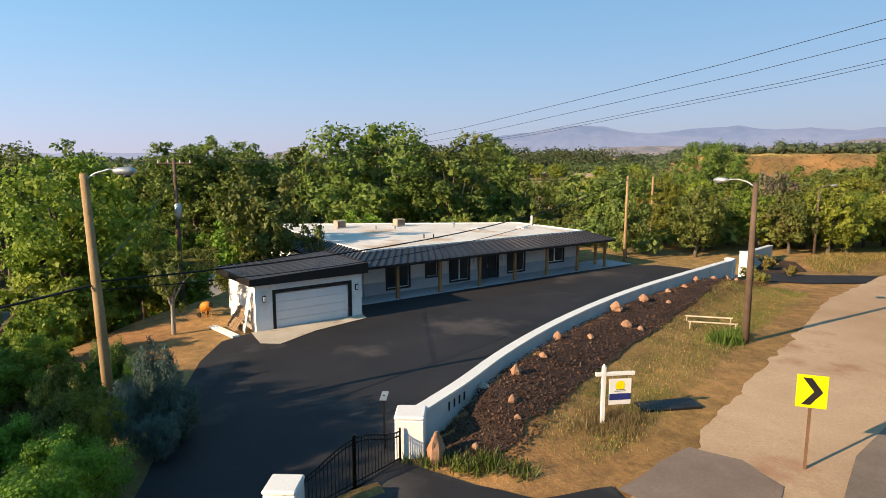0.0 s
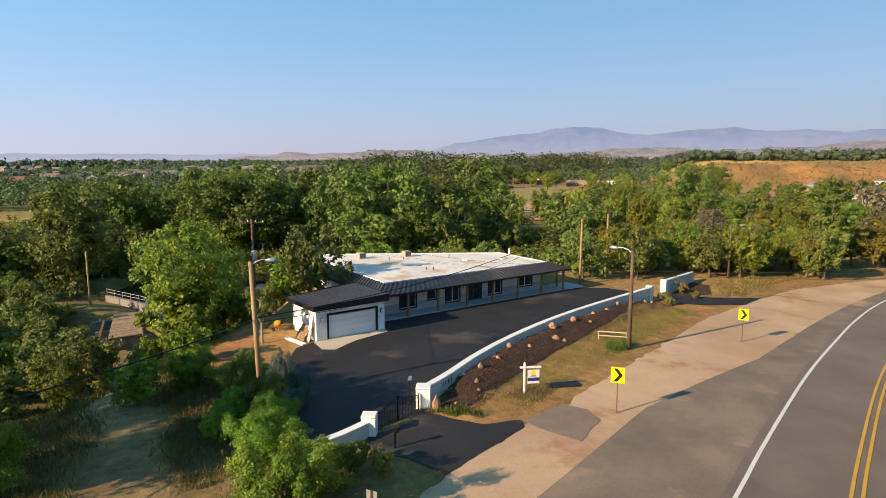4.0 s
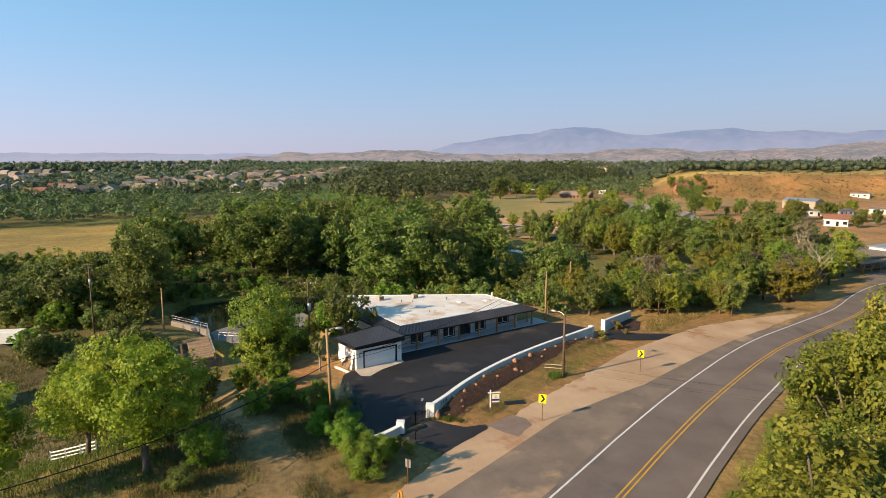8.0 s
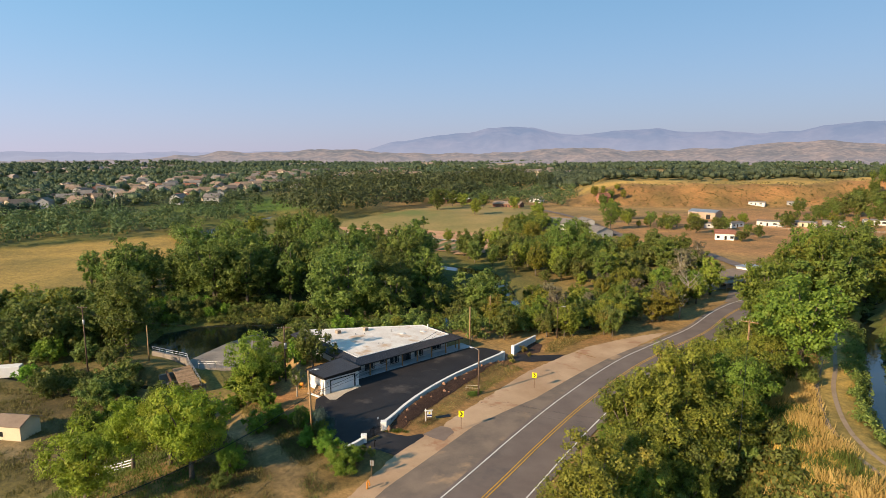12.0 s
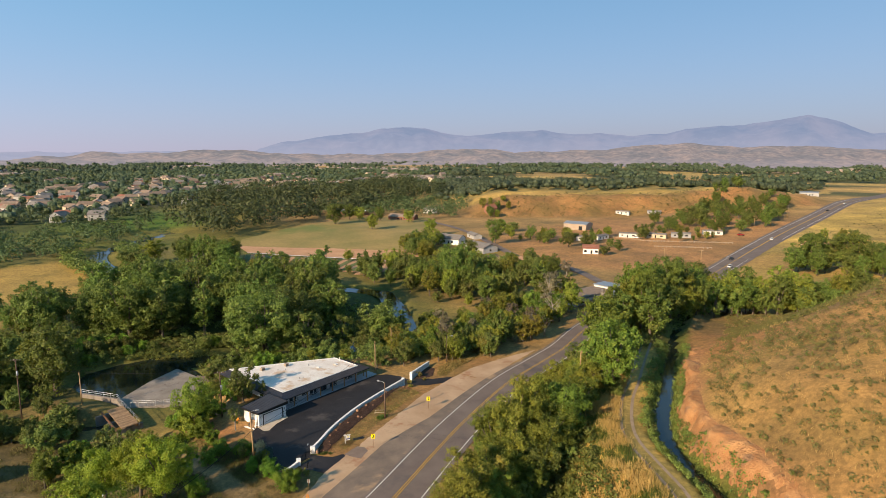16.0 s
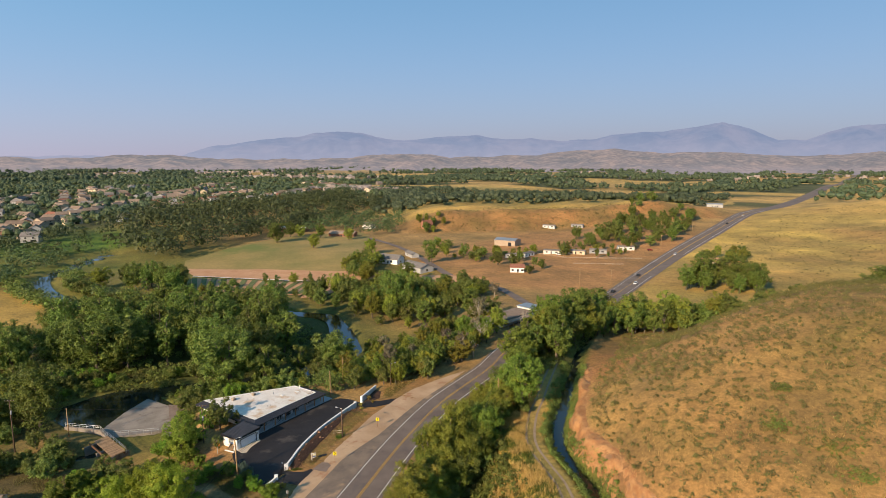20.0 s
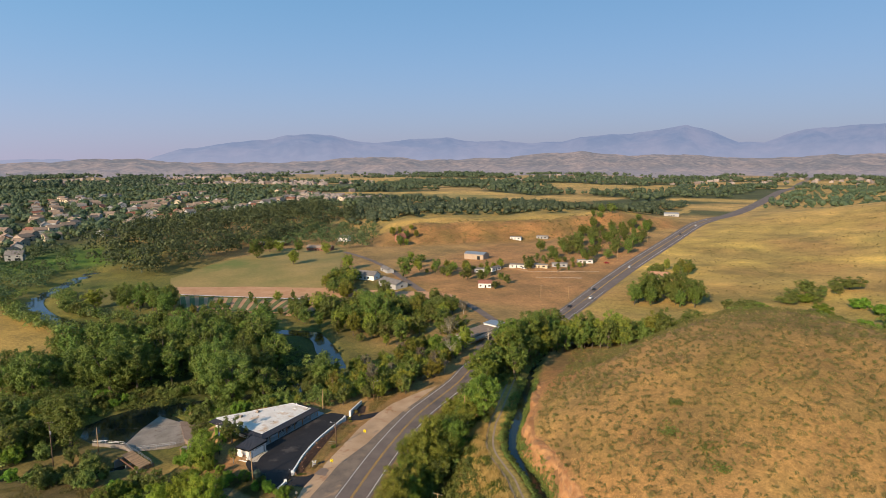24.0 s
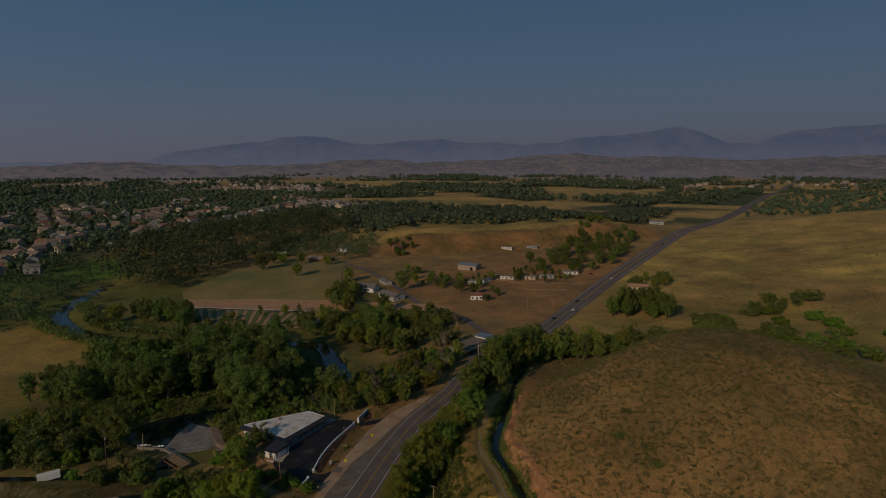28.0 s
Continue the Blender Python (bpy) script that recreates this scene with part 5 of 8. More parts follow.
def leaves(centres, normals, size, rough=0.7):
    """Folded kite-shaped leaf clusters at the given places, facing about outwards."""
    n = len(centres)
    nrm = normals / (np.linalg.norm(normals, axis=1)[:, None] + 1e-9) + rng.normal(size=(n, 3)) * rough
    nrm /= np.linalg.norm(nrm, axis=1)[:, None]
    t = np.cross(nrm, rng.normal(size=(n, 3)))
    t /= np.linalg.norm(t, axis=1)[:, None] + 1e-9
    b = np.cross(nrm, t)
    s = (size * rng.uniform(0.6, 1.35, n))[:, None]
    out = np.empty((n, 4, 3))
    out[:, 0], out[:, 2] = centres + t * s * 0.55, centres - t * s * 0.55
    out[:, 1], out[:, 3] = centres + b * s * 0.36 - nrm * s * 0.12, centres - b * s * 0.36 - nrm * s * 0.12
    return out.reshape(-1, 3)


def crown_points(height, radius, base, lobes, each, squash=1.0):
    """Leaf places: boughs over the crown, sprays over each bough, leaves in each spray, and larger shaded leaves inside."""
    mid, tall = (base + height) / 2, (height - base) / 2
    sprays = 10
    cs, ns, big, middles = [], [], [], []
    start = rng.uniform(0, 1)
    for k in range(lobes):
        up = 1 - 2 * ((k + rng.uniform(0, 1)) / lobes)
        turn = 2 * math.pi * ((k * 0.618 + start) % 1) + rng.normal() * 0.25
        flat = math.sqrt(max(0.0, 1 - up * up))
        d = np.array([flat * math.cos(turn), flat * math.sin(turn), up])
        reach = rng.uniform(0.42, 0.86) if k % 4 else rng.uniform(0.1, 0.45)
        belly = 1.0 if up > -0.2 else 0.86
        c = np.array([d[0] * radius * reach * belly, d[1] * radius * reach * belly, mid + d[2] * tall * reach])
        lr = radius * rng.uniform(0.20, 0.37)
        q = rng.normal(size=(sprays, 3)) + d * 0.7 + np.array([0, 0, 0.25])
        q /= np.linalg.norm(q, axis=1)[:, None]
        spots = c + q * (lr * rng.uniform(0.55, 1.02, sprays))[:, None] * np.array([1, 1, squash])
        m = max(2, each // sprays)
        off = rng.normal(size=(sprays, m, 3))
        off *= (rng.uniform(0.3, 1.0, (sprays, m)) / (np.linalg.norm(off, axis=2) + 1e-9))[..., None]
        leaf = spots[:, None] + off * lr * 0.46 * np.array([1, 1, 0.75])
        cs.append(leaf.reshape(-1, 3))
        ns.append((off * 0.9 + q[:, None] * 0.8 + np.array([0, 0, 0.3])).reshape(-1, 3))
        big.append(np.ones(sprays * m))
        inner = max(3, each // 9)
        w = rng.normal(size=(inner, 3))
        w /= np.linalg.norm(w, axis=1)[:, None]
        cs.append(c + w * lr * rng.uniform(0.2, 0.6, inner)[:, None])
        ns.append(w + d)
        big.append(np.full(inner, 1.9))
        middles.append(c)
    return np.concatenate(cs), np.concatenate(ns), np.concatenate(big), middles


KINDS = {
    # height, radius, crown base, lobes, leaves a lobe, leaf size, leaf material, bark
    "cottonwood_tree": (20, 7.6, 1.2, 46, 260, 0.40, "cotton", "bark"),
    "slim_cottonwood": (17, 4.8, 0.9, 36, 170, 0.38, "cotton", "bark"),
    "ash_tree": (12, 4.8, 1.6, 38, 170, 0.34, "bright", "bark"),
    "elm_tree": (13, 5.0, 0.8, 40, 170, 0.35, "olive", "bark"),
    "willow_tree": (9, 4.2, 0.4, 30, 150, 0.33, "willow", "bark"),
    "young_tree": (6, 2.0, 1.2, 16, 90, 0.2, "willow", "grey_bark"),
    "green_bush": (3.4, 2.2, 0.1, 24, 110, 0.23, "lush", "bark"),
    "willow_bush": (4.5, 3.0, 0.1, 24, 120, 0.28, "willow", "bark"),
    "juniper_bush": (2.6, 2.4, 0.1, 44, 420, 0.088, "juniper", "bark"),
    "yellow_bush": (1.4, 1.0, 0.05, 14, 110, 0.12, "yellow_bush", "bark"),
    "golden_tree": (8, 3.4, 0.5, 28, 150, 0.3, "golden", "bark"),
    "ashen_tree": (10, 3.2, 0.8, 24, 90, 0.3, "ashen", "grey_bark"),
    "lime_ash_tree": (12, 5.2, 1.4, 40, 300, 0.25, "lime", "bark"),
    "fresh_ash_tree": (12, 5.2, 1.4, 40, 300, 0.25, "fresh", "bark"),
}
for name, more, leaf_size in (("mid_elm_tree", 1.25, 0.85), ("mid_ash_tree", 1.25, 0.85), ("mid_willow_tree", 1.3, 0.85), ("near_elm_tree", 2.1, 0.64), ("near_ash_tree", 2.1, 0.64), ("near_green_bush", 8.0, 0.35), ("near_willow_bush", 4.5, 0.48),
                              ("far_cottonwood_tree", 0.5, 1.36), ("far_slim_cottonwood", 0.55, 1.32), ("far_elm_tree", 0.6, 1.28), ("far_willow_tree", 0.6, 1.28), ("far_willow_bush", 0.6, 1.28)):
    h, r, base, lobes, each, leaf, tone, bark = KINDS[name.split("_", 1)[1]]
    KINDS[name] = (h, r, base, lobes, int(each * more), leaf * leaf_size, tone, bark)
LABELS = {
    "cottonwood_tree": "tall broad dark green cottonwood tree by the river", "slim_cottonwood": "tall narrow green cottonwood tree", "ash_tree": "bright yellow-green leafy ash tree", "elm_tree": "olive green elm tree beside the road",
    "willow_tree": "rounded grey-green willow tree", "young_tree": "small thin young tree with pale bark", "green_bush": "dense bright green leafy bush", "willow_bush": "wide grey-green willow bush", "juniper_bush": "spreading blue-green juniper bush", "yellow_bush": "low yellow flowering brush"}
PROTO = {}
for name in list(LABELS):
    LABELS["far_" + name] = LABELS["near_" + name] = LABELS["mid_" + name] = LABELS[name]
LABELS["lime_ash_tree"] = LABELS["fresh_ash_tree"] = LABELS["ash_tree"]
LABELS["golden_tree"] = "small round tree turning yellow"
LABELS["ashen_tree"] = "thin grey-brown dying tree"


def tree_meshes(kind):
    h, r, base, lobes, each, leaf, leafmat, bark = KINDS[kind]
    c, n, big, middles = crown_points(h, r, base, lobes, each)
    crown = quads_mesh("crown", leaves(c, n, leaf * big, 0.5), M[leafmat])
    b = Build()
    lean = rng.normal(size=2) * 0.03 * h
    tr = 0.022 * h + 0.03
    stem = [(0, 0, -0.5), (lean[0] * 0.2, lean[1] * 0.2, base * 0.5 + 0.05 * h), (lean[0] * 0.6, lean[1] * 0.6, base + 0.2 * (h - base)), (lean[0], lean[1], base + 0.65 * (h - base))]
    b.tube(stem, [tr * 1.25, tr, tr * 0.7, tr * 0.2], 8)
    for m in middles[: min(9, lobes)]:
        s = Vector(stem[2]) * rng.uniform(0.45, 1.0)
        s.z = max(s.z, 0.15 * h)
        e = Vector(m)
        first = len(b.v)
        b.tube([s, s.lerp(e, 0.5) + Vector((0, 0, 0.04 * h)), e], [tr * 0.5, tr * 0.32, tr * 0.1], 6)
        join = min(range(32), key=lambda i: (Vector(b.v[i]) - s).length)
        b.f.append((join, first, first + 1))
    return b.mesh("trunk", M[bark], True), crown


def plant(kind, x, y, tall, turn=None, wide=1.0, group="", label=""):
    variant = int(rng.integers(0, 3 if KINDS[kind][3] > 20 else 2))
    size = 1.07 * tall / KINDS[kind][0]
    turn = rng.uniform(0, 360) if turn is None else turn
    place = pose(x, y, ground_at(x, y), 0, 0, turn)
    if (kind, variant) not in PROTO:
        root = thing(kind.replace("far_", "").replace("near_", "").replace("mid_", "").replace("lime_", "").replace("fresh_", ""), LABELS[kind], "bush" if "bush" in kind else "tree", place @ Matrix.Diagonal((size * wide, size * wide, size, 1)), group or "trees and bushes")
        trunk, crown = tree_meshes(kind)
        part("trunk", trunk, None, root)
        part("crown", crown, None, root)
        PROTO[kind, variant] = root
        ob = root
    else:
        src = PROTO[kind, variant]
        k = src.scale
        ob = copy_thing(src, place @ Matrix.Diagonal((size * wide / k.x, size * wide / k.y, size / k.z, 1)))
    if label:
        ob["label"] = label
    return ob


# single trees and bushes that stand out
for kind, x, y, h, w in [
        ("cottonwood_tree", -80, 45, 24.5, 1.15), ("cottonwood_tree", -84, 60, 23, 1.1), ("slim_cottonwood", -70, 52, 19, 1.1), ("cottonwood_tree", -97, 62, 21, 1.1),
        ("cottonwood_tree", -137, 31, 23, 1.15), ("cottonwood_tree", -105, -3, 21, 1.1), ("cottonwood_tree", -94, 160, 24, 0.85), ("slim_cottonwood", -67, 145, 16, 1.2), ("slim_cottonwood", -51, 159, 16, 1.1), ("elm_tree", -157, 212, 12.5, 1.3), ("elm_tree", -163, 222, 11, 1.2), ("cottonwood_tree", -152, 281, 18, 0.95), ("elm_tree", -215, 287, 13, 1.2), ("elm_tree", -26, 139, 12, 0.9), ("willow_tree", -41, 163, 9.5, 1.0), ("cottonwood_tree", -226, 121, 17, 1.0), ("cottonwood_tree", -241, 128, 16.5, 1.0), ("elm_tree", -288, 113, 14, 1.3), ("cottonwood_tree", -330, 294, 19, 1.2), ("elm_tree", -274, 284, 13, 1.2), ("willow_bush", -86, -8, 6, 1.0),
        ("fresh_ash_tree", -43.4, 2.4, 12.0, 0.9), ("ash_tree", -50, 7, 8, 0.9), ("willow_tree", -46.2, 15.4, 8.6, 0.9), ("young_tree", -43, 18.3, 5.4, 0.8), ("young_tree", -35.4, 6.4, 5.2, 0.75),
        ("near_green_bush", -13.2, -1.0, 2.7, 1.05), ("near_green_bush", -15.6, 0.3, 2.5, 0.9), ("near_green_bush", -6.9, -2.4, 3.5, 1.05), ("near_green_bush", -8.6, -0.4, 2.4, 1.1), ("near_green_bush", -18.6, -0.8, 2.3, 0.8), ("near_green_bush", -17.0, -2.0, 1.7, 0.9), ("green_bush", -9.6, 1.8, 1.4, 1.1), ("yellow_bush", -8.7, 3.0, 1.1, 1.0), ("green_bush", -34, 0.4, 2.8, 0.9), ("green_bush", -26.4, 0.9, 1.9, 0.8), ("yellow_bush", -23.4, 46.2, 1.0, 1.0), ("yellow_bush", -21.6, 44.6, 0.9, 1.0), ("yellow_bush", -24.6, 51.6, 1.4, 0.9), ("yellow_bush", -22.0, 50.2, 0.9, 1.0),
        ("juniper_bush", -20.0, 3.5, 1.7, 0.62), ("juniper_bush", -22.0, 3.3, 2.6, 0.42), ("juniper_bush", -18.7, 2.7, 1.3, 0.6), ("juniper_bush", -23.6, 3.6, 1.8, 0.5), ("juniper_bush", -20.8, 2.2, 2.0, 0.4), ("near_green_bush", -25.4, 3.0, 1.8, 0.8), ("near_green_bush", -24.2, 1.4, 1.5, 1.0), ("near_ash_tree", -17.4, 0.9, 3.0, 0.7), ("near_willow_bush", -18.0, 0.6, 2.8, 0.6), ("near_willow_bush", -24.0, 0.6, 2.6, 0.6), ("near_willow_bush", -26.8, 2.4, 2.6, 0.6),
        ("lime_ash_tree", -19.4, -16.2, 12.2, 0.95), ("lime_ash_tree", -27.5, -16.2, 11.4, 0.85), ("lime_ash_tree", -33.5, -19.5, 10.5, 0.9), ("lime_ash_tree", -22, -27, 10, 1.05), ("near_green_bush", -17.2, -12.2, 4.0, 0.75), ("near_willow_bush", -14.5, -14.6, 1.8, 1.1), ("near_willow_bush", -25, -13.5, 2.4, 0.9), ("near_green_bush", -28.4, -1.2, 2.6, 1.1), ("near_green_bush", -30.6, 0.2, 2.0, 1.0),
        ("near_elm_tree", 19.8, 23.5, 15.6, 0.9), ("near_elm_tree", 19.4, 30.5, 16.6, 0.95), ("near_elm_tree", 15.5, 38, 13.5, 0.85), ("near_ash_tree", 24, 33, 12.5, 0.9), ("near_elm_tree", 21, 12, 8.5, 0.9), ("near_ash_tree", 24, 8, 9, 1.0),
        ("mid_ash_tree", 11, 80,17, 0.85), ("mid_ash_tree", 7.5, 110,19, 0.85), ("cottonwood_tree", 12, 126, 19, 0.9), ("mid_ash_tree", 14, 98,17, 0.85), ("mid_ash_tree", 9, 92,16, 0.85), ("elm_tree", 8, 62, 9, 1.0), ("mid_ash_tree", 16, 72,13, 0.85),
        ("cottonwood_tree", 34, 277, 19, 1.1), ("cottonwood_tree", 50, 284, 18, 1.1), ("cottonwood_tree", 60, 276, 16, 1.0), ("willow_tree", 72, 160, 11, 1.1), ("willow_tree", 60, 167, 9, 1.0),
        ("near_ash_tree", 15.6, 13, 4.4, 1.0), ("near_elm_tree", 14.0, 19, 5.0, 1.0), ("near_ash_tree", 12.6, 25.5, 5.6, 0.9), ("near_elm_tree", 10.6, 32, 5.4, 0.95), ("near_ash_tree", 8.8, 40, 5.0, 1.0), ("near_elm_tree", 6.8, 49, 5.6, 0.95), ("near_green_bush", 12.9, 22.3, 2.2, 1.1), ("near_green_bush", 11.2, 29, 2.0, 1.1), ("near_green_bush", 14.4, 15.8, 2.0, 1.2), ("near_willow_bush", 24.6, 52.4, 3.4, 1.0), ("near_willow_bush", 27.0, 49.6, 2.4, 1.0), ("near_willow_bush", 23.2, 54.6, 3.2, 1.1), ("mid_ash_tree", 25.5, 51, 14.5, 1.0), ("mid_ash_tree", 20.5, 60, 13, 1.0), ("golden_tree", -19.2, 98, 8, 1.1), ("golden_tree", -24, 118, 6, 1.0), ("ashen_tree", -37, 78, 9.5, 1.0), ("ashen_tree", -33, 72, 8, 0.9), ("ashen_tree", -40, 150, 13, 1.1), ("ashen_tree", -24, 106, 9, 1.0), ("ashen_tree", -30, 128, 10, 1.0), ("slim_cottonwood", -24, 88, 11, 1.0), ("willow_tree", -19.5, 76, 7, 0.9), ("elm_tree", -26, 67, 7.5, 0.9), ("willow_tree", -34, 56, 7, 0.9), ("willow_tree", -38, 50, 6.5, 0.9)]:
    plant(kind, x, y, h, None, w)


def scatter(kinds, poly, count, low, high, wide=(0.85, 1.15), gap=4.0, cap=99.0):
    """Plants of the given kinds spread over an outline."""
    xs, ys = [p[0] for p in poly], [p[1] for p in poly]
    put, tries = [], 0
    while len(put) < count and tries < count * 40:
        tries += 1
        x, y = rng.uniform(min(xs), max(xs)), rng.uniform(min(ys), max(ys))
        hit = False
        for (ax, ay), (bx, by) in zip(poly, poly[1:] + poly[:1]):
            if (ay > y) != (by > y) and x < (bx - ax) * (y - ay) / (by - ay) + ax:
                hit = not hit
        if not hit or any((x - a) ** 2 + (y - c) ** 2 < gap * gap for a, c in put):
            continue
        if abs(along(np.array([x]), np.array([y]), RIVER)[0]) < 10 or abs(along(np.array([x]), np.array([y]), ROAD)[0]) < 9:
            continue
        put.append((x, y))
        plant(kinds[int(rng.integers(0, len(kinds)))], x, y, max(3.5, min(rng.uniform(low, high), cap * rng.uniform(0.75, 1.05) - ground_at(x, y))), None, rng.uniform(*wide))


BIG = ["far_cottonwood_tree", "far_slim_cottonwood", "far_cottonwood_tree"]
scatter(BIG, [(-155, 1), (-141, 34), (-112, 48), (-72, 56), (-76, 70), (-112, 104), (-135, 122), (-172, 115), (-186, 86), (-192, 50), (-176, 10)], 58, 14, 24, gap=7.5)
scatter(["far_slim_cottonwood", "willow_tree", "elm_tree", "ash_tree", "far_elm_tree", "ash_tree", "golden_tree", "ashen_tree"], [(-62, 76), (-38, 58), (-22, 80), (-17, 100), (-22, 125), (-28, 140), (-44, 130), (-60, 104)], 52, 5, 10, gap=4.3, cap=7.5)
scatter(["willow_tree", "elm_tree", "willow_bush"], [(-62, 120), (-34, 150), (-52, 178), (-84, 178), (-100, 150), (-88, 132)], 6, 4, 8, gap=8.5)
scatter(["willow_tree", "willow_bush", "elm_tree"], [(-66, 60), (-60, 40), (-44, 50), (-34, 60), (-46, 72), (-62, 76)], 18, 4.5, 9, gap=4, cap=2.6)
scatter(["mid_elm_tree", "mid_ash_tree", "mid_willow_tree"], [(19, 14), (14, 40), (8.5, 62), (5, 80), (10, 84), (19, 62), (24, 40), (27, 10), (32, -10), (24, -10)], 75, 3.5, 9.0, gap=2.6)
scatter(["far_slim_cottonwood", "far_cottonwood_tree", "far_elm_tree"], [(6, 84), (0, 118), (2, 165), (30, 170), (60, 185), (58, 172), (24, 145), (17, 120), (21, 92)], 56, 9, 17, gap=4)
scatter(["far_willow_bush", "far_willow_tree", "green_bush"], [(30, 172), (60, 188), (110, 196), (170, 214), (172, 206), (112, 186), (60, 176)], 34, 3, 7, wide=(1.0, 1.5), gap=4)
scatter(["willow_bush", "green_bush", "willow_tree"], [(-76, -8), (-84, -6), (-110, -12), (-120, -24), (-96, -26), (-70, -18)], 11, 3, 6, gap=6)
scatter(["willow_bush", "willow_tree", "green_bush"], [(-102, 35), (-122, 32), (-150, 24), (-140, 2), (-122, 0), (-121, 20)], 34, 2.5, 6, gap=3.4)
scatter(["willow_bush", "willow_tree", "green_bush", "willow_bush"], [(-100, 35), (-88, 33), (-72, 22), (-62, 30), (-60, 50), (-90, 58), (-118, 44)], 40, 2.5, 7, gap=3.4)
scatter(["far_willow_bush", "far_willow_tree"], [(-300, 100), (-262, 96), (-215, 110), (-190, 118), (-215, 92), (-262, 76), (-310, 78)], 50, 4, 10, gap=4.5)
scatter(["far_cottonwood_tree", "far_slim_cottonwood"], [(-290, 128), (-262, 118), (-236, 136), (-262, 150)], 14, 12, 17, gap=7)
scatter(["far_cottonwood_tree", "far_willow_tree", "far_elm_tree"], [(-162, 206), (-196, 232), (-206, 266), (-196, 268), (-180, 240), (-158, 216)], 15, 7, 12, gap=5.5)
scatter(["far_willow_tree", "far_elm_tree", "far_slim_cottonwood"], [(-180, 320), (-130, 300), (-90, 285), (-60, 290), (-90, 320), (-140, 345)], 16, 6, 11, gap=10)
scatter(["far_willow_tree", "far_cottonwood_tree"], [(-88, 503), (-99, 690), (-20, 620), (-14, 440), (-48, 385), (-110, 420)], 62, 7, 15, gap=8)
scatter(["far_willow_bush", "green_bush"], [(80, 300), (150, 310), (190, 270), (160, 200), (100, 220)], 20, 4, 7, wide=(1.2, 1.8), gap=8)


scatter(["ash_tree", "green_bush", "willow_tree"], [(-38, -6), (-48, -5), (-60, -8), (-58, -22), (-46, -16)], 8, 4, 8, gap=5)
scatter(["ash_tree", "green_bush", "green_bush"], [(-44, 2), (-56, 3), (-64, 8), (-54, 12), (-47, 9)], 8, 3, 6.5, gap=3.5)
scatter(["willow_tree", "slim_cottonwood", "cottonwood_tree"], [(-86, 66), (-64, 62), (-58, 74), (-66, 92), (-84, 88)], 12, 9, 17, gap=5)
scatter(["far_cottonwood_tree", "far_willow_tree", "far_elm_tree"], [(-60, 150), (-70, 196), (-100, 205), (-140, 205), (-165, 165), (-140, 150), (-110, 145)], 60, 8, 15, gap=6)
# farmstead trees
for kind, x, y, tall, wide in [("cottonwood_tree", -130, 219, 15, 0.95), ("far_elm_tree", -120, 212, 11, 1.1), ("far_elm_tree", -92, 204, 12, 1.0), ("far_willow_tree", -84, 200, 9, 1.1), ("ashen_tree", -76, 197, 10, 1.0), ("far_elm_tree", -67, 191, 10, 1.1), ("ashen_tree", -58, 199, 9, 1.0), ("far_willow_tree", -176, 237, 10, 1.2), ("far_elm_tree", -180, 249, 12, 1.1), ("far_willow_tree", -184, 258, 9, 1.2),
                               ("far_elm_tree", -193, 353, 9, 1.2), ("far_willow_tree", -180, 350, 8, 1.3), ("far_elm_tree", -179, 323, 7, 1.2), ("far_willow_tree", -70, 272, 6, 1.3), ("far_elm_tree", -289, 346, 12, 1.2), ("far_cottonwood_tree", -318, 338, 14, 1.1), ("far_elm_tree", -338, 331, 13, 1.2), ("far_cottonwood_tree", -346, 326, 15, 1.1)]:
    plant(kind, x, y, tall, wide=wide)
scatter(["far_willow_tree", "far_elm_tree", "far_slim_cottonwood"], [(-150, 205), (-190, 200), (-240, 150), (-225, 122), (-180, 150), (-150, 160)], 14, 5, 9, gap=7)
scatter(["far_cottonwood_tree", "far_willow_tree", "far_elm_tree"], [(-165, -34), (-158, 6), (-126, 6), (-104, -5), (-114, -28), (-140, -44)], 38, 7, 13, gap=4.4)
scatter(["far_willow_bush", "willow_bush", "green_bush", "far_willow_tree"], [(-74, -7), (-84, -9), (-95, -16), (-94, -21), (-84, -20), (-74, -14)], 20, 2.0, 4.2, gap=3.0)
scatter(["willow_bush", "green_bush"], [(-56, -8), (-66, -10), (-66, -20), (-58, -20)], 6, 2, 4, gap=4)
scatter(["far_cottonwood_tree", "far_slim_cottonwood"], [(-160, 4), (-178, 40), (-190, 60), (-206, 46), (-190, 4)], 14, 10, 16, gap=6.5)
scatter(["elm_tree", "willow_tree", "slim_cottonwood"], [(-37, 58), (-27, 60), (-20.5, 76), (-19, 96), (-27, 96), (-36, 74)], 16, 5, 9, gap=3.6, cap=6.5)
scatter(["near_elm_tree", "near_ash_tree"], [(17, 22), (13, 42), (17, 46), (25, 26), (27, 6), (22, 4)], 14, 9, 13, wide=(0.9, 1.15), gap=3.8)
scatter(["far_elm_tree", "far_willow_tree", "far_slim_cottonwood"], [(-112, 332), (-40, 352), (-28, 400), (-60, 420), (-105, 385)], 24, 4.5, 9, gap=5)
scatter(["far_willow_tree", "far_elm_tree"], [(-150, 300), (-120, 290), (-100, 330), (-130, 350), (-160, 340)], 10, 4, 8, gap=7)
scatter(["far_elm_tree", "far_cottonwood_tree"], [(-285, 430), (-250, 425), (-240, 455), (-270, 475)], 9, 7, 11, gap=6)
scatter(["far_cottonwood_tree", "far_willow_tree"], [(26, 255), (64, 264), (60, 296), (30, 292)], 14, 10, 15, gap=6)
scatter(["far_willow_tree", "far_willow_bush"], [(84, 224), (104, 244), (94, 270), (84, 262)], 7, 6, 11, wide=(1.1, 1.5), gap=5)
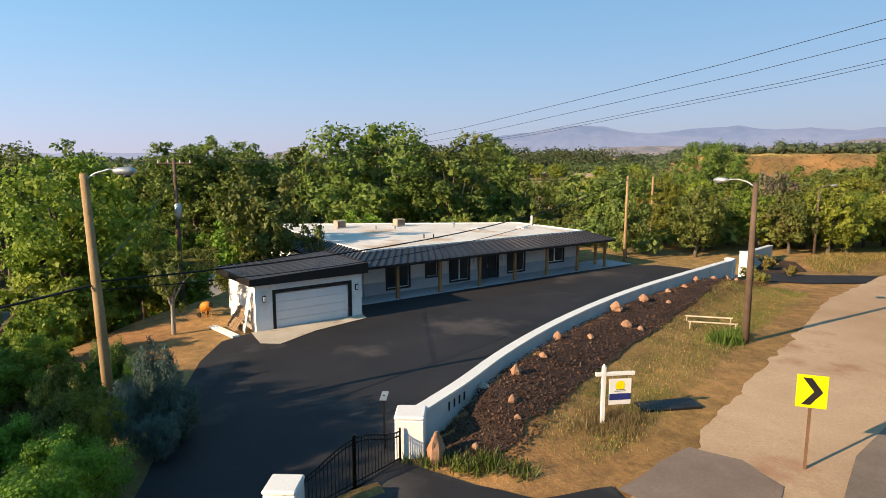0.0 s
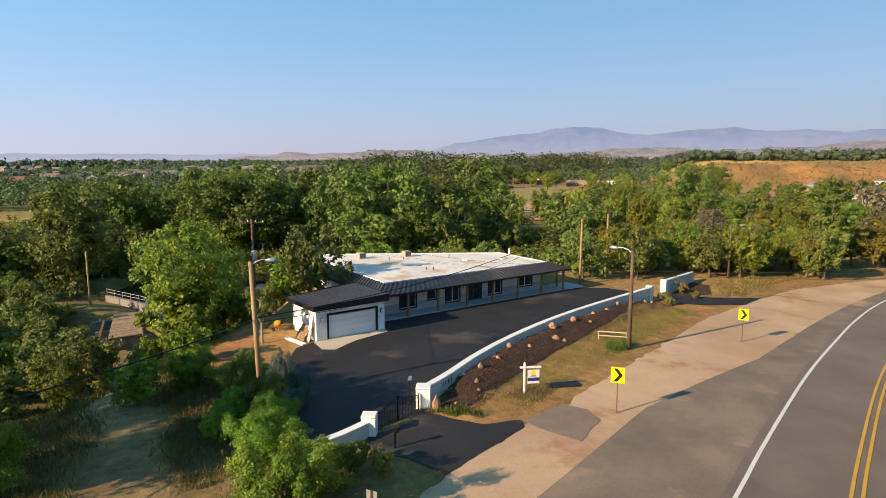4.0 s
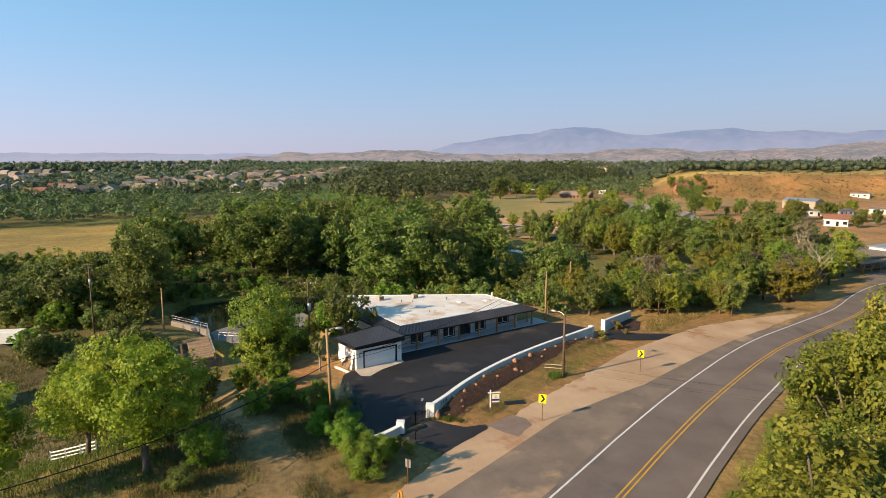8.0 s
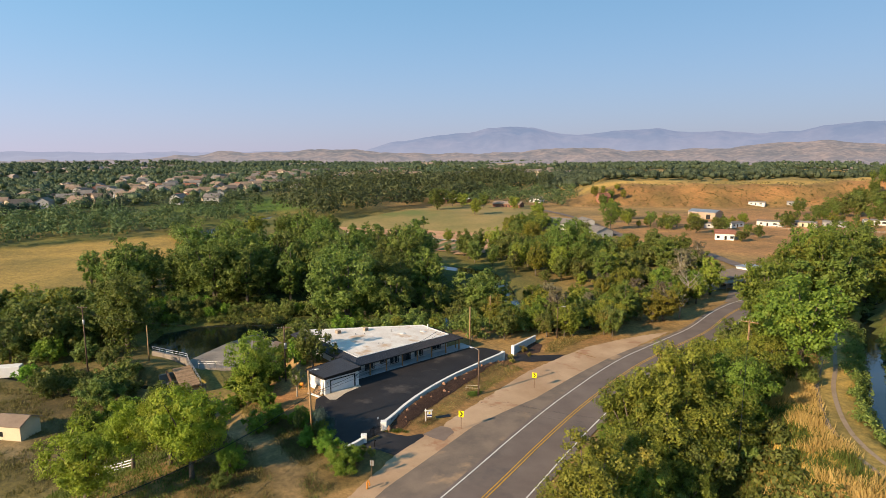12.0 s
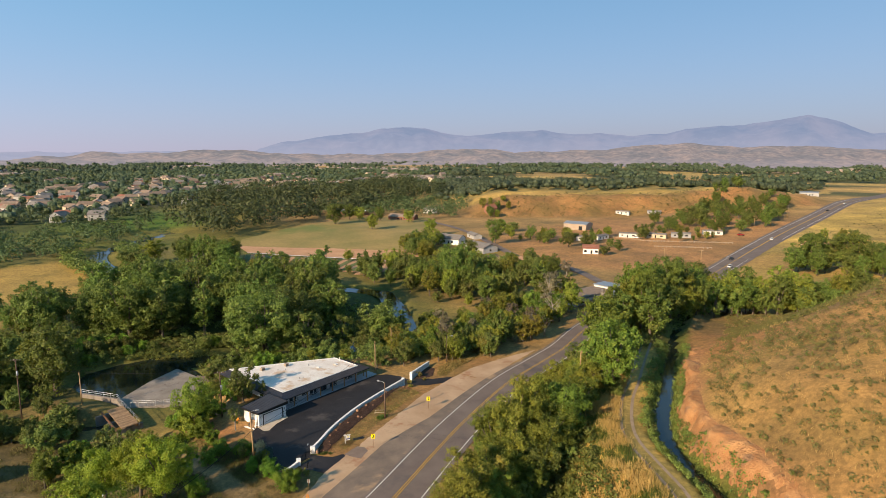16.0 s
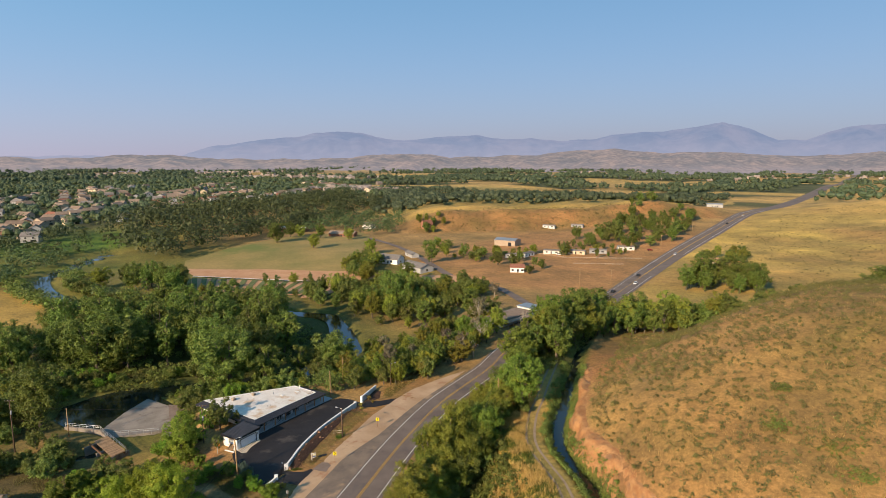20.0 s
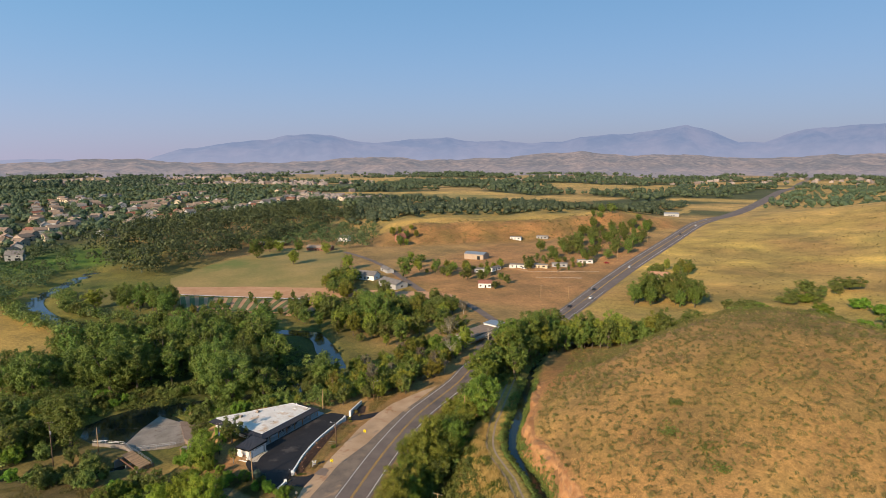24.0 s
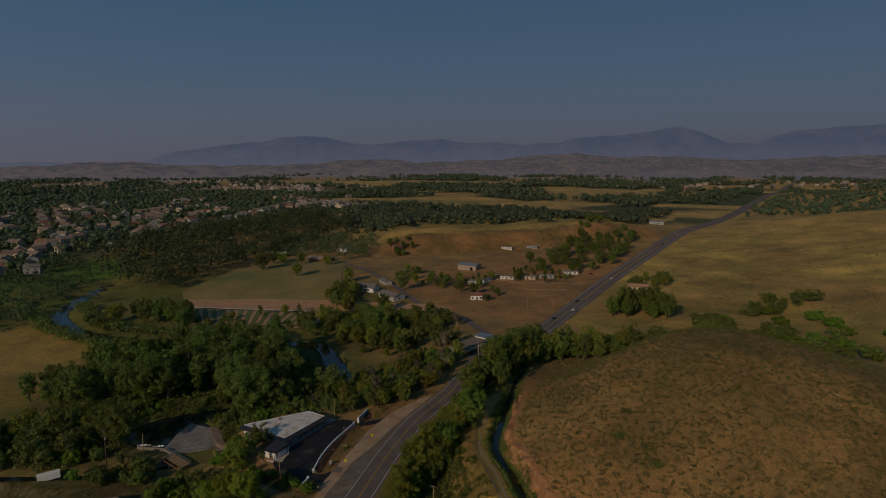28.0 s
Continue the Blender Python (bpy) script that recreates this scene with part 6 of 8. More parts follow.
scatter(["far_willow_bush", "far_willow_tree"], [(104, 290), (126, 304), (150, 352), (132, 366), (108, 310)], 11, 5, 9, wide=(1.2, 1.7), gap=5)
scatter(["far_elm_tree", "far_willow_tree"], [(10, 352), (60, 380), (58, 398), (34, 402), (12, 372)], 12, 6, 11, gap=5)
scatter(["far_cottonwood_tree", "far_willow_tree"], [(60, 166), (26, 150), (16, 160), (34, 176), (70, 186)], 12, 7, 12, gap=4.5)
for x, y, h in ((-70, 20, 4.5), (-62, 17, 5.5), (-57, 7, 4), (-50, 15, 5), (-55, 10, 5), (-40, 1.5, 4), (-44, -1, 3), (-27, -4.5, 3.2), (-66, 12, 3)):
    plant("green_bush" if x > -60 else "ash_tree", x, y, h, None, 0.95)
scatter(["far_cottonwood_tree", "far_willow_tree"], [(-60, 180), (-100, 200), (-96, 222), (-60, 205)], 14, 7, 12, gap=6)


for x, y, h in ((-24, 121, 11), (-19.5, 151, 10), (-94, 159, 13), (26, 171, 9), (-18, 104, 8)):
    b = Build()
    gz = ground_at(x, y)
    b.tube([(0, 0, -0.4), (0.1, 0.1, h * 0.3), (0.3, -0.1, h * 0.6)], [0.3, 0.24, 0.14], 7)
    for k in range(9):
        a, f = rng.uniform(0, 6.28), rng.uniform(0.25, 0.6)
        s0 = Vector((0.3 * f, 0, h * f))
        tip = s0 + Vector((math.cos(a) * h * 0.26, math.sin(a) * h * 0.26, h * rng.uniform(0.22, 0.42)))
        first = len(b.v)
        b.tube([s0, s0.lerp(tip, 0.5) + Vector((0, 0, -0.04 * h)), tip], [0.12, 0.08, 0.02], 5)
        b.f.append((min(range(21), key=lambda i: (Vector(b.v[i]) - s0).length), first, first + 1))
        for c in range(3):
            q = s0.lerp(tip, 0.45 + 0.2 * c)
            b.tube([q, q + Vector((float(rng.normal()), float(rng.normal()), 1.0)) * h * 0.09], [0.045, 0.012], 4)
            b.f.append((first + 5, len(b.v) - 8, len(b.v) - 7))
    dead = thing("bare_tree", "bleached leafless dead tree with forked branches", "tree", pose(x, y, gz, 0, 0, float(rng.uniform(0, 360))), "trees and bushes")
    part("trunk", b, M["grey_bark"], dead, smooth=True)


def ball_quads():
    """Corners of a ball of 24 four-cornered faces."""
    out = []
    for axis_no in range(3):
        for side in (-1, 1):
            for i in range(2):
                for j in range(2):
                    for u, v in ((i, j), (i + 1, j), (i + 1, j + 1), (i, j + 1)):
                        p = np.roll(np.array([side, u - 1.0, v - 1.0]), axis_no)
                        out.append(p / np.linalg.norm(p))
    return np.array(out)


CORE = ball_quads()


def woods(name, label, spots, tall, size, count, material):
    """Many far trees as one joined growth."""
    cs, ns, core = [], [], []
    z = land(spots[:, 0], spots[:, 1])
    for (x, y), g in zip(spots, z):
        h = tall * rng.choice([0.55, 0.75, 0.9, 1.0, 1.1, 1.35]) * rng.uniform(0.9, 1.1)
        r = h * rng.uniform(0.4, 0.68)
        q = rng.normal(size=(count, 3))
        q /= np.linalg.norm(q, axis=1)[:, None]
        q[:, 2] = np.where(q[:, 2] < -0.35, -q[:, 2], q[:, 2])
        lump = 1 + 0.22 * np.sin(q[:, 0] * 5 + x) * np.cos(q[:, 1] * 5 + y)
        if tall >= 5 and count < 46:
            core.append((CORE * (np.array([r, r, h * 0.46]) * 0.66) * (1 + 0.16 * np.sin(CORE[:, :1] * 5 + x) * np.cos(CORE[:, 1:2] * 5 + y)) + np.array([x, y, g + h * 0.5])))
        cs.append(np.array([x, y, g + h * 0.52]) + q * np.array([r, r, h * 0.46]) * (rng.uniform(0.7, 1.05, count) * lump)[:, None])
        ns.append(q + np.array([0, 0, 0.3]))
    flakes = leaves(np.concatenate(cs), np.concatenate(ns), size * tall, 0.42)
    me = quads_mesh(name, np.concatenate([flakes, *core]), M[material])
    return tagged(new(name, me), label, "woodland", kind="stuff")


def spread(poly, count, keep=None):
    xs, ys = np.array([p[0] for p in poly]), np.array([p[1] for p in poly])
    x, y = rng.uniform(xs.min(), xs.max(), count * 6), rng.uniform(ys.min(), ys.max(), count * 6)
    inside = np.zeros(len(x), bool)
    for (ax, ay), (bx, by) in zip(poly, poly[1:] + poly[:1]):
        if ay != by:
            inside ^= ((ay > y) != (by > y)) & (x < (bx - ax) * (y - ay) / (by - ay) + ax)
    inside &= np.abs(along(x, y, ROAD)) > 16
    inside &= np.abs(along(x, y, RIVER)) > 11
    inside &= ~on_field(x, y)
    if keep is not None:
        inside &= keep(x, y)
    return np.stack([x, y], 1)[inside][:count]


# suburb plots along its streets
STREETS = [[(-516, 158), (-626, 219), (-685, 297), (-778, 394), (-771, 443), (-748, 505), (-820, 640), (-848, 705)], [(-929, 945), (-860, 930), (-792, 911), (-628, 822)], [(-1318, 634), (-1100, 560), (-900, 480)], [(-1528, 898), (-1300, 850), (-1050, 800)],
           [(-1603, 715), (-1318, 634)], [(-700, 200), (-860, 260), (-1000, 330)], [(-640, 150), (-720, 180), (-900, 200), (-1100, 260)], [(-760, 330), (-960, 430), (-1150, 520)], [(-930, 560), (-1000, 700), (-1080, 780)], [(-700, 620), (-760, 760), (-700, 880)], [(-560, 100), (-700, 110), (-900, 130)], [(-1200, 380), (-1400, 500), (-1550, 560)], [(-820, 500), (-900, 600), (-930, 740)], [(-640, 380), (-700, 450), (-690, 560)], [(-1150, 650), (-1250, 740), (-1400, 760)], [(-1900, 900), (-1600, 1050), (-1300, 1050)], [(-850, 300), (-960, 330), (-1100, 420)], [(-530, -40), (-560, 0), (-535, 40), (-560, 70), (-600, 110)], [(-610, -50), (-640, 10), (-620, 60), (-650, 110)], [(-700, -40), (-720, 40), (-720, 110)]]
PLOTS = []
for street in STREETS:
    for i, p in enumerate(curve(street, 15)):
        q = p + Vector((float(rng.uniform(-5, 5)), (15 if i % 2 else -15) + float(rng.uniform(-4, 4))))
        if all((q - o).length > 17 for o in PLOTS):
            PLOTS.append(q)
PLOTS = sorted(PLOTS, key=lambda p: p.length)[:290]
plot_x, plot_y = np.array([p.x for p in PLOTS]), np.array([p.y for p in PLOTS])
clear = lambda x, y: np.min(np.hypot(x[:, None] - plot_x, y[:, None] - plot_y), axis=1) > np.where(x > -740, 15.0, 11.5)
patches = lambda x, y: ripple(x, y, 140, 5) + 0.6 * ripple(x, y, 62, 2) > -0.05
belts = lambda x, y: patches(x, y) & clear(x, y)
woods("grove", "grove of tall cottonwoods behind the farm field", spread([(-408, 176), (-345, 184), (-352, 232), (-372, 329), (-380, 400), (-420, 480), (-439, 607), (-600, 680), (-599, 521), (-600, 432), (-560, 313), (-500, 225)], 360, clear), 19, 0.115, 105, "far_leaf")
woods("grove", "dense wood along the far river bank", spread([(-338, -60), (-333, 55), (-430, 75), (-490, 84), (-500, -40), (-440, -90)], 300, clear), 10, 0.15, 60, "far_leaf")
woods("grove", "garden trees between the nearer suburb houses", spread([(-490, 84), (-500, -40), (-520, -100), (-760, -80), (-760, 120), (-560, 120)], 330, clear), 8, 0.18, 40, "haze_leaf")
woods("grove", "trees between the river and the golden field", spread([(-300, 96), (-262, 98), (-215, 112), (-178, 140), (-196, 96), (-230, 84), (-262, 74), (-310, 76)], 190), 6.5, 0.16, 50, "far_leaf")
woods("grove", "low willows along the near bank of the far river", spread([(-372, 112), (-352, 84), (-305, 70), (-262, 66), (-215, 78), (-215, 112), (-262, 104), (-300, 108), (-340, 128)], 230), 6, 0.17, 46, "willow")
woods("grove", "bright green golf course trees", spread([(-450, 110), (-430, 175), (-500, 230), (-560, 200), (-520, 110)], 70, clear), 10, 0.14, 55, "far_leaf")
woods("grove", "trees along the far river", spread([(-440, 60), (-330, 60), (-345, 130), (-400, 180), (-440, 170)], 90), 10, 0.14, 55, "far_leaf")
woods("grove", "trees round the farmhouses below the terrace", spread([(-420, 330), (-330, 370), (-282, 372), (-275, 420), (-330, 500), (-450, 500)], 170, lambda x, y: np.hypot(x + 304, y - 349) > 24), 12, 0.14, 55, "far_leaf")


def distant_houses(spots, material):
    """Low gabled houses far out on the plain, joined."""
    b = Build()
    z = land(spots[:, 0], spots[:, 1])
    for (x, y), g in zip(spots, z):
        w, d, h, t = rng.uniform(6, 9), rng.uniform(4.5, 6), rng.uniform(4, 6.5), rng.uniform(0, math.pi)
        c, s0 = math.cos(t), math.sin(t)
        at2 = lambda u, v, q: (x + u * c - v * s0, y + u * s0 + v * c, g + q)
        b.add([at2(-w, -d, -1), at2(w, -d, -1), at2(w, d, -1), at2(-w, d, -1), at2(-w, -d, h), at2(w, -d, h), at2(w, d, h), at2(-w, d, h), at2(-w, 0, h + 3), at2(w, 0, h + 3)],
              [(0, 1, 5, 4), (1, 2, 6, 9, 5), (2, 3, 7, 6), (3, 0, 4, 8, 7), (4, 5, 9, 8), (6, 7, 8, 9)])
    me = bpy.data.meshes.new("distant_houses")
    me.from_pydata(b.v, [], b.f)
    me.materials.append(material)
    tagged(new("distant_houses", me), "scattered tan and grey houses far across the plain", "houses", kind="stuff")


distant_houses(np.concatenate([spread([(-900, 950), (-1250, 1050), (-1650, 900), (-2200, 900), (-2300, 1700), (-1200, 1700)], 330), spread([(-1650, 500), (-1300, 100), (-700, -60), (-1500, -200), (-2400, 100), (-2400, 800)], 260), spread([(-900, 1700), (-200, 1750), (700, 1900), (500, 2500), (-700, 2600)], 160), spread([(-820, 760), (-620, 800), (-560, 960), (-800, 1050)], 50)]), M["far_house"])
groups = lambda x, y: clear(x, y) & (ripple(x, y, 33, 4) + 0.8 * ripple(x, y, 74, 1) > -0.75)
town_trees = spread([(-500, 140), (-540, 240), (-580, 380), (-500, 560), (-440, 620), (-850, 1150), (-1250, 1100), (-1600, 900), (-1650, 500), (-1300, 120), (-700, -60), (-560, 20)], 5200, groups)
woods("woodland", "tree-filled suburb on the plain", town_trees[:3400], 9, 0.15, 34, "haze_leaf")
woods("woodland", "brighter green trees of the suburb", town_trees[3400:], 9, 0.15, 34, "far_leaf")
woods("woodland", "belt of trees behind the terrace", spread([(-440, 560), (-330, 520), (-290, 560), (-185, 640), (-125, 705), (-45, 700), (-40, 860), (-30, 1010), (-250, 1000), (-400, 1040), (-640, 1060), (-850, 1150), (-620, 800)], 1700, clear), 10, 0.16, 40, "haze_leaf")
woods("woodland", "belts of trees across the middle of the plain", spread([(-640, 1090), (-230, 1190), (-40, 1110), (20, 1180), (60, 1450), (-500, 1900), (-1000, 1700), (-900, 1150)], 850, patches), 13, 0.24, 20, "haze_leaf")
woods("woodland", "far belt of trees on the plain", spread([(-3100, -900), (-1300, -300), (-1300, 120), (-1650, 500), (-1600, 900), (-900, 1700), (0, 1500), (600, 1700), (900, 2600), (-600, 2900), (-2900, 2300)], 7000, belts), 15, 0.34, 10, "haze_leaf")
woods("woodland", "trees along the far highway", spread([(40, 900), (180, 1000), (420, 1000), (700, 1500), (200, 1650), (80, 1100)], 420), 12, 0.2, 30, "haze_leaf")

for poly, count, tall in (
        ([(-155, 1), (-141, 30), (-112, 40), (-66, 54), (-62, 80), (-100, 110), (-135, 124), (-176, 118), (-192, 50), (-176, 8)], 700, 2.6),
        ([(-64, 78), (-36, 58), (-19, 84), (-17, 104), (-23, 128), (-30, 142), (-46, 132), (-64, 108)], 760, 2.7),
        ([(14, 8), (9, 40), (5, 62), (1, 84), (4, 130), (20, 120), (20, 90), (20, 60), (23, 40), (24, 12)], 420, 1.9),
        ([(-66, 58), (-62, 34), (-46, 46), (-32, 56), (-44, 70)], 130, 2.2),
        ([(-300, 104), (-215, 116), (-170, 140), (-130, 148), (-120, 130), (-190, 110), (-262, 72), (-320, 74)], 320, 3.0),
        ([(-172, -44), (-162, 8), (-124, 8), (-104, -2), (-110, -28)], 300, 2.6),
        ([(-122, 24), (-124, 34), (-104, 38), (-88, 36), (-70, 24), (-62, 32), (-80, 47), (-110, 50), (-132, 38)], 420, 1.7),
        ([(-96, 30), (-128, 24), (-150, 24), (-146, -2), (-124, -4), (-122, 22)], 150, 1.8)):
    woods("undergrowth", "dense green undergrowth below the trees", spread(poly, count), tall, 0.24, 40, "willow")

bank = np.stack([rng.uniform(-130, -60, 3600), rng.uniform(6, 54, 3600)], 1)
off_pool = np.abs(along(bank[:, 0], bank[:, 1], WEIR + WEIR[:1]))
bank = bank[((bank[:, 0] < -114) | (bank[:, 1] > 30)) & (off_pool > 0.5) & (off_pool < 11) & ~within(bank[:, 0], bank[:, 1], WEIR) & (land(bank[:, 0], bank[:, 1]) > -9.5)][:520]
woods("undergrowth", "low willows along the bank of the mill pool", bank[:380], 1.5, 0.22, 40, "willow")
woods("undergrowth", "yellow-green weeds along the bank of the mill pool", bank[380:], 1.1, 0.22, 36, "golden")

# scrub and grass
hill_spots = spread([(24, 150), (34, 104), (36, 78), (45, 44), (60, 24), (84, 0), (150, -40), (190, 20), (190, 110), (120, 170), (70, 150)], 15000, lambda x, y: (along(x, y, DITCH) < -5.5) & (ripple(x, y, 7, 3) + 0.7 * ripple(x, y, 19, 5) > -2.4 + 1.2 * rng.random(len(x))))
woods("scrub", "low grey-green sage scrub dotting the red hill", hill_spots[:8500], 1.15, 0.22, 30, "scrub")
woods("scrub", "taller olive bushes on the red hill", hill_spots[8500:9400], 1.5, 0.16, 36, "scrub")
for k, (x, y, w) in enumerate(((81.9, 34.9, 2.0), (91, 31.3, 2.6), (93.5, 25.9, 2.0), (81.8, 44.6, 1.3), (52, 84, 2.8))):
    woods("scrub", "bright green low thicket on the red hill", np.stack([x + 0.6 * w * rng.normal(size=46), y + 0.45 * w * rng.normal(size=46)], 1), 0.8, 0.24, 30, "willow")
woods("scrub", "green bushes in the folds of the red hill", hill_spots[9400:9700], 1.4, 0.17, 36, "willow")
woods("scrub", "sparse scrub on the golden slopes", spread([(40, 300), (300, 300), (420, 600), (260, 900), (60, 700), (20, 420)], 1500, lambda x, y: ripple(x, y, 33, 2) * ripple(x, y, 71, 4) > -0.1), 1.5, 0.3, 14, "scrub")
woods("scrub", "scrub on the terrace face", spread([(-270, 400), (-250, 430), (-100, 560), (-60, 640), (-100, 640), (-270, 480)], 700), 1.9, 0.3, 14, "scrub")


def tufts(name, label, spots, tall, each, material, spreadout=0.18, width=0.035):
    """Clumps of upright blades, joined."""
    n = len(spots)
    z = land(spots[:, 0], spots[:, 1])
    base = np.repeat(np.stack([spots[:, 0], spots[:, 1], z], 1), each, 0) + np.concatenate([rng.normal(size=(n * each, 2)) * spreadout, np.zeros((n * each, 1))], 1)
    a = rng.uniform(0, 2 * math.pi, n * each)
    h = tall * rng.uniform(0.5, 1.3, n * each)
    side = np.stack([np.cos(a), np.sin(a), np.zeros(n * each)], 1) * width
    tip = np.stack([rng.normal(size=n * each) * 0.35 * h, rng.normal(size=n * each) * 0.35 * h, h], 1)
    v = np.empty((n * each, 4, 3))
    v[:, 0], v[:, 1], v[:, 2], v[:, 3] = base - side, base + side, base + side * 0.4 + tip, base - side * 0.4 + tip
    return tagged(new(name, quads_mesh(name, v.reshape(-1, 3), M[material])), label, "grass", kind="stuff")


off_road = lambda x, y: (along(x, y, ROAD) < -10) & (along(x, y, WALL) > 0.8)
tufts("grass_tufts", "tall dry golden grass along the ditch track", spread([(23, 75), (29, 56), (33, 40), (43, 26), (54, 13), (44, 6), (33, 20), (25, 40), (20, 62)], 3400, lambda x, y: (np.abs(along(x, y, DITCH) - 6.2) > 1.7) & (ripple(x, y, 4, 1) + ripple(x, y, 1.7, 3) > -0.3 + 0.12 * np.maximum(np.abs(along(x, y, DITCH) - 9) - 5, 0))), 0.8, 7, "dry_grass", 0.4, 0.045)
tufts("grass_tufts", "green weeds among the golden grass", spread([(23, 75), (29, 56), (33, 40), (43, 26), (54, 13), (42, 4), (30, 18), (23, 40), (19, 62)], 1800, lambda x, y: (np.abs(along(x, y, DITCH) - 6.2) > 1.7) & (ripple(x, y, 4, 1) + ripple(x, y, 1.7, 3) < 0.3)), 0.6, 8, "green_grass", 0.35, 0.05)
tufts("grass_tufts", "dry golden grass patches on the red hill", hill_spots[9700:13500], 0.4, 12, "dry_grass", 0.6, 0.03)
woods("ditch_weeds", "green weeds along the ditch", spread([(20, 94), (25, 74), (28, 55), (36, 36), (44, 27), (54, 12), (64, 16), (50, 36), (42, 52), (37, 74), (31, 92)], 1700, lambda x, y: (along(x, y, DITCH) > -3.6) & (np.abs(along(x, y, DITCH)) > 1.3) & (along(x, y, DITCH) < 3.6 + ripple(x, y, 3))), 1.05, 0.24, 26, "willow")
woods("brush", "green brush between the ditch track and the roadside trees", spread([(20, 80), (26, 50), (34, 30), (46, 12), (38, 0), (28, 8), (24, 30), (17, 60)], 420, lambda x, y: along(x, y, DITCH) > 14 + 2 * ripple(x, y, 5)), 1.6, 0.26, 30, "willow")
VERGE = [(-12.4, 12), (-14, 16), (-16.4, 22.4), (-19.5, 31.8), (-22.4, 41), (-20, 44), (-17, 43), (-13.8, 31), (-11.6, 21.5), (-10, 16), (-9.6, 13)]
tufts("grass_tufts", "short dry tan grass on the verge", spread(VERGE, 560), 0.09, 9, "dry_grass", 0.35, 0.008)
tufts("grass_tufts", "short dull olive grass on the verge", spread(VERGE, 1900), 0.10, 9, "scrub", 0.35, 0.011)
tufts("grass_tufts", "green grass along the edge of the pull-out", spread([(-9.4, 12.4), (-10.2, 16), (-11.0, 19), (-12.6, 25), (-13.6, 30), (-14.4, 30), (-13.6, 26), (-12.0, 20), (-10.9, 15.6), (-10.4, 12.6)], 260, lambda x, y: ripple(x, y, 1.6, 3) > 0.0), 0.12, 12, "green_grass", 0.18, 0.011)
tufts("grass_tufts", "brown dead growth round the sign", spread([(-12.2, 13.6), (-10.8, 14.4), (-10.6, 16), (-11.8, 16.6), (-12.8, 15.4)], 90), 0.22, 12, "dead_weed", 0.2, 0.012)
tufts("grass_tufts", "small green weeds on the gravel", spread([(-6, 14), (-9.6, 19), (-13, 34), (-16, 46), (-9, 44), (-5, 24)], 26), 0.14, 14, "green_grass", 0.16, 0.012)
tufts("grass_tufts", "short green weeds on the verge", spread(VERGE, 1200, lambda x, y: ripple(x, y, 2.2, 1) + ripple(x, y, 0.9, 4) > 0.2), 0.09, 10, "green_grass", 0.25, 0.011)
tufts("grass_tufts", "green weeds at the foot of the gate pillar", spread([(-13.6, 8.0), (-11.4, 9.6), (-10.6, 10.6), (-11.4, 10.9), (-13.0, 9.2)], 60), 0.26, 10, "green_grass", 0.14, 0.02)
tufts("grass_tufts", "green weeds round the lamp post", spread([(-15.4, 27), (-12.8, 26.6), (-12.4, 30), (-14.6, 30.4)], 70), 0.45, 12, "green_grass", 0.18, 0.025)
tufts("grass_tufts", "dry grass beside the dirt track", spread([(-13, -2), (-18, 1), (-26, 1.5), (-34, 1.2), (-30, -2), (-22, -6), (-16, -14), (-10, -8)], 1100, lambda x, y: np.abs(along(x, y, TRACK)) > 2.0 + 0.6 * ripple(x, y, 2.5)), 0.22, 8, "scrub", 0.35, 0.02)
beside = lambda x, y: (np.abs(along(x, y, TRACK)) > 1.9 + 0.7 * ripple(x, y, 2.5)) & (along(x, y, ROAD) < -13) & (ripple(x, y, 3.1, 2) + 0.8 * ripple(x, y, 1.3, 5) > -0.5)
WEEDS = [(-4, -6), (-12, -1), (-24, 0.5), (-36, 1), (-50, 1), (-60, -4), (-50, -14), (-30, -12), (-18, -20), (-2, -22)]
tufts("grass_tufts", "dull olive weeds along the dirt track", spread(WEEDS, 2600, beside), 0.35, 8, "scrub", 0.4, 0.022)
tufts("grass_tufts", "dark green weeds along the dirt track", spread(WEEDS, 800, beside), 0.4, 8, "green_grass", 0.4, 0.024)
tufts("grass_tufts", "dead brown weeds along the dirt track", spread(WEEDS, 500, beside), 0.45, 6, "dead_weed", 0.35, 0.02)
tufts("grass_tufts", "dull weeds on the flat round the shed", spread([(-48, -10), (-60, -8), (-90, -24), (-120, -36), (-100, -50), (-60, -44), (-44, -30)], 3000, lambda x, y: ripple(x, y, 5, 2) + ripple(x, y, 2.1, 5) > -0.6), 0.4, 7, "scrub", 0.5, 0.045)
tufts("grass_tufts", "green grass under the trees", spread([(-24, -14), (-34, -6), (-52, -6), (-50, -20), (-34, -34), (-14, -30), (-18, -16)], 2600), 0.35, 7, "green_grass", 0.3, 0.04)
tufts("grass_tufts", "dry grass on the far verge", spread([(-21, 54), (-18.5, 66), (-17, 80), (-21, 86), (-27, 70), (-25, 60)], 500), 0.3, 7, "dry_grass", 0.3, 0.02)
tufts("grass_tufts", "olive weeds on the far verge", spread([(-21, 54), (-18.5, 66), (-17, 80), (-21, 86), (-27, 70), (-25, 60)], 900), 0.3, 7, "scrub", 0.3, 0.02)
tufts("grass_tufts", "green and gold growth beside the road", spread([(12.5, 8), (9.5, 22), (6, 36), (3, 50), (6, 60), (14, 40), (17, 20), (18, 6)], 2200), 0.5, 8, "green_grass", 0.25, 0.03)


